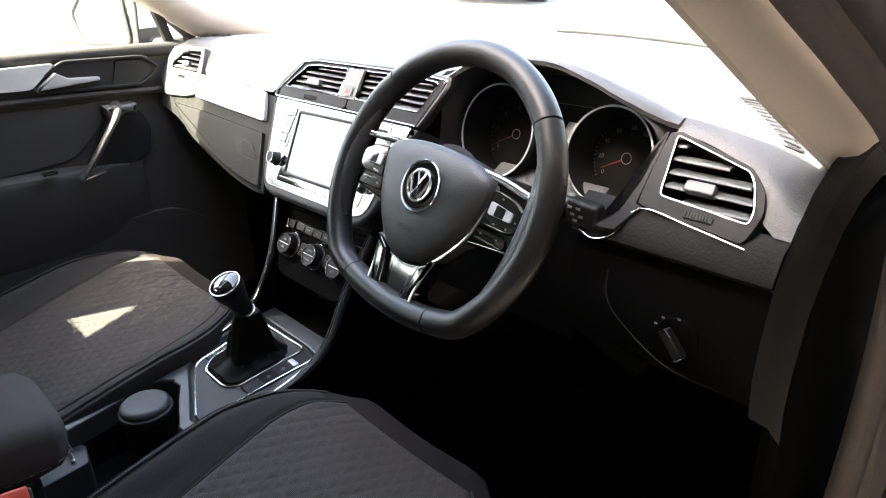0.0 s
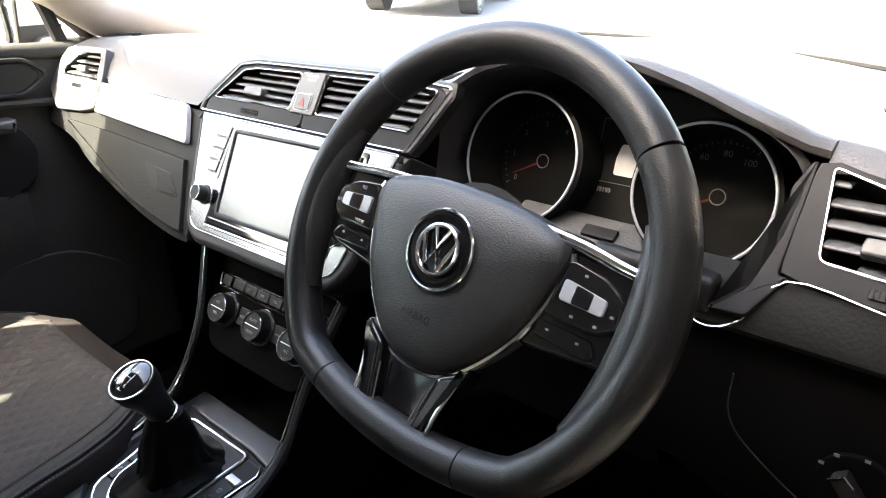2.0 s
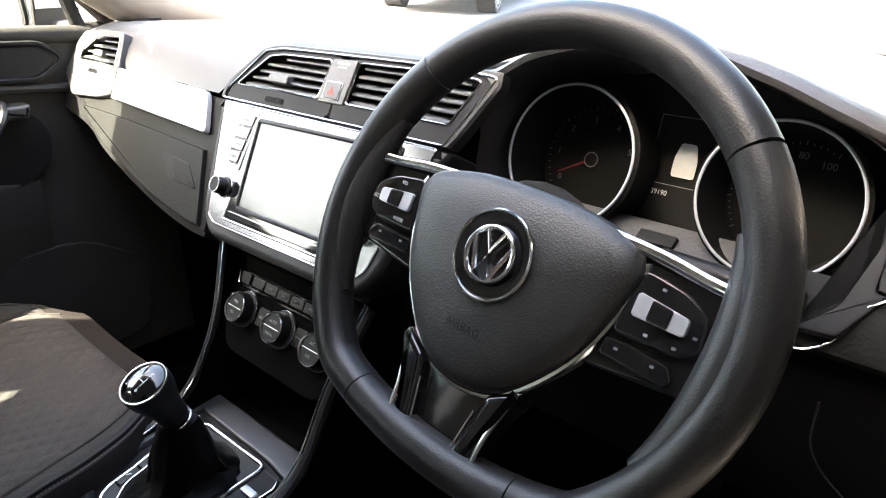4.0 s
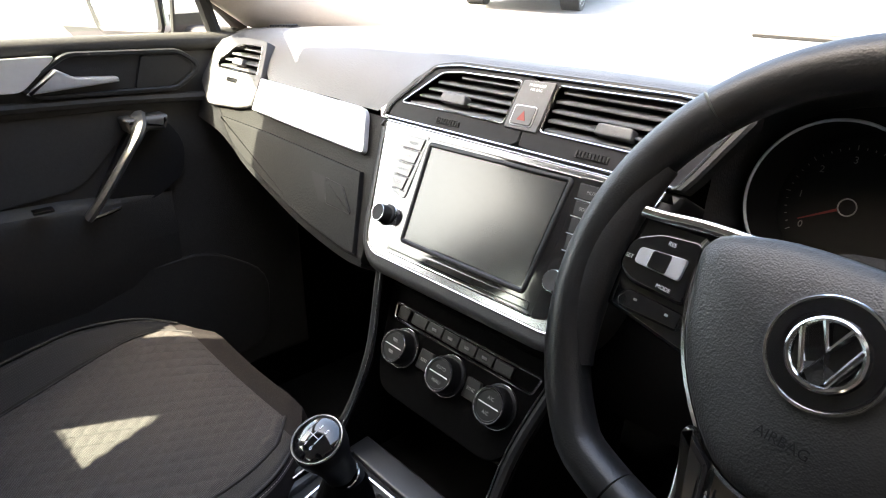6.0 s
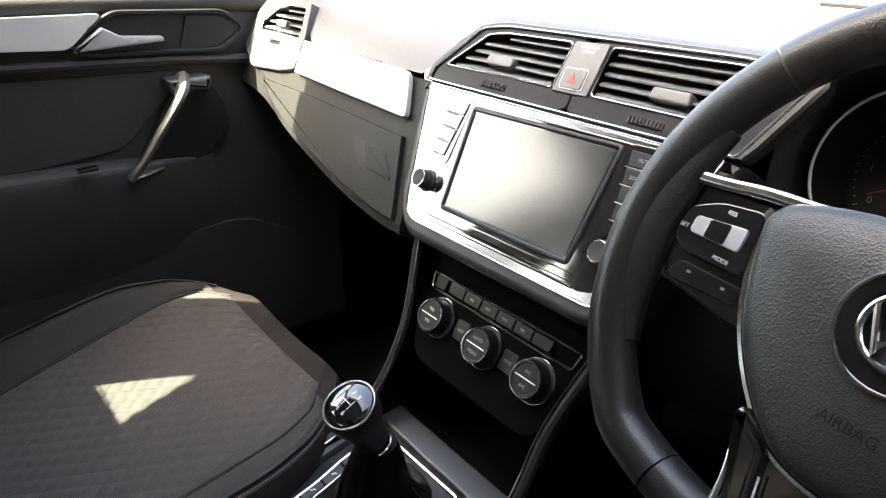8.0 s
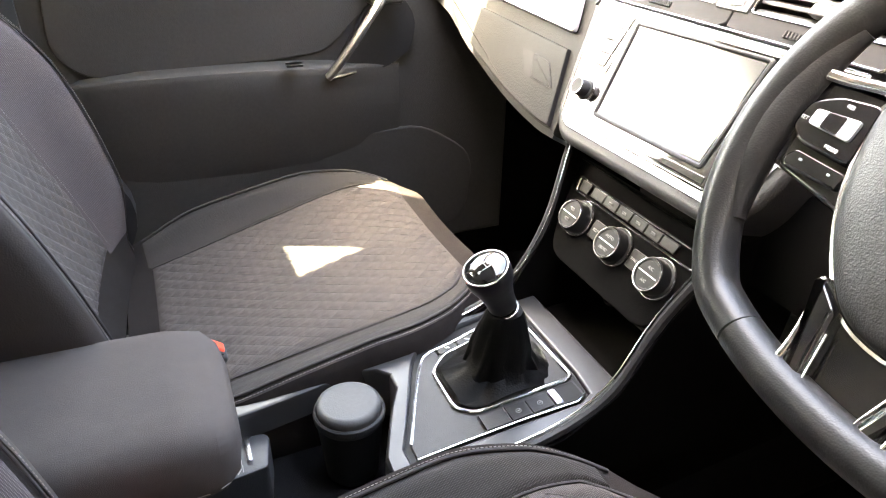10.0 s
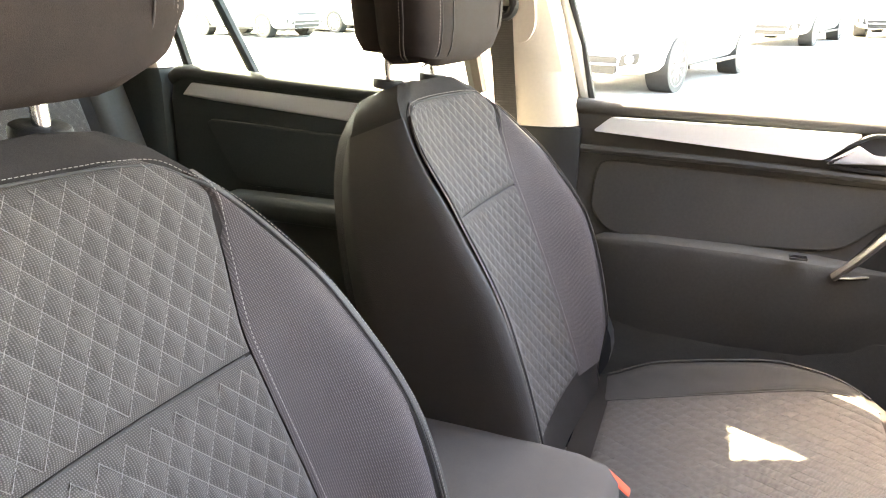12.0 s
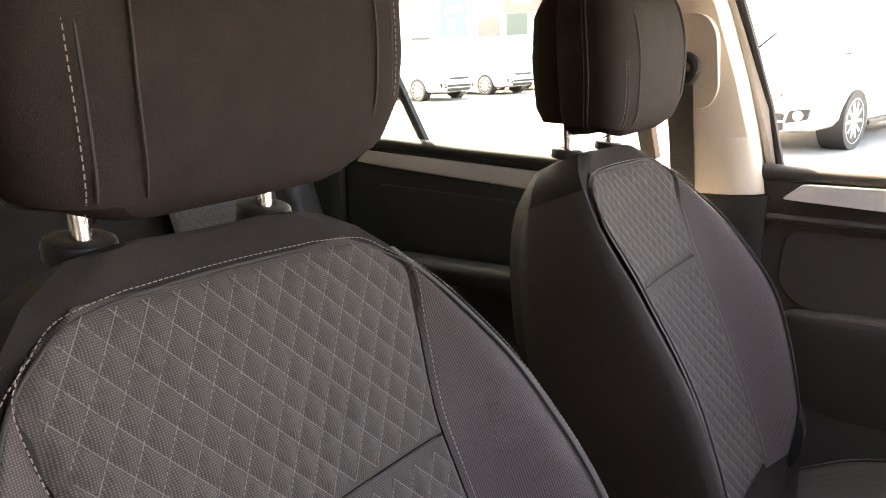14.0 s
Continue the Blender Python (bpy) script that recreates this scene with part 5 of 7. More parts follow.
part("lettering", text_bm("AIRBAG", 0.0085, lambda a, b, h: SW(a, -0.052 + b, 0.0052)), M_DIAL, sw)
for sg in (-1, 1):
    part("horn_mark", tube([SW(sg * 0.066 - 0.003, 0.021, 0.0), SW(sg * 0.066 + 0.003, 0.023, 0.0), SW(sg * 0.066, 0.026, 0.0)], 0.0006, n=4), M_DIAL, sw)

# side spokes with key pads
for sg in (-1, 1):
    o = rounded([(sg * 0.060, 0.040), (sg * 0.125, 0.036), (sg * 0.162, 0.042), (sg * 0.162, -0.030), (sg * 0.125, -0.034), (sg * 0.075, -0.040)], 0.006)
    sp = part("spoke", prism(o, SW, -0.034, -0.016, 0.004), M_PIANO, sw)
    pad = rounded([(sg * 0.094, 0.030), (sg * 0.122, 0.026), (sg * 0.141, 0.016), (sg * 0.143, -0.004), (sg * 0.130, -0.012), (sg * 0.088, -0.012)], 0.006)
    kp_ = part("key_pad", prism(pad, SW, -0.020, -0.0105, 0.003), M_PIANO, sw)
    part("key_rocker", prism(rounded([(sg * 0.097, 0.0165), (sg * 0.131, 0.0125), (sg * 0.131, 0.0015), (sg * 0.097, 0.0015)], 0.003), SW, -0.012, -0.0080, 0.001), M_ROCK, kp_, "silver rocker key")
    part("key_centre", prism(rounded([(sg * 0.107, 0.0150), (sg * 0.121, 0.0135), (sg * 0.121, 0.0020), (sg * 0.107, 0.0020)], 0.002), SW, -0.010, -0.0070, 0.001), M_PIANO, kp_)
    low_pad = rounded([(sg * 0.086, -0.016), (sg * 0.128, -0.016), (sg * 0.134, -0.024), (sg * 0.130, -0.030), (sg * 0.086, -0.028)], 0.003)
    part("key_pad", prism(low_pad, SW, -0.022, -0.0125, 0.002), M_PIANO, sw)
    if sg < 0:
        for wd, u, v in (("RES", -0.112, 0.0215), ("SET", -0.1365, 0.004), ("MODE", -0.105, -0.0065)):
            part("lettering", text_bm(wd, 0.0038, lambda a, b, h, u=u, v=v: SW(u + a, v + b, -0.0103)), M_WHITE, kp_)
    else:
        for u, v in ((0.110, 0.0225), (0.1365, 0.004), (0.110, -0.006), (0.128, -0.006)):
            part("symbol", prism([(u - 0.0013, v - 0.0009), (u - 0.0013, v + 0.0009), (u + 0.0013, v + 0.0009), (u + 0.0013, v - 0.0009)], SW, -0.0108, -0.0102), M_GREYP, kp_)
    for u, v in ((0.096, -0.021), (0.120, -0.021)):
        part("symbol", prism([(sg * u - 0.0013, v - 0.0008), (sg * u - 0.0013, v + 0.0008), (sg * u + 0.0013, v + 0.0008), (sg * u + 0.0013, v - 0.0008)], SW, -0.0128, -0.0122), M_GREYP, sp)
    part("spoke_trim", tube(spline([SW(sg * 0.062, 0.042, -0.013), SW(sg * 0.10, 0.040, -0.0125), SW(sg * 0.130, 0.036, -0.012), SW(sg * 0.156, 0.034, -0.008)], 5), 0.0040, n=8, flat=0.45, up=WN), M_CHROME, sw, "chrome spoke trim")
    part("spoke_trim", tube(spline([SW(sg * 0.147, 0.022, -0.010), SW(sg * 0.1495, 0.0, -0.010), SW(sg * 0.146, -0.03, -0.010)], 5), 0.0028, n=8, flat=0.5, up=WN), M_CHROME, sw, "chrome spoke trim")

# leather swells where the side spokes run into the rim
for sg in (-1, 1):
    arc = [SW(sg * 0.1590 * math.cos(radians(a)), 0.1590 * math.sin(radians(a)), -0.0142) for a in range(-30, 27, 4)]
    part("grip_swell", tube(arc, 0.02, n=14, flat=0.82, up=WN, radii=[0.0105 + 0.0072 * math.sin(math.pi * k / (len(arc) - 1)) for k in range(len(arc))]), M_LEATHER, sw)
# lower spoke: a glossy plate between two bright-edged legs
part("lower_spoke", prism(rounded([(-0.046, -0.076), (0.046, -0.076), (0.036, -0.115), (0.035, -0.150), (-0.035, -0.150), (-0.036, -0.115)], 0.004), SW, -0.034, -0.014, 0.003), M_PIANO, sw, "glossy black plate")
for sg in (-1, 1):
    part("lower_spoke_leg", prism(rounded([(sg * 0.053, -0.072), (sg * 0.030, -0.086), (sg * 0.0195, -0.134), (sg * 0.022, -0.150), (sg * 0.040, -0.148), (sg * 0.0385, -0.118)], 0.003), SW, -0.030, -0.0055, 0.005, 3), M_PIANO, sw)
    part("spoke_trim", tube(spline([SW(sg * 0.0470, -0.086, -0.008), SW(sg * 0.0405, -0.116, -0.006), SW(sg * 0.0400, -0.146, -0.005)], 4), 0.0021, n=8, flat=0.6, up=WN), M_CHROME, sw, "chrome spoke trim")
part("chrome_line", tube([SW(-0.0255, -0.100, -0.0072), SW(-0.0185, -0.136, -0.0072), SW(0.0185, -0.136, -0.0072), SW(0.0255, -0.100, -0.0072)], 0.0008, n=6), M_CHROME, sw)
part("hub_back", disc(SW(0, -0.01, -0.06), WN, [(0.05, -0.03), (0.06, 0.0), (0.07, 0.03), (0.0, 0.03)], 28), M_HARD, sw)

# ---- centre console ----
con = thing("centre_console", "dark plastic centre console with grey gear surround", "console")
TZ = lambda y: 0.688 + 0.1 * (y + 0.0)     # height of its top


def CT(x, y, h=0.0):
    return Vector((x, y, TZ(y) + h))


# front body near-black: the footwell shade beside it is in the colour
rings = []
for y, w, zt in ((0.30, 0.11, 0.66), (0.10, 0.115, 0.685), (0.0, 0.118, 0.684), (-0.12, 0.120, 0.672), (-0.16, 0.120, 0.662)):
    rings.append([Vector((x, y, z)) for x, z in ((-w, 0.38), (-w, zt - 0.03), (-w + 0.004, zt - 0.012), (-w + 0.016, zt - 0.004), (w - 0.016, zt - 0.004), (w - 0.004, zt - 0.012), (w, zt - 0.03), (w, 0.38))])
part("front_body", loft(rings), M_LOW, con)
# open bin behind: two side rails, a floor and a rear wall
for sg in (-1, 1):
    part("side_rail", loft([[Vector((sg * x, y, z)) for x, z in ((0.122, 0.38), (0.122, zt - 0.02), (0.117, zt), (0.108, zt + 0.002), (0.100, zt - 0.004), (0.098, zt - 0.02), (0.098, 0.38))]
                            for y, zt in ((-0.155, 0.672), (-0.25, 0.662), (-0.40, 0.652), (-0.62, 0.650), (-0.85, 0.65))]), M_HARD, con)
part("bin_floor", rbox(0, -0.40, 0.555, 0.20, 0.50, 0.02, 0.004), M_FLOOR, con)
part("bin_wall", rbox(0, -0.162, 0.615, 0.198, 0.012, 0.10, 0.004), M_HARD, con)
part("rear_body", rbox(0, -0.72, 0.60, 0.20, 0.40, 0.20, 0.02, 3), M_HARD, con)
# wings that climb from the console to the dashboard beside the climate panel; near-black for shade
for sg in (-1, 1):
    wing = [(-0.158, 0.664), (-0.06, 0.684), (0.00, 0.722), (0.046, 0.80), (0.092, 0.905), (0.20, 0.905), (0.20, 0.60), (-0.158, 0.60)]
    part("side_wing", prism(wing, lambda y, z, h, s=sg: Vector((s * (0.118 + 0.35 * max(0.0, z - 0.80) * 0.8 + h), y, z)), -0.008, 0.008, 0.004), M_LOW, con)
    edge = [(-0.15, 0.672), (-0.06, 0.690), (0.00, 0.726), (0.046, 0.803), (0.088, 0.895)]
    part("wing_edge", tube(spline([Vector((sg * (0.118 + 0.28 * max(0.0, z - 0.80)), y, z)) for y, z in edge], 5), 0.006, n=8), M_HARD, con)
    part("wing_line", tube(spline([Vector((sg * (0.112 + 0.28 * max(0.0, z - 0.80)), y - 0.004, z + 0.004)) for y, z in edge], 5), 0.0011, n=6), M_CHROME, con, "thin chrome line")
# padded grey rail round a black groove, inner plate with chrome edge, boot ring
RAIL = (((0.070, -0.240), (0.066, -0.2165)), ((0.0054, -0.2124), (0.0013, -0.1879)), ((-0.028, -0.1950), (-0.025, -0.1765)), ((-0.051, -0.1948), (-0.047, -0.1671)),
        ((-0.0675, -0.2090), (-0.060, -0.1610)), ((-0.079, -0.2380), (-0.0754, -0.1498)), ((-0.1135, -0.245), (-0.0881, -0.1222)), ((-0.113, -0.10), (-0.0975, -0.0873)),
        ((-0.113, -0.03), (-0.103, -0.04)), ((-0.113, 0.034), (-0.100, 0.002)), ((-0.05, 0.035), (-0.05, 0.0005)), ((0.05, 0.035), (0.045, 0.0005)),
        ((0.113, 0.034), (0.082, -0.004)), ((0.115, -0.03), (0.090, -0.02)), ((0.113, -0.12), (0.088, -0.12)), ((0.112, -0.240), (0.088, -0.2165)))
rings = []
for o_, i_ in RAIL + RAIL[:1]:
    o_, i_ = Vector(o_), Vector(i_)
    w_ = (i_ - o_).normalized()
    sec = ((o_, -0.06), (o_, 0.0005), (o_ + w_ * 0.0012, 0.0045), (o_ + w_ * 0.004, 0.0066), (i_ - w_ * 0.004, 0.0066), (i_ - w_ * 0.0012, 0.0045), (i_, 0.0005), (i_, -0.01))
    rings.append([CT(p.x, p.y, h) for p, h in sec])
part("top_frame", loft(rings, True, False), M_CONS, con, "satin grey console frame")
rings = []
for y, w_ in ((-0.236, 0.0350), (-0.255, 0.0400), (-0.29, 0.0445), (-0.34, 0.0490), (-0.42, 0.0530)):
    rings.append([CT(-0.1135 + dx * w_, y, h) for dx, h in ((0, -0.03), (0, 0.002), (0.06, 0.0050), (0.15, 0.0064), (0.9, 0.0064), (0.97, 0.0045), (1, 0.0), (1, -0.03))])
part("side_ledge", loft(rings), M_CONS, con, "satin grey ledge beside the cup holder")
part("frame_groove", prism([i_ for o_, i_ in RAIL], CT, -0.06, 0.0006, 0.0), M_DIAL, con)
plate_l = [(0.064, -0.2090), (0.0045, -0.1825), (-0.0508, -0.1560), (-0.0615, -0.1480), (-0.0676, -0.1370), (-0.0723, -0.1066), (-0.0813, -0.0717), (-0.0925, -0.008)]
plate_r = [(0.080, -0.008), (0.0868, -0.0204), (0.0838, -0.0879), (0.0835, -0.154), (0.0845, -0.209)]
part("top_plate", prism(plate_l + plate_r, CT, -0.004, 0.0045, 0.001), M_HARD, con)
part("plate_edge", tube([CT(a, b, 0.0045) for a, b in plate_l], 0.0021, n=6), M_CHROME, con, "chrome edge")
part("plate_edge", tube([CT(a, b, 0.0045) for a, b in plate_r[::-1]], 0.0010, n=6), M_CHROME, con, "chrome edge")
ring_o = rounded([(-0.073, -0.010), (0.0525, -0.007), (0.0525, -0.130), (0.036, -0.1475), (-0.030, -0.1475), (-0.0525, -0.124), (-0.060, -0.086)], 0.010)
part("boot_ring", tube([CT(a, b, 0.006) for a, b in ring_o], 0.0026, True, n=8), M_CHROME, con, "chrome boot ring")
part("boot_well", prism(ring_o, CT, 0.0, 0.0055, 0.0), M_RUBBER, con)
# row of keys beside the boot: blank tile, hold key, parking brake key with a bright end, open well
KX = (0.0600, 0.0815)
for y0, y1, m_ in ((-0.1290, -0.1010, M_HARD), (-0.0980, -0.0750, M_KEY), (-0.0730, -0.0470, M_KEY)):
    kb = part("console_key", prism(rounded([(KX[0], y0), (KX[0], y1), (KX[1], y1), (KX[1], y0)], 0.0015), CT, 0.003, 0.0062, 0.0008), m_, con)
    if m_ is M_KEY:
        ym = (y0 + y1) / 2
        part("symbol", tube([CT(0.0712 + 0.0030 * math.cos(a), ym + 0.0030 * math.sin(a), 0.0064) for a in [2 * math.pi * k / 12 for k in range(12)]], 0.0004, True, n=4), M_GREYP, kb)
        part("symbol", tube([CT(0.0712, ym - 0.0014, 0.0064), CT(0.0712, ym + 0.0014, 0.0064)], 0.0005, n=4), M_GREYP, kb)
for y0 in (-0.1305, -0.0995):
    part("key_edge", tube([CT(KX[0], y0, 0.0064), CT(KX[1] + 0.001, y0, 0.0064)], 0.0015, n=6), M_CHROME, con)
part("key_flap", rbox(0.0705, -0.0405, TZ(-0.0405) + 0.006, 0.022, 0.010, 0.005, 0.002), M_SILVER, con, "silver key end")
# flat black patch stands for the shade in the open well
part("key_well_shade", prism(rounded([(0.0570, -0.0340), (0.0570, -0.0110), (0.0800, -0.0110), (0.0845, -0.0200), (0.0840, -0.0340)], 0.002), CT, 0.003, 0.0050), M_DIAL, con)
# switch strip on the passenger's side of the boot
for y0, dx in ((-0.1296, 0.0), (-0.1010, -0.0040), (-0.0720, -0.0110)):
    part("key_edge", tube([CT(-0.0680 + dx, y0, 0.0052), CT(-0.0560 + dx, y0 + 0.0004, 0.0052)], 0.0012, n=6), M_CHROME, con)
    kb = part("console_key", prism(rounded([(-0.0685 + dx, y0 + 0.0022), (-0.0720 + dx, y0 + 0.0262), (-0.0610 + dx, y0 + 0.0262), (-0.0570 + dx, y0 + 0.0022)], 0.0012), CT, 0.003, 0.0060, 0.0006), M_HARD, con)
    part("symbol", tube([CT(-0.0670 + dx, y0 + 0.013, 0.0062), CT(-0.0645 + dx, y0 + 0.0145, 0.0062), CT(-0.0660 + dx, y0 + 0.016, 0.0062), CT(-0.0630 + dx, y0 + 0.0175, 0.0062)], 0.0005, n=4), M_WHITE, kb)
# storage shelf behind the lever, with sockets
part("shelf_back", rbox(0, 0.16, 0.74, 0.21, 0.02, 0.14, 0.01), M_RUBBER, con)
part("power_socket", disc((0.0, 0.075, 0.755), (0, -0.85, 0.3), [(0.014, -0.01), (0.014, 0.004), (0.011, 0.006), (0.010, 0.0), (0.0, 0.0)], 24), M_HARD, con)
part("socket_panel", rbox(0.062, 0.080, 0.752, 0.05, 0.01, 0.022, 0.003, m=Matrix.Rotation(radians(-20), 4, "X")), M_HARD, con)

# ---- gear lever ----
gear = thing("gear_lever", "six-speed gear lever with glossy cap and leather boot", "gear lever")
KC = Vector((0.015, -0.106, 0.838))
KT = Vector((0.10, -0.42, 0.90)).normalized()
part("knob", disc(KC, KT, [(0.014, -0.062), (0.0165, -0.058), (0.0170, -0.045), (0.0200, -0.030), (0.0250, -0.014), (0.0262, -0.004), (0.0250, 0.003), (0.0235, 0.004)], 32), M_KEY, gear)
part("cap", disc(KC, KT, [(0.0232, 0.002), (0.0225, 0.005), (0.018, 0.0085), (0.010, 0.0105), (0.0, 0.011)], 32), M_PIANO, gear, "glossy black cap")
ka = (Vector((1, 0, 0)) - KT * KT.x).normalized()
kb_ = KT.cross(ka)
part("chrome_ring", tube([KC + KT * 0.003 + (ka * math.cos(a) + kb_ * math.sin(a)) * 0.0246 for a in [2 * math.pi * k / 36 for k in range(36)]], 0.0012, True, n=6), M_CHROME, gear)
part("collar", disc(KC - KT * 0.066, KT, [(0.0165, -0.001), (0.0172, 0.0), (0.0172, 0.001), (0.0160, 0.002)], 24), M_CHROME, gear, "chrome collar")
KF = lambda a, b, h=0.0: KC + ka * a + kb_ * b + KT * (0.0115 - 0.012 * (a * a + b * b) / 0.0004 * 0.35 + h)
for (s, a, b) in (("1", -0.009, 0.0095), ("3", 0.0, 0.0095), ("5", 0.008, 0.0095), ("2", -0.009, -0.0095), ("4", 0.0, -0.0095), ("6", 0.008, -0.0095)):
    part("numeral", text_bm(s, 0.0065, lambda u, v, h, a=a, b=b: KF(u + a, v + b, 0.0006)), M_WHITE, gear)
gb = bmesh.new()
for a in (-0.009, 0.0, 0.008):
    tube([KF(a, 0.0055, 0.0003), KF(a, -0.0055, 0.0003)], 0.0004, n=4, bm=gb)
tube([KF(-0.009, 0, 0.0003), KF(0.008, 0, 0.0003)], 0.0004, n=4, bm=gb)
part("gate_mark", gb, M_WHITE, gear)
# boot: folded cone
rings = []
ring_w = []
for p, q in zip(ring_o, ring_o[1:] + ring_o[:1]):
    p, q = Vector(p), Vector(q)
    m_ = max(1, int((q - p).length / 0.007))
    ring_w += [p.lerp(q, k / m_) for k in range(m_)]
nb_ = len(ring_w)
base_c, top_c = Vector((-0.006, -0.074)), Vector((KC.x - KT.x * 0.07, KC.y - KT.y * 0.07))
for t, k, wob in ((0.0, 0.97, 0.0), (0.03, 0.93, 0.02), (0.06, 0.80, 0.06), (0.14, 0.58, 0.09), (0.30, 0.47, 0.06), (0.5, 0.41, 0.05), (0.75, 0.34, 0.03), (0.92, 0.30, 0.01), (1.0, 0.27, 0.0)):
    c = base_c.lerp(top_c, min(1, t * 1.05))
    zz = TZ(-0.06) + 0.004 + t * (KC.z - 0.066 - TZ(-0.06))
    ring = []
    for i, p in enumerate(ring_w):
        a = 2 * math.pi * i / nb_
        r = p - Vector((-0.006, -0.074))
        rr = r * k
        if t > 0.1:
            tgt = Vector((math.cos(math.atan2(r.y, r.x)), math.sin(math.atan2(r.y, r.x)))) * (0.0195 + 0.026 * (1 - t) ** 0.8 + 0.02 * max(0.0, 0.3 - t))
            rr = rr.lerp(tgt, min(1, t * 1.6))
        q = c + rr * (1 + wob * math.sin(5 * a + t * 7) + 0.5 * wob * math.sin(11 * a))
        ring.append(Vector((q.x, q.y, zz - (0.004 * math.sin(4 * a + 1) if 0 < t < 0.2 else 0))))
    rings.append(ring)
part("boot", loft(rings), M_GREYBOOT, gear, "folded black leatherette boot")

# ---- lidded cup in the holder ----
# lid colour raised to stand for the sheen on its top
M_LIDTOP = mat("sheen_lightened_lid", (0.050, 0.050, 0.050), 0.5, spec=0.3, bump=0.1, bscale=700, kind="grain")
cup = thing("ashtray_cup", "round black lidded ashtray standing in the cup holder", "ashtray")
AC = Vector((-0.021, -0.253, 0.572))
part("cup_body", disc(AC, (0, 0, 1), [(0.028, 0.0), (0.031, 0.004), (0.0360, 0.06), (0.0385, 0.086)], 36), M_KEY, cup)
part("cup_collar", disc(AC, (0, 0, 1), [(0.0385, 0.082), (0.0405, 0.085), (0.0412, 0.090), (0.0405, 0.0940), (0.0385, 0.0955), (0.0360, 0.0945)], 40), M_RIMPAD, cup)
part("cup_lid", disc(AC, (0, 0, 1), [(0.0372, 0.0935), (0.0376, 0.0985), (0.0366, 0.1025), (0.0335, 0.1052), (0.0300, 0.1062), (0.015, 0.1066), (0.0, 0.1067)], 40), M_LIDTOP, cup, "smooth lid, lightened for its sheen")
part("cup_clip", tube([AC + Vector((-0.034, -0.020, 0.07)), AC + Vector((-0.034, -0.019, 0.055)), AC + Vector((-0.032, -0.018, 0.04))], 0.0012, n=6), M_CHROME, cup)
# keyed insert in the bin
ins = thing("bin_insert", "grey plastic divider with a bright metal clip", "divider")
part("divider_body", prism(rounded([(-0.059, -0.42), (-0.059, -0.348), (-0.052, -0.341), (-0.005, -0.350), (0.005, -0.42)], 0.006), lambda a, b, h: Vector((a, b, 0.60 + h)), -0.024, 0.030, 0.004), M_RIMPAD, ins)
part("metal_clip", tube([(-0.056, -0.366, 0.631), (-0.040, -0.367, 0.6325), (-0.017, -0.368, 0.631)], 0.0035, n=8), M_CHROME, ins, "bright metal clip")

# ---- arm rest ----
arm = thing("arm_rest", "padded dark fabric centre arm rest with sewn seam", "arm rest")
rings = []
for y, w, zt, zb in ((-0.374, 0.05, 0.748, 0.722), (-0.380, 0.078, 0.766, 0.706), (-0.395, 0.093, 0.778, 0.698), (-0.43, 0.098, 0.785, 0.695), (-0.55, 0.100, 0.789, 0.695), (-0.70, 0.100, 0.788, 0.695), (-0.76, 0.094, 0.782, 0.70), (-0.78, 0.07, 0.765, 0.71)):
    ring = []
    for k in range(28):
        a = 2 * math.pi * k / 28
        ca, sa = math.cos(a), math.sin(a)
        e = 0.38
        ring.append(Vector((w * math.copysign(abs(ca) ** e, ca), y, (zt + zb) / 2 + (zt - zb) / 2 * math.copysign(abs(sa) ** 0.55, sa))))
    rings.append(ring)
part("pad", loft(rings), M_ARMF, arm)
sb = bmesh.new()
sm = [(0.0985, y, 0.720) for y in [-0.72 + 0.30 * k / 44 for k in range(45)]] + [(0.0985 - 0.012 * (1 - math.cos(a)) - 0.012 * math.sin(a) ** 3, -0.42 + 0.042 * math.sin(a), 0.720) for a in [math.pi / 2 * k / 6 for k in range(1, 7)]] + [(0.085 - 0.17 * k / 22, -0.3785, 0.722) for k in range(23)]
for p, q in list(zip(sm, sm[1:]))[::2]:
    tube([Vector(p), Vector(q)], 0.0005, n=4, bm=sb)
part("stitching", sb, M_STITCH, arm)
part("hinge_box", rbox(0, -0.60, 0.66, 0.17, 0.36, 0.09, 0.02, 3), M_HARD, arm)


# ---- seats ----
def BK(u, s, h=0.0):
    """A place on a seat's backrest: across, up along it, and out of its front."""
    return Vector((u, -0.535 - 0.375 * s + 0.927 * h, 0.60 + 0.927 * s + 0.375 * h))


def back_w(s):
    return lerp_table([(0.0, 0.222), (0.10, 0.246), (0.28, 0.257), (0.42, 0.242), (0.53, 0.210), (0.60, 0.170), (0.645, 0.128), (0.67, 0.086)], s)


BOLSTER = [1.0]


def back_bol(s):
    return BOLSTER[0] * lerp_table([(0.0, 0.012), (0.12, 0.048), (0.30, 0.060), (0.45, 0.040), (0.56, 0.012), (0.64, -0.003), (0.67, -0.008)], s)


def back_in(s):
    """Half width of the quilted insert."""
    return lerp_table([(0.03, 0.152), (0.30, 0.138), (0.43, 0.134), (0.53, 0.156), (0.565, 0.160), (0.592, 0.142), (0.612, 0.112)], s)


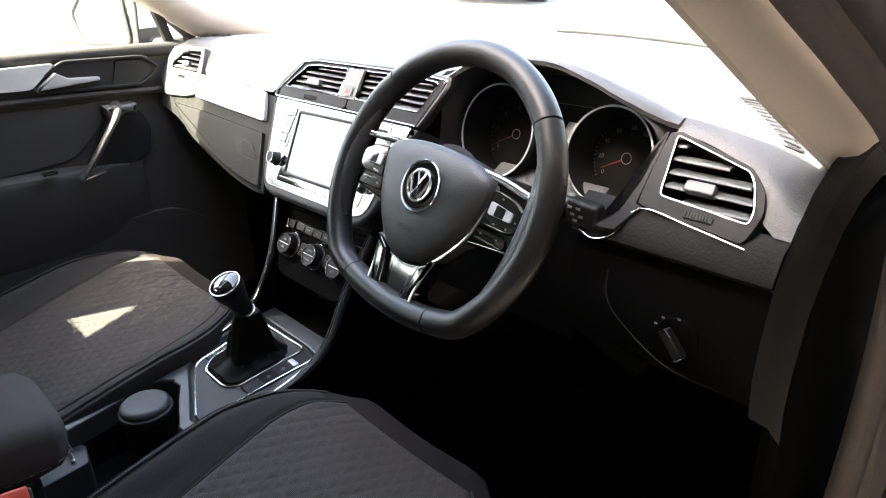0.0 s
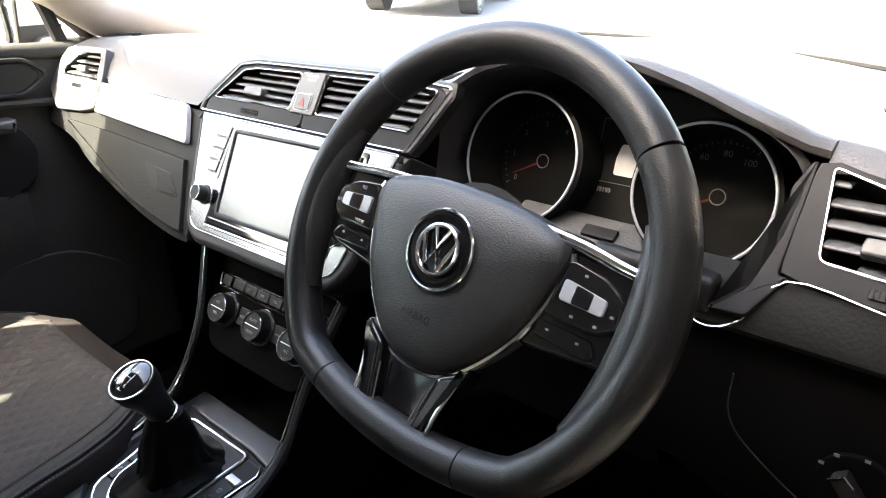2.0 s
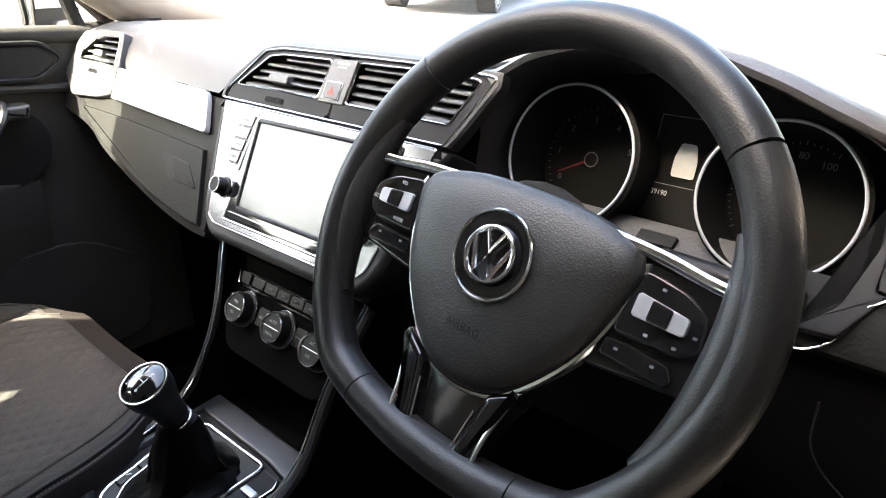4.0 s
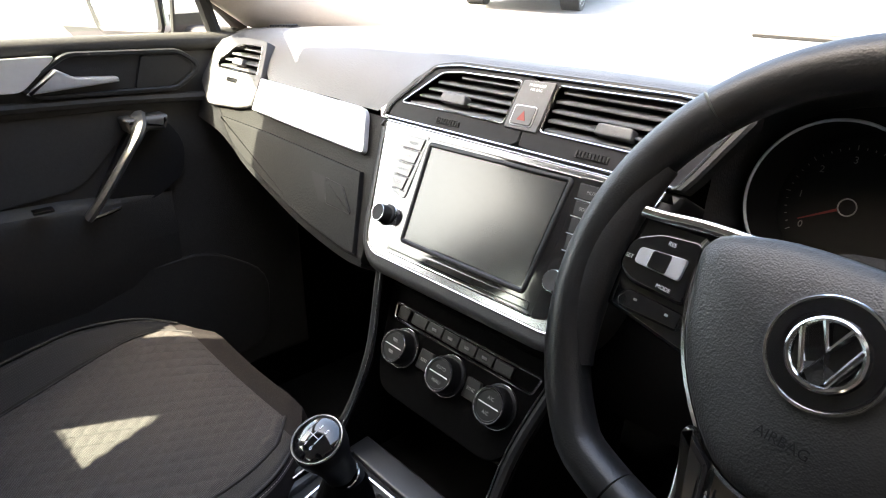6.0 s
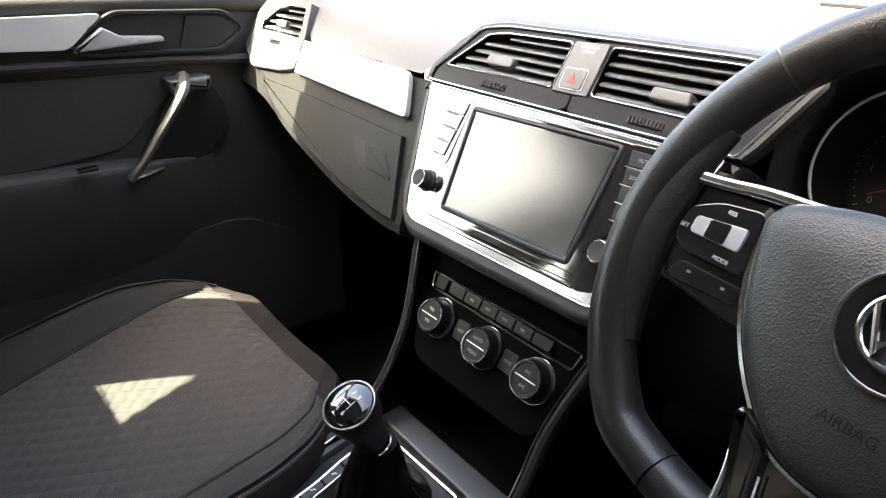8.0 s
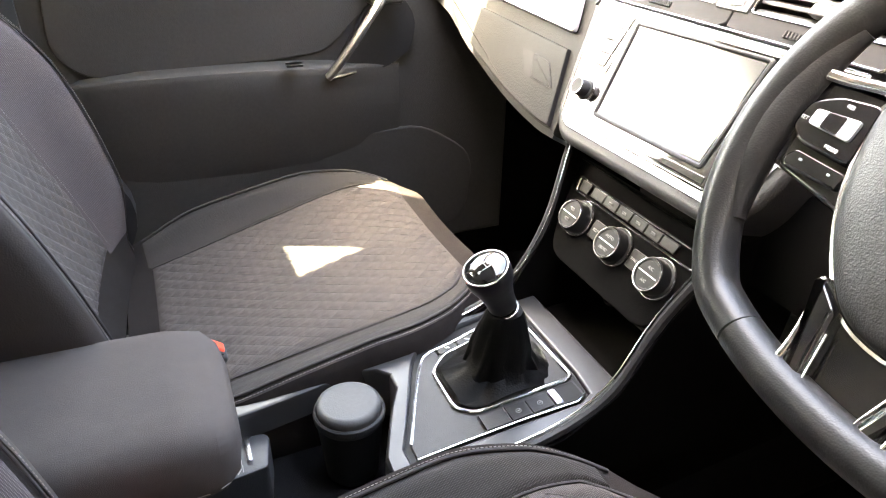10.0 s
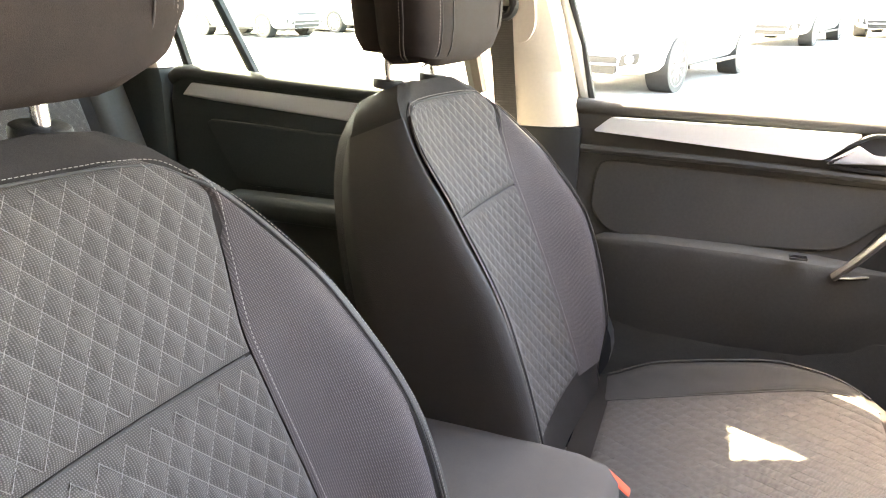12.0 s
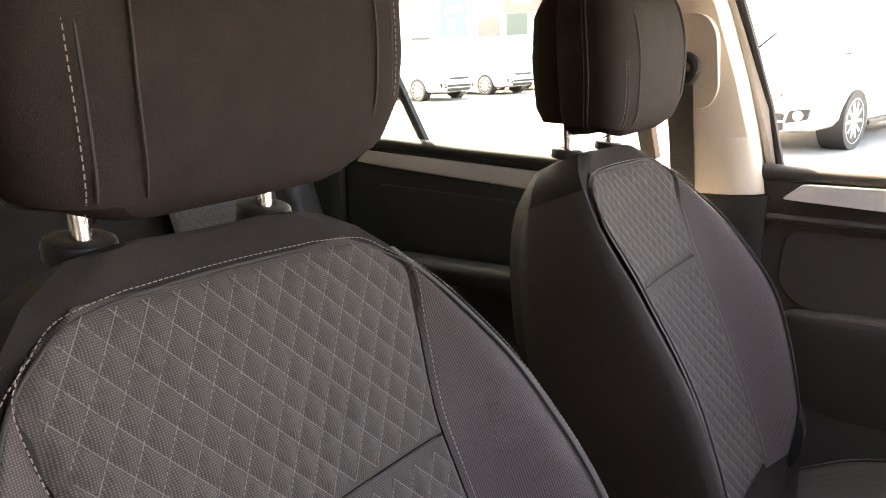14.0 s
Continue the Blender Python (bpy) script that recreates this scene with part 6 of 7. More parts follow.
def back_front(u, s):
    """Height of the front surface at (u, s)."""
    w, b = back_w(s), back_bol(s)
    ui = min(back_in(max(0.03, min(s, 0.55))), w * 0.72)
    a = abs(u)
    base = 0.030 - 0.012 * math.cos(min(1.0, a / ui) * math.pi / 2) + 0.012 * math.sin(math.pi * min(1, max(0, s / 0.6)))
    if s > 0.56:
        base -= (s - 0.56) ** 2 * 1.2
    t = max(0.0, min(1.0, (a - ui) / (w * 0.92 - ui)))
    return base + b * t * t * (3 - 2 * t)


def CU(u, r, h=0.0):
    """A place on a seat cushion: across, forward from its rear, and up."""
    return Vector((u, -0.50 + 0.972 * r - 0.2 * h, 0.594 + 0.233 * r + 0.972 * h))


def cush_w(r):
    return lerp_table([(0.0, 0.235), (0.15, 0.258), (0.33, 0.257), (0.40, 0.240), (0.45, 0.205), (0.48, 0.168), (0.50, 0.125)], r)


def cush_top(u, r):
    w = cush_w(r)
    a = abs(u)
    ui = min(0.175, w * 0.75)
    t = max(0.0, min(1.0, (a - ui) / (w * 0.94 - ui)))
    bol = lerp_table([(0.0, 0.02), (0.12, 0.034), (0.30, 0.030), (0.42, 0.010), (0.50, -0.004)], r)
    front = -1.6 * max(0.0, r - 0.40) ** 2 - 30 * max(0.0, r - 0.46) ** 3
    return -0.008 * math.cos(min(1, a / ui) * math.pi / 2) + bol * t * t * (3 - 2 * t) + front + 0.004 * math.sin(math.pi * r / 0.5)


def quilt(a, b, p=0.0228, q=0.030):
    """Diamond quilting relief, 0 at the stitch lines to 1 in the middle."""
    k1, k2 = a / p + b / q, a / p - b / q
    f = lambda k: abs(math.sin(math.pi * k))
    return (min(f(k1), f(k2))) ** 0.6


def quilted(parent, name, place, top, half, s0, s1, nu, nv, label, lift=0.0030, amp=0.0042, thread=M_THREAD):
    bm = bmesh.new()
    rows, where = [], {}
    for j in range(nv + 1):
        s = s0 + (s1 - s0) * j / nv
        row = []
        for i in range(nu + 1):
            e = 2 * i / nu - 1
            u = e * half(s)
            edge = min(1.0, (1 - abs(e)) * 14, (j / nv) * nv / 5, (1 - j / nv) * nv / 5)
            h = top(u, s) + lift * min(1, edge + 0.05) + amp * quilt(u, s) * edge - (0.0012 if edge < 0.01 else 0)
            row.append(bm.verts.new(place(u, s, h)))
            where[row[-1]] = (u, s)
        rows.append(row)
    for a, b in zip(rows, rows[1:]):
        for i in range(nu):
            bm.faces.new((a[i], a[i + 1], b[i + 1], b[i]))
    lay_cloth(bm, where)
    ob = part(name, bm, M_QUILT, parent, label, 80)
    tb = bmesh.new()
    p, q = 0.0228, 0.030
    hw = max(half(s0), half(s1), half((s0 + s1) / 2), half(s0 + (s1 - s0) * 0.75))
    for sg in (-1, 1):
        k0, k1 = -int(hw / p + s1 / q) - 1, int(hw / p + s1 / q) + 2
        for k in range(k0, k1):
            run = []
            n = int((s1 - s0) / 0.004)
            for i in range(n + 1):
                s = s0 + 0.006 + (s1 - s0 - 0.012) * i / n
                u = (k - sg * s / q) * p
                if abs(u) < half(s) - 0.008:
                    run.append(place(u, s, top(u, s) + lift + 0.0013))
                else:
                    if len(run) > 1:
                        tube(run, 0.00042, n=4, bm=tb)
                    run = []
            if len(run) > 1:
                tube(run, 0.00042, n=4, bm=tb)
    part("quilting_thread", tb, thread, ob)
    return ob


def lay_cloth(bm, where):
    """Give a sheet of cloth its across-and-along coordinates, in metres."""
    uv = bm.loops.layers.uv.new("cloth")
    for f in bm.faces:
        for lp in f.loops:
            lp[uv].uv = where[lp.vert]


def stitches(parent, path, off, material=M_STITCH, r=0.00038, pitch=0.0044, fill=0.62):
    """Short threads of even length along a path."""
    bm = bmesh.new()
    gone, pts = [0.0], [Vector(p) + off for p in path]
    for p, q in zip(pts, pts[1:]):
        gone.append(gone[-1] + (q - p).length)

    def at(d):
        for k in range(len(gone) - 1):
            if d <= gone[k + 1]:
                return pts[k].lerp(pts[k + 1], (d - gone[k]) / max(1e-9, gone[k + 1] - gone[k]))
        return pts[-1]

    for k in range(int(gone[-1] / pitch)):
        tube([at(k * pitch), at((k + fill) * pitch)], r, n=4, bm=bm)
    return part("stitching", bm, material, parent, "light thread")


def front_seat(label):
    seat = thing("front_seat", label, "car seat", "front seats")
    # backrest body
    rings = []
    n = 26
    for j in range(31):
        s = -0.02 + 0.658 * j / 30
        sc = min(s * 1.03, 0.67)
        w = back_w(sc)
        th = lerp_table([(0.0, 0.15), (0.2, 0.135), (0.45, 0.115), (0.6, 0.095), (0.67, 0.065)], sc)
        ring = []
        for i in range(n + 1):
            u = w * (2 * i / n - 1) * 0.97
            ring.append(BK(u, s, back_front(u, sc) - (0.003 if 0.04 < s < 0.60 and abs(u) < 0.78 * w else 0.0)))
        top = back_front(w, sc)
        for u, h in ((w, top - 0.022), (w * 1.005, top - 0.05), (w * 0.99, -0.05), (w * 0.93, -th + 0.03), (w * 0.82, -th), (w * 0.4, -th - 0.012), (0, -th - 0.014),
                     (-w * 0.4, -th - 0.012), (-w * 0.82, -th), (-w * 0.93, -th + 0.03), (-w * 0.99, -0.05), (-w * 1.005, top - 0.05), (-w, top - 0.022)):
            ring.append(BK(u, s, h))
        rings.append(ring)
    last = rings[-1]
    c = sum((p for p in last), Vector()) / len(last)
    rings.append([p.lerp(c, 0.30) + BK(0, 0.005) - BK(0, 0) for p in last])
    part("backrest", loft(rings), M_FAB, seat)
    # smooth panels down the two sides of the backrest
    for sg in (-1, 1):
        rows = []
        for j in range(25):
            s = -0.01 + 0.60 * j / 24
            w, b = back_w(max(0.0, s * 1.03)), back_front(back_w(max(0.0, s * 1.03)), max(0.0, s * 1.03))
            th = lerp_table([(0.0, 0.15), (0.2, 0.135), (0.45, 0.115), (0.6, 0.095), (0.67, 0.065)], s * 1.03)
            rows.append([BK(sg * u, s, h) for u, h in ((w * 0.952, back_front(w * 0.952, max(0.0, s * 1.03)) + 0.0012), (w * 0.985, back_front(w * 0.985, max(0.0, s * 1.03)) + 0.0010), (w * 1.003 + 0.001, b - 0.014), (w * 1.004 + 0.0016, b - 0.034), (w * 1.005 + 0.0018, b - 0.05), (w * 0.99 + 0.0018, -0.05), (w * 0.96 + 0.0018, (-0.05 - th + 0.03) / 2), (w * 0.93 + 0.0004, -th + 0.03))])
        part("side_panel", loft(rows, False, False), M_FLANK, seat, "smooth dark side panel", 80)
    # lighter bolster panels between insert and piping
    pipe = lambda s: lerp_table([(0.05, 0.225), (0.28, 0.238), (0.42, 0.221), (0.53, 0.187), (0.575, 0.158), (0.612, 0.112)], s)
    for sg in (-1, 1):
        bm = bmesh.new()
        rows, where = [], {}
        for j in range(41):
            s = 0.04 + 0.55 * j / 40
            a, b = back_in(s) + 0.002, pipe(s)
            b = max(b, a + 0.001)
            row = []
            for i in range(9):
                u = a + (b - a) * i / 8
                e = min(1.0, i / 1.2, (8 - i) / 1.2)
                row.append(bm.verts.new(BK(sg * u, s, back_front(u, s) + 0.0045 * e - 0.001)))
                where[row[-1]] = (u, s)
            rows.append(row)
        for p, q in zip(rows, rows[1:]):
            for i in range(8):
                bm.faces.new((p[i], p[i + 1], q[i + 1], q[i]))
        lay_cloth(bm, where)
        part("bolster_panel", bm, M_BOL, seat, "grey woven side panel", 80)
    # piping: up one side, over the top edge, down the other
    run = [(pipe(s), s) for s in [0.05 + 0.55 * k / 40 for k in range(41)]]
    run += [(0.098 - 0.196 * k / 12, 0.606 + 0.004 * math.sin(math.pi * k / 12)) for k in range(1, 12)]
    run += [(-u, s) for u, s in run[40::-1]]
    pth = [BK(u, s, back_front(u, s) + 0.003) for u, s in run]
    fine = spline(pth, 3)
    part("piping", tube(fine, 0.0014, n=8), M_PIPE, seat)
    out = [BK(u * 1.035, s * 1.006 if s > 0.59 else s, back_front(u * 1.035, s) + 0.002) for u, s in run]
    part_fine = spline(out, 6)
    stitches(seat, part_fine, Vector((0, 0.001, 0.001)))
    for sg in (-1, 1):
        se = [BK(sg * (back_in(q) + 0.004), q, back_front(back_in(q) + 0.004, q) + 0.0048) for q in [0.06 + 0.53 * k / 60 for k in range(61)]]
        stitches(seat, se, Vector((0, 0, 0)), r=0.0004)
    # quilted inserts above and below the cross seam
    quilted(seat, "upper_insert", BK, back_front, back_in, 0.4295, 0.610, 110, 66, "diamond-quilted grey fabric")
    quilted(seat, "lower_insert", BK, back_front, back_in, 0.05, 0.4265, 110, 130, "diamond-quilted grey fabric")
    part("cross_seam", tube([BK(u, 0.428, back_front(u, 0.428) + 0.0005) for u in [-0.126 + 0.252 * k / 12 for k in range(13)]], 0.0012, n=6), M_PIPE, seat)
    # head restraint on two posts
    for sg in (-1, 1):
        part("post", tube([Vector((sg * 0.0755, -0.788, 1.17)), Vector((sg * 0.0755, -0.796, 1.30))], 0.0066, n=12), M_CHROME, seat, "chrome post")
        part("post_collar", disc((sg * 0.0755, -0.792, 1.1990), (0, 0.16, 1), [(0.0215, -0.010), (0.0225, -0.001), (0.0215, 0.0025), (0.0190, 0.0040), (0.0110, 0.0040), (0.0095, 0.0030), (0.0, 0.0030)], 28), M_HARD, seat)
    UP = 0.002           # how far the restraint is drawn out on its posts

    def pad(rows, ex, ey):
        out = []
        for z, w, yf, yb in rows:
            ring = []
            for k in range(40):
                a = 2 * math.pi * k / 40
                ca, sa = math.cos(a), math.sin(a)
                ring.append(Vector((w * math.copysign(abs(ca) ** ex, ca), (yf + yb) / 2 + (yf - yb) / 2 * math.copysign(abs(sa) ** ey, sa), z + (-0.13 * w * ca + 0.020 * abs(ca) ** 2 * max(0.0, min(1.0, (1.30 - z) / 0.07)) if ex == 0.40 else 0.0))))
            out.append([q + Vector((0, 0, UP)) for q in ring])
        return loft(out)

    hr = part("headrest", pad(((1.222, 0.075, -0.728, -0.768), (1.224, 0.118, -0.708, -0.778), (1.236, 0.140, -0.694, -0.783), (1.262, 0.149, -0.686, -0.786), (1.30, 0.153, -0.684, -0.788), (1.345, 0.154, -0.686, -0.792),
                               (1.39, 0.148, -0.696, -0.796), (1.420, 0.134, -0.712, -0.798), (1.440, 0.106, -0.736, -0.796), (1.446, 0.07, -0.755, -0.788)), 0.40, 0.55), M_RESTR, seat)
    part("rear_shell", pad(((1.236, 0.08, -0.77, -0.815), (1.240, 0.115, -0.76, -0.825), (1.26, 0.128, -0.75, -0.832), (1.32, 0.132, -0.75, -0.838), (1.38, 0.129, -0.75, -0.838), (1.405, 0.115, -0.76, -0.83), (1.412, 0.08, -0.77, -0.82)), 0.42, 0.6), M_RESTR, hr)
    for sg in (-1, 1):
        sm = spline([(sg * 0.100, -0.728, 1.233), (sg * 0.112, -0.702, 1.247), (sg * 0.116, -0.6925, 1.262), (sg * 0.118, -0.6895, 1.30), (sg * 0.118, -0.692, 1.345), (sg * 0.114, -0.702, 1.39), (sg * 0.104, -0.718, 1.42)], 8)
        part("seam", tube([p + Vector((0, 0, UP - 0.13 * p.x)) for p in sm], 0.0012, n=6), M_PIPE, hr)
        sd = spline([(sg * 0.118, -0.745, 1.244), (sg * 0.1405, -0.738, 1.254), (sg * 0.150, -0.735, 1.272), (sg * 0.1545, -0.733, 1.30), (sg * 0.1555, -0.735, 1.345), (sg * 0.1495, -0.742, 1.39), (sg * 0.136, -0.75, 1.42)], 8)
        part("seam", tube([p + Vector((0, 0.005, UP - 0.13 * p.x)) for p in sd], 0.0012, n=6), M_PIPE, hr)
        stitches(hr, [p + Vector((0, 0, UP - 0.13 * p.x)) for p in sd], Vector((sg * 0.0006, 0, 0)))
        stitches(hr, [p + Vector((sg * 0.005, -0.0012, UP - 0.13 * p.x)) for p in sm], Vector((sg * 0.0005, 0.0008, 0)), r=0.0004, pitch=0.0046)
        inner = spline([(sg * 0.080, -0.712, 1.232), (sg * 0.088, -0.6945, 1.247), (sg * 0.092, -0.6862, 1.266), (sg * 0.094, -0.6838, 1.30), (sg * 0.093, -0.6858, 1.345), (sg * 0.090, -0.6962, 1.39), (sg * 0.084, -0.7125, 1.42)], 8)
        part("seam", tube([p + Vector((0, 0, UP - 0.13 * p.x)) for p in inner], 0.0010, n=6), M_PIPE, hr)
    # cushion body
    rings = []
    for j in range(29):
        r = -0.01 + 0.515 * j / 28
        rc = max(0, min(r, 0.50))
        w = cush_w(rc)
        ring = [CU(w * (2 * i / 26 - 1) * 0.975, r, cush_top(w * (2 * i / 26 - 1) * 0.975, rc)) for i in range(27)]
        e = cush_top(w, rc)
        dn = lerp_table([(0.0, 0.16), (0.40, 0.15), (0.50, 0.11)], rc)
        ring += [CU(w, r, e - 0.012), CU(w * 1.01, r, e - 0.04), CU(w * 1.0, r, e - 0.09), CU(w * 0.95, r, -dn), CU(0, r, -dn), CU(-w * 0.95, r, -dn), CU(-w * 1.0, r, e - 0.09), CU(-w * 1.01, r, e - 0.04), CU(-w, r, e - 0.012)]
        rings.append(ring)
    part("cushion", loft(rings), M_FAB, seat)
    cin = lambda r: min(lerp_table([(0.02, 0.165), (0.25, 0.176), (0.38, 0.184), (0.44, 0.170), (0.48, 0.13)], r), 0.90 * cush_w(r))
    quilted(seat, "cushion_insert", CU, cush_top, cin, 0.035, 0.475, 128, 150, "diamond-quilted grey fabric", 0.0028, 0.0034, thread=M_THREADC)
    for sg in (-1, 1):
        bm = bmesh.new()
        rows = []
        for j in range(33):
            r = 0.03 + 0.43 * j / 32
            a, b = cin(r) + 0.002, cush_w(r) * 0.93
            rows.append([bm.verts.new(CU(sg * (a + (b - a) * i / 7), r, cush_top(a + (b - a) * i / 7, r) + 0.004 * min(1, i, 7 - i) - 0.001)) for i in range(8)])
        for p, q in zip(rows, rows[1:]):
            for i in range(7):
                bm.faces.new((p[i], p[i + 1], q[i + 1], q[i]))
        lay_cloth(bm, {v: (v.co.x, v.co.y) for v in bm.verts})
        part("bolster_panel", bm, M_BOLD, seat, "dark woven side panel", 80)
        pp = [CU(sg * cush_w(r) * 0.935, r, cush_top(cush_w(r) * 0.935, r) + 0.002) for r in [0.03 + 0.44 * k / 30 for k in range(31)]]
        part("piping", tube(pp, 0.0020, n=8), M_PIPE, seat)
        stitches(seat, spline([p + Vector((sg * 0.006, 0, -0.003)) for p in pp], 6), Vector((0, 0, 0.001)))
        part("insert_seam", tube([CU(sg * cin(r), r, cush_top(cin(r), r) + 0.001) for r in [0.035 + 0.44 * k / 24 for k in range(25)]], 0.0018, n=6), M_PIPE, seat)
        # hinge cover and plinth
        part("hinge_cover", loft([[Vector((sg * (0.248 + dx), y, z)) for y, z in [(-0.60 + 0.105 * math.cos(a) * k + 0.02, 0.675 + 0.105 * math.sin(a) * k) for a in [math.pi * 2 * q / 24 for q in range(24)]]]
                                  for dx, k in ((-0.02, 1.0), (0.018, 1.0), (0.026, 0.92), (0.028, 0.6), (0.028, 0.1))]), M_HARD, seat)
    pl = bmesh.new()
    rbox(0, -0.27, 0.50, 0.44, 0.44, 0.10, 0.02, bm=pl)
    part("plinth", pl, M_HARD, seat)
    for sx in (-0.19, 0.19):
        part("floor_rail", rbox(sx, -0.28, 0.415, 0.04, 0.60, 0.075, 0.008), M_HARD, seat)
    return seat


s1 = front_seat("driver's seat in dark cloth with quilted grey centre and stitched piping")
s1.matrix_world = pose(0.357, -0.008, -0.004)
BOLSTER[0] = 1.22
s2 = front_seat("passenger seat in dark cloth with quilted grey centre and stitched piping")
s2.matrix_world = pose(-0.360, 0.012, 0) @ Matrix.Diagonal((1.11, 1, 1, 1))


# ---- rear bench ----
def rear_bench():
    b = thing("rear_bench", "dark cloth rear bench with quilted centre panels", "rear seat")
    part("cushion", rbox(0, -1.38, 0.63, 1.26, 0.50, 0.16, 0.05, 4), M_FAB, b)
    bk = bmesh.new()
    rbox(0, -1.72, 0.92, 1.28, 0.14, 0.62, 0.05, 4, m=Matrix.Rotation(radians(20), 4, "X"), bm=bk)
    part("backrest", bk, M_FAB, b)
    f = lambda cx: (lambda u, s, h=0.0: Vector((cx + u, -1.545 - 0.342 * s + 0.94 * h, 0.72 + 0.94 * s + 0.342 * h)))
    for cx in (-0.36, 0.36):
        quilted(b, "quilted_panel", f(cx), lambda u, s: 0.012, lambda s: 0.15, 0.02, 0.46, 40, 60, "diamond-quilted grey fabric")
    part("side_bolster", rbox(-0.63, -1.70, 0.90, 0.12, 0.16, 0.60, 0.04, 3, m=Matrix.Rotation(radians(20), 4, "X")), M_DOOR, b)
    for cx in (-0.36, 0.36):
        part("headrest", rbox(cx, -1.84, 1.235, 0.25, 0.09, 0.11, 0.03, 4), M_FAB, b)
    return b


rear_bench()


# ---- belts ----
def buckle(m):
    k = thing("belt_buckle", "black seat belt buckle with a red release button", "belt buckle", "belt buckles")
    part("stem", rbox(0, 0, -0.070, 0.026, 0.014, 0.08, 0.003), M_RUBBER, k)
    part("housing", rbox(0, 0, -0.005, 0.056, 0.026, 0.060, 0.005, 3), M_RUBBER, k)
    part("release_button", rbox(0, 0.006, 0.021, 0.046, 0.018, 0.014, 0.004, 3), M_RED, k, "bright red button")
    part("tongue_slot", rbox(0, -0.007, 0.0252, 0.040, 0.004, 0.001, 0), M_DIAL, k)
    k.matrix_world = m
    return k


# each leans forward in the gap beside the arm rest
buckle(Matrix.Translation((-0.152, -0.404, 0.680)) @ Matrix.Rotation(radians(90), 4, "Z") @ Matrix.Rotation(radians(-37), 4, "Y").inverted())
buckle(Matrix.Translation((0.125, -0.470, 0.712)) @ Matrix.Rotation(radians(95), 4, "Z") @ Matrix.Rotation(radians(12), 4, "Y") @ Matrix.Rotation(radians(50), 4, "X"))

belt = thing("seat_belt", "grey-brown seat belt hanging from its guide on the post", "seat belt")
M_BELT = mat("belt_webbing", (0.055, 0.047, 0.042), 0.85, bump=0.6, bscale=300, kind="weave")
bl = spline([(-0.604, -0.715, 1.315), (-0.636, -0.716, 1.22), (-0.662, -0.712, 1.10), (-0.676, -0.700, 0.9), (-0.672, -0.69, 0.5)], 6)
bbm = bmesh.new()
loft([[p + Vector((dx, dy, 0)) for dx, dy in ((0.0, -0.022), (0.0025, -0.022), (0.0025, 0.022), (0.0, 0.022))] for p in bl], True, True, bbm)
part("webbing", bbm, M_BELT, belt)
part("guide_loop", tube([Vector((-0.598, -0.705 + 0.017 * math.cos(a), 1.318 + 0.021 * math.sin(a))) for a in [2 * math.pi * k / 24 for k in range(24)]], 0.009, True, n=8), M_RUBBER, belt, "black belt guide")
part("height_slider", prism(rounded([(-0.735, 1.25), (-0.735, 1.41), (-0.675, 1.41), (-0.655, 1.38), (-0.652, 1.28), (-0.67, 1.25)], 0.02), lambda y, z, h: Vector((-0.622 + (z - 1.30) * 0.30 + h, y, z)), -0.02, 0.006, 0.003), M_BEIGE, belt, "beige adjuster plate")


# ---- outside: sloping car park, parked cars, showroom ----
def GZ(x, y=0.0):
    return 0.13 - 0.053 * x


gs = sheet(lambda u, v: Vector(((u - 0.5) * 600, (v - 0.5) * 600, GZ((u - 0.5) * 600))), 20, 20)
struct("ground", gs, M_ASPH, "sunlit pale asphalt of a gently sloping car park", "ground")
for k in range(5):
    ln = bmesh.new()
    ln.faces.new([ln.verts.new((x, y, GZ(x) + 0.006)) for x, y in ((-10.5 - k * 2.7, -14), (-10.4 - k * 2.7, -14), (-10.0 - k * 2.7, -9.2), (-10.1 - k * 2.7, -9.2))])
    struct("road", ln, M_WALL, "white painted parking bay line", "bay line")


def body_ring(x, zb, zt, w):
    """A body section at x: rounded box from zb to zt."""
    ring = []
    for k in range(20):
        a = 2 * math.pi * k / 20
        ca, sa = math.cos(a), math.sin(a)
        ring.append(Vector((x, w * math.copysign(abs(ca) ** 0.45, ca), (zb + zt) / 2 + (zt - zb) / 2 * math.copysign(abs(sa) ** 0.5, sa))))
    return ring


def nose(a, b, h):
    """A place on a car's nose: across, up, and proud of it."""
    a1 = abs(a)
    x = 2.284 - 0.375 * max(0.0, a1 - 0.60) - 0.5 * max(0.0, b - 0.62) - 1.4 * max(0.0, b - 0.74) - 0.35 * max(0.0, 0.36 - b) - 0.9 * max(0.0, a1 - 0.76)
    return Vector((x + h, a, b))


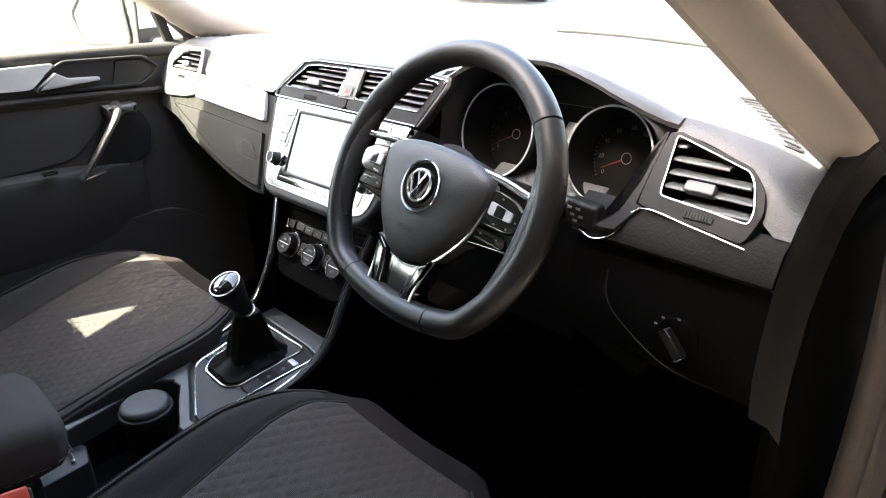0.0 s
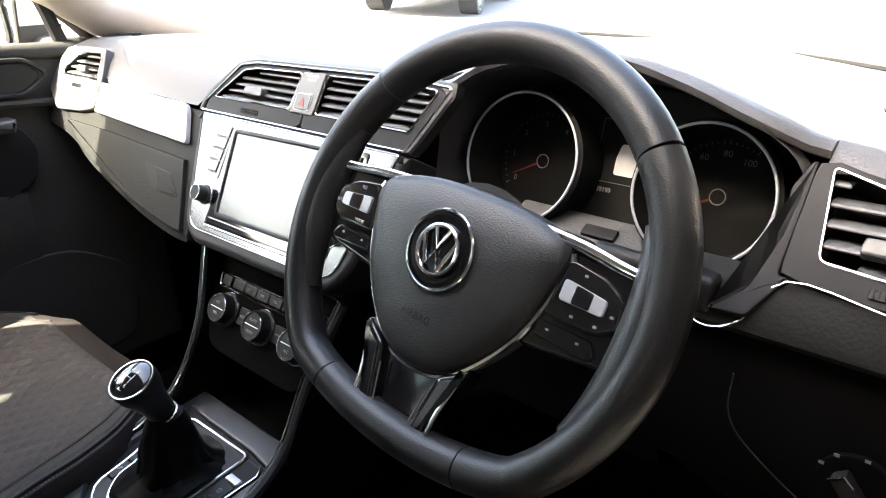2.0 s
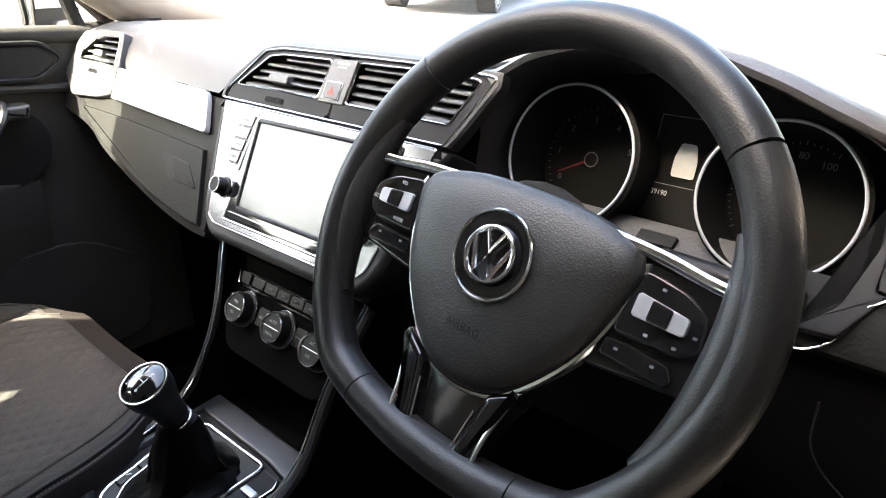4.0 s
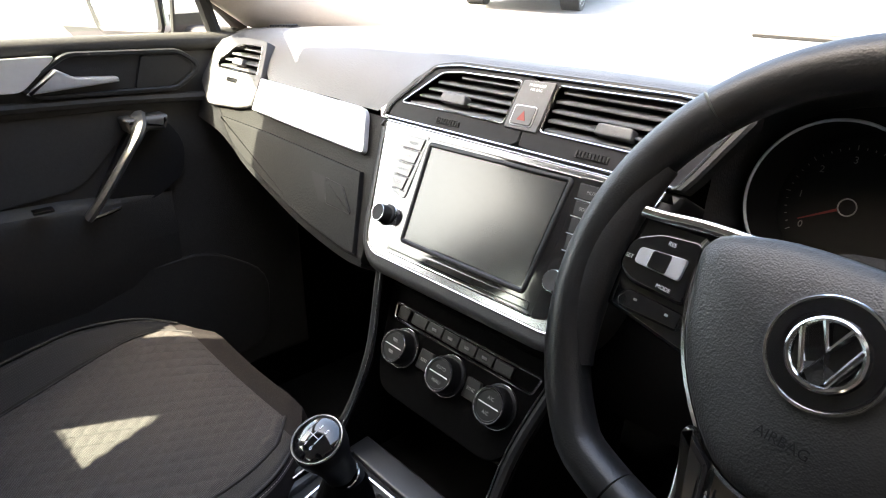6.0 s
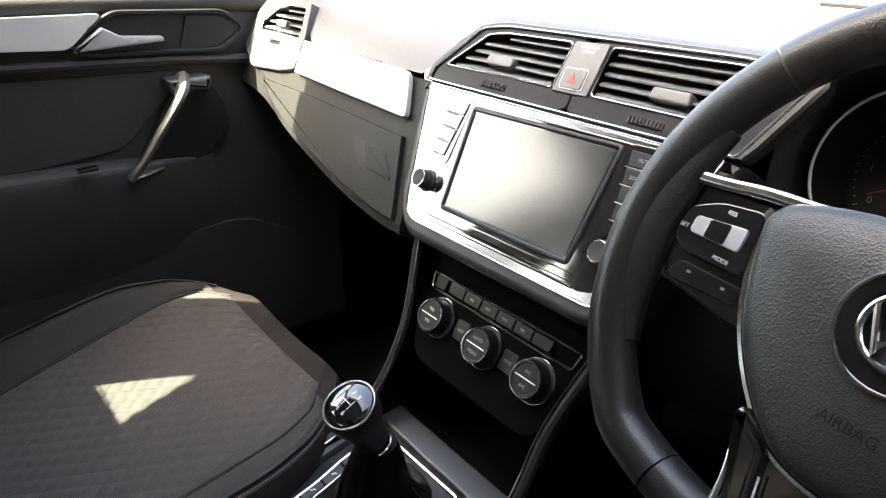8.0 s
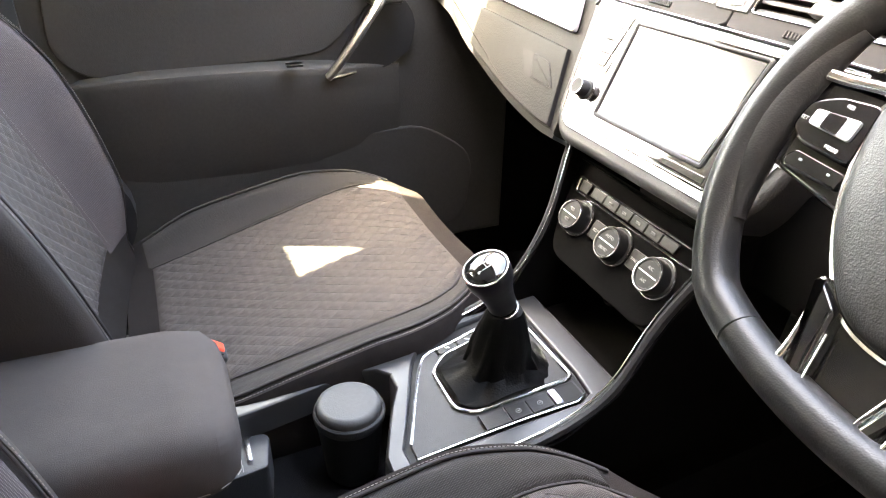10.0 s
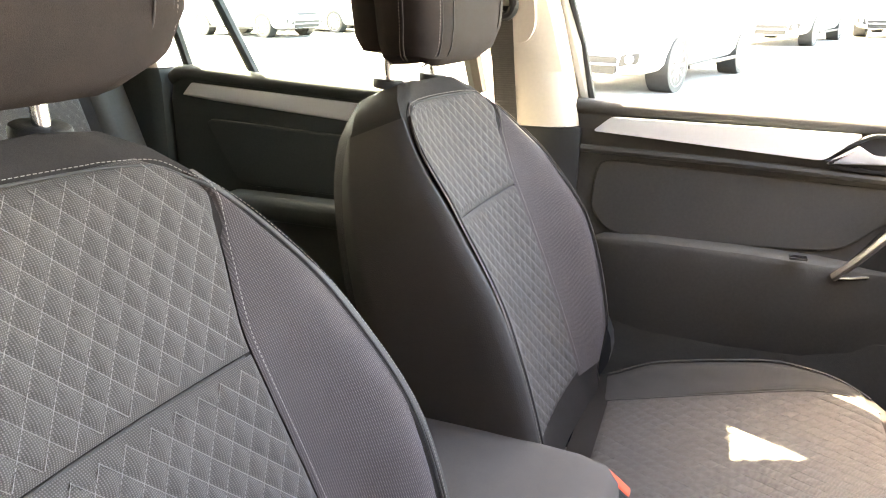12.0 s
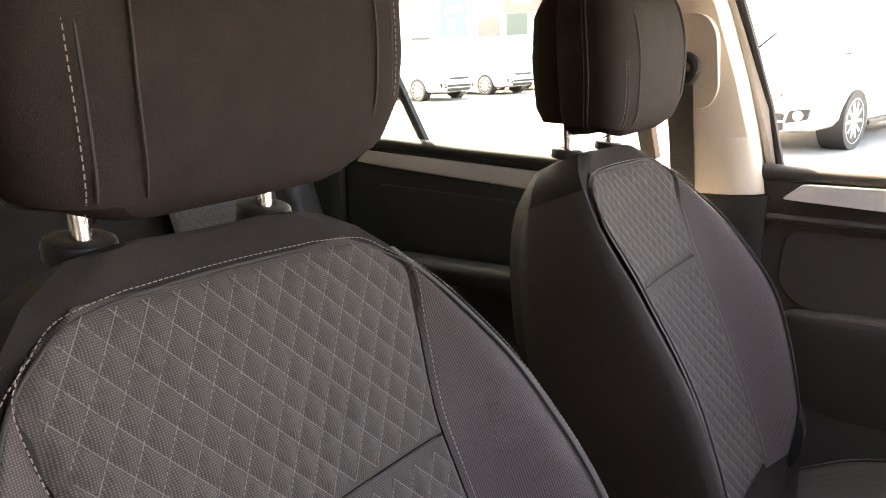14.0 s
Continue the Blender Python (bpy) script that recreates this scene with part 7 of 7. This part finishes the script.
def parked_car(label, group="parked cars"):
    c = thing("parked_car", label, "car", group)
    rings = [body_ring(x, zb, zt, w) for x, zb, zt, w in ((2.28, 0.36, 0.62, 0.62), (2.22, 0.26, 0.74, 0.78), (2.0, 0.22, 0.84, 0.86), (1.5, 0.20, 0.95, 0.89), (0.9, 0.20, 1.02, 0.90), (0.2, 0.20, 1.04, 0.905),
                                                            (-0.8, 0.20, 1.06, 0.905), (-1.6, 0.22, 1.08, 0.90), (-2.05, 0.28, 1.06, 0.86), (-2.22, 0.36, 0.98, 0.76), (-2.26, 0.45, 0.8, 0.6))]
    part("body", loft(rings), M_PAINT, c)
    cab = []
    for z, xf, xb, w in ((0.98, 1.05, -2.08, 0.84), (1.10, 0.86, -2.02, 0.80), (1.38, 0.22, -1.76, 0.68), (1.46, -0.02, -1.58, 0.62), (1.49, -0.3, -1.3, 0.45)):
        ring = []
        for k in range(24):
            a = 2 * math.pi * k / 24
            ca, sa = math.cos(a), math.sin(a)
            ring.append(Vector(((xf + xb) / 2 + (xf - xb) / 2 * math.copysign(abs(ca) ** 0.5, ca), w * math.copysign(abs(sa) ** 0.35, sa), z)))
        cab.append(ring)
    part("cabin", loft(cab), M_PAINT, c)
    f = lambda sg: (lambda a, b, h: Vector((a, sg * (0.815 - (b - 1.05) * 0.40 + h), b)))
    for sg in (-1, 1):
        for o in ([(0.62, 1.10), (0.16, 1.36), (-0.42, 1.38), (-0.46, 1.10)], [(-0.52, 1.10), (-0.48, 1.38), (-1.05, 1.37), (-1.22, 1.12)], [(-1.28, 1.13), (-1.12, 1.36), (-1.45, 1.33), (-1.72, 1.15)]):
            part("side_window", prism(rounded(o, 0.03), f(sg), -0.03, 0.012, 0.0), M_CARGLASS, c)
        part("door_handle", rbox(-0.30, sg * 0.912, 0.90, 0.18, 0.03, 0.03, 0.01), M_PAINT, c)
        part("door_handle", rbox(-1.15, sg * 0.912, 0.92, 0.18, 0.03, 0.03, 0.01), M_PAINT, c)
        part("door_mirror", rbox(0.62, sg * 0.96, 1.08, 0.14, 0.20, 0.14, 0.04, 3), M_PAINT, c)
        part("sill_trim", rbox(-0.05, sg * 0.895, 0.27, 2.0, 0.03, 0.05, 0.01), M_HARD, c)
        part("headlamp", prism(rounded([(0.38, 0.62), (0.50, 0.76), (0.80, 0.80), (0.76, 0.68)], 0.02), lambda a, b, h, s=sg: nose(s * a, b, h), -0.1, 0.025, 0.01), M_LAMP, c)
        fo = part("fog_recess", prism(rounded([(0.52, 0.36), (0.56, 0.50), (0.76, 0.52), (0.74, 0.40)], 0.02), lambda a, b, h, s=sg: nose(s * a, b, h), -0.1, 0.016, 0.005), M_RUBBER, c)
        part("fog_lamp", disc((2.272, sg * 0.65, 0.445), (1, 0, 0), [(0.05, -0.03), (0.05, 0.02), (0.0, 0.03)], 16), M_LAMP, fo)
        part("tail_lamp", rbox(-2.16, sg * 0.72, 0.94, 0.12, 0.22, 0.14, 0.03), M_RED, c)
        for x in (1.38, -1.32):
            arch = part("wheel_arch", disc((x, sg * 0.74, 0.335), (0, sg, 0), [(0.340, -0.12), (0.340, 0.168), (0.325, 0.170), (0.0, 0.150)], 28), M_RUBBER, c)
            wh = part("wheel", disc((x, sg * 0.79, 0.32), (0, sg, 0), [(0.24, -0.10), (0.305, -0.10), (0.322, -0.07), (0.322, 0.075), (0.310, 0.105), (0.262, 0.112), (0.25, 0.095), (0.0, 0.085)], 32), M_TYRE, c)
            part("rim", disc((x, sg * 0.79, 0.32), (0, sg, 0), [(0.250, 0.085), (0.265, 0.113), (0.249, 0.118), (0.236, 0.102)], 32), M_RIM, wh)
            part("hub_cap", disc((x, sg * 0.79, 0.32), (0, sg, 0), [(0.05, 0.085), (0.05, 0.117), (0.0, 0.121)], 16), M_RIM, wh)
            for k in range(10):
                a = 2 * math.pi * k / 10
                part("wheel_spoke", prism([(0.03, -0.016), (0.03, 0.016), (0.244, 0.024), (0.244, -0.024)],
                                          lambda p, q, h, a=a, x=x, s=sg: Vector((x + p * math.cos(a) - q * math.sin(a), s * (0.79 + h), 0.32 + p * math.sin(a) + q * math.cos(a))), 0.092, 0.113, 0.004), M_RIM, wh)
    # nose: grille, lower intake, plain plate, bright bars
    part("grille", prism(rounded([(-0.42, 0.61), (-0.48, 0.68), (0.48, 0.68), (0.42, 0.61)], 0.02), nose, -0.08, 0.018, 0.006), M_RUBBER, c)
    part("lower_intake", prism(rounded([(-0.48, 0.27), (-0.51, 0.47), (0.51, 0.47), (0.48, 0.27)], 0.04), nose, -0.1, 0.016, 0.006), M_RUBBER, c)
    part("intake_bar", prism(rounded([(-0.50, 0.37), (-0.50, 0.395), (0.50, 0.395), (0.50, 0.37)], 0.01), nose, -0.02, 0.03, 0.006), M_LAMP, c)
    part("number_plate", prism(rounded([(-0.26, 0.48), (-0.26, 0.58), (0.26, 0.58), (0.26, 0.48)], 0.005), nose, -0.02, 0.025, 0.002), M_WHITE, c, "plain white plate")
    part("bonnet_seam", tube(spline([(1.02, 0.70, 1.005), (1.6, 0.66, 0.955), (2.0, 0.55, 0.86), (2.12, 0.3, 0.82)], 5), 0.006, n=6), M_RUBBER, c)
    part("bonnet_seam", tube(spline([(1.02, -0.70, 1.005), (1.6, -0.66, 0.955), (2.0, -0.55, 0.86), (2.12, -0.3, 0.82)], 5), 0.006, n=6), M_RUBBER, c)
    wsf = lambda a, b, h: Vector((1.08 - (b - 0.98) * 2.02 - 0.10 * a * a + h, a, b + h * 0.5))
    part("windscreen", prism(rounded([(-0.62, 1.06), (-0.52, 1.36), (0.52, 1.36), (0.62, 1.06)], 0.05), wsf, -0.03, 0.02), M_CARGLASS, c)
    return c


def put_car(ob, wheel, heading):
    """Stand a car with its left front wheel at the place given, facing the heading."""
    a = math.degrees(math.atan2(heading[1], heading[0]))
    rz = Matrix.Rotation(radians(a), 4, "Z")
    off = rz @ Vector((1.38, 0.92, 0))
    x, y = wheel[0] - off.x, wheel[1] - off.y
    tilt = Matrix.Rotation(math.atan(0.053), 4, "Y")
    return Matrix.Translation((x, y, GZ(x))) @ tilt @ rz


car0 = parked_car("white estate car parked with its nose towards the window")
car0.matrix_world = put_car(car0, (-8.57, -0.86), (0.96, -0.28))
def put_right(wheel, heading):
    """Stand a car with its right front wheel at the place given, facing the heading."""
    h = Vector((heading[0], heading[1])).normalized()
    c = Vector(wheel) - h * 1.38 - Vector((h.y, -h.x)) * 0.92
    turn = Matrix.Rotation(math.atan2(h.y, h.x), 4, "Z")
    return Matrix.Translation((c.x, c.y, GZ(c.x))) @ Matrix.Rotation(math.atan(0.053), 4, "Y") @ turn


for w in ((-16.6, -12.8), (-19.6, -12.2), (-21.6, -10.6), (-24.2, -9.2)):
    o = copy_thing(car0, put_right(w, (0.22, 0.975)))
    tagged(o, "white car parked side by side in the far row")
SPOTS = [((-17.8, 1.5), (0.95, -0.30), "white car parked behind the estate car"),
         ((-21.5, 4.6), (0.95, -0.30), "white car parked behind the estate car"), ((-6.4, 8.6), (0.45, -0.89), "white car parked ahead of the windscreen")]
for w, hd, lb in SPOTS:
    o = copy_thing(car0, put_car(None, w, hd))
    tagged(o, lb)

# showroom behind the far row
sh = thing("showroom_building", "white showroom building with blue and red signs", "building")
BX = -33.0
bf = lambda y, z, h=0.0: Vector((BX + h - 0.15 * (y + 20), y, z))
part("wall", prism([(-40, 1.2), (2, 1.2), (2, 9.0), (-40, 9.0)], bf, -6.0, 0.0), M_WALL, sh)
part("roof_edge", prism([(-40.2, 9.0), (2.2, 9.0), (2.2, 9.4), (-40.2, 9.4)], bf, -6.2, 0.25), M_RIM, sh)
for y0, y1, z0, z1, m, nm, lb in ((-22.6, -21.1, 4.3, 6.5, M_BLUE, "sign", "blue sign board"), (-18.9, -16.3, 5.35, 6.6, M_REDS, "sign", "red sign board"), (-20.35, -19.2, 4.2, 5.15, M_REDS, "sign", "red sign board"),
                                  (-24.4, -23.3, 3.8, 4.3, M_CARGLASS, "window", ""), (-18.75, -17.6, 4.2, 5.3, M_CARGLASS, "window", ""), (-16.9, -16.3, 4.2, 5.3, M_CARGLASS, "window", "")):
    part(nm, prism([(y0, z0), (y1, z0), (y1, z1), (y0, z1)], bf, -0.05, 0.10), m, sh, lb)
part("sign_mark", prism([(-22.3, 5.5), (-21.3, 5.6), (-21.3, 5.9), (-22.3, 5.8)], bf, 0.1, 0.12), M_WALL, sh)
part("sign_mark", prism([(-22.1, 4.4), (-21.7, 4.4), (-21.7, 5.2), (-22.1, 5.2)], bf, 0.1, 0.12), M_WALL, sh)
part("sign_mark", prism(rounded([(-18.4, 5.8), (-17.4, 5.8), (-17.4, 6.2), (-18.4, 6.2)], 0.15), bf, 0.1, 0.12), M_WALL, sh)

M_PALE = mat("pale_reflecting_window", (0.30, 0.42, 0.46), 0.15, coat=0.3)
for k in range(9):
    y0 = -30.0 + k * 3.1
    for z0, z1 in ((2.2, 3.6), (6.9, 8.2)):
        w = part("window", prism([(y0, z0), (y0 + 2.3, z0), (y0 + 2.3, z1), (y0, z1)], bf, -0.05, 0.06), M_PALE, sh)
        part("frame", prism([(y0 + 1.1, z0), (y0 + 1.2, z0), (y0 + 1.2, z1), (y0 + 1.1, z1)], bf, 0.05, 0.09), M_RIM, w)
part("entrance_canopy", prism([(-24.0, 3.75), (-12.0, 3.75), (-12.0, 4.05), (-24.0, 4.05)], bf, 0.0, 1.4), M_RIM, sh)

# shuttered workshop behind, seen in the door mirror
ws_ = thing("workshop_building", "pale workshop with horizontal shutter slats", "building")
wd = Vector((-0.36, -0.933, 0))
wc = wd * 15
wt = Vector((0.933, -0.36, 0))
wf = lambda a, b, h=0.0: wc + wt * a - wd * h + Vector((0, 0, b + 0.4))
part("wall", prism([(-4.5, 0.0), (6, 0.0), (6, 7.0), (-4.5, 7.0)], wf, -4, 0.0), M_WALL, ws_)
for k in range(14):
    part("shutter_slat", prism([(-4, 0.3 + k * 0.42), (4, 0.3 + k * 0.42), (4, 0.3 + k * 0.42 + 0.36), (-4, 0.3 + k * 0.42 + 0.36)], wf, 0.0, 0.10, 0.03), M_BODY, ws_)
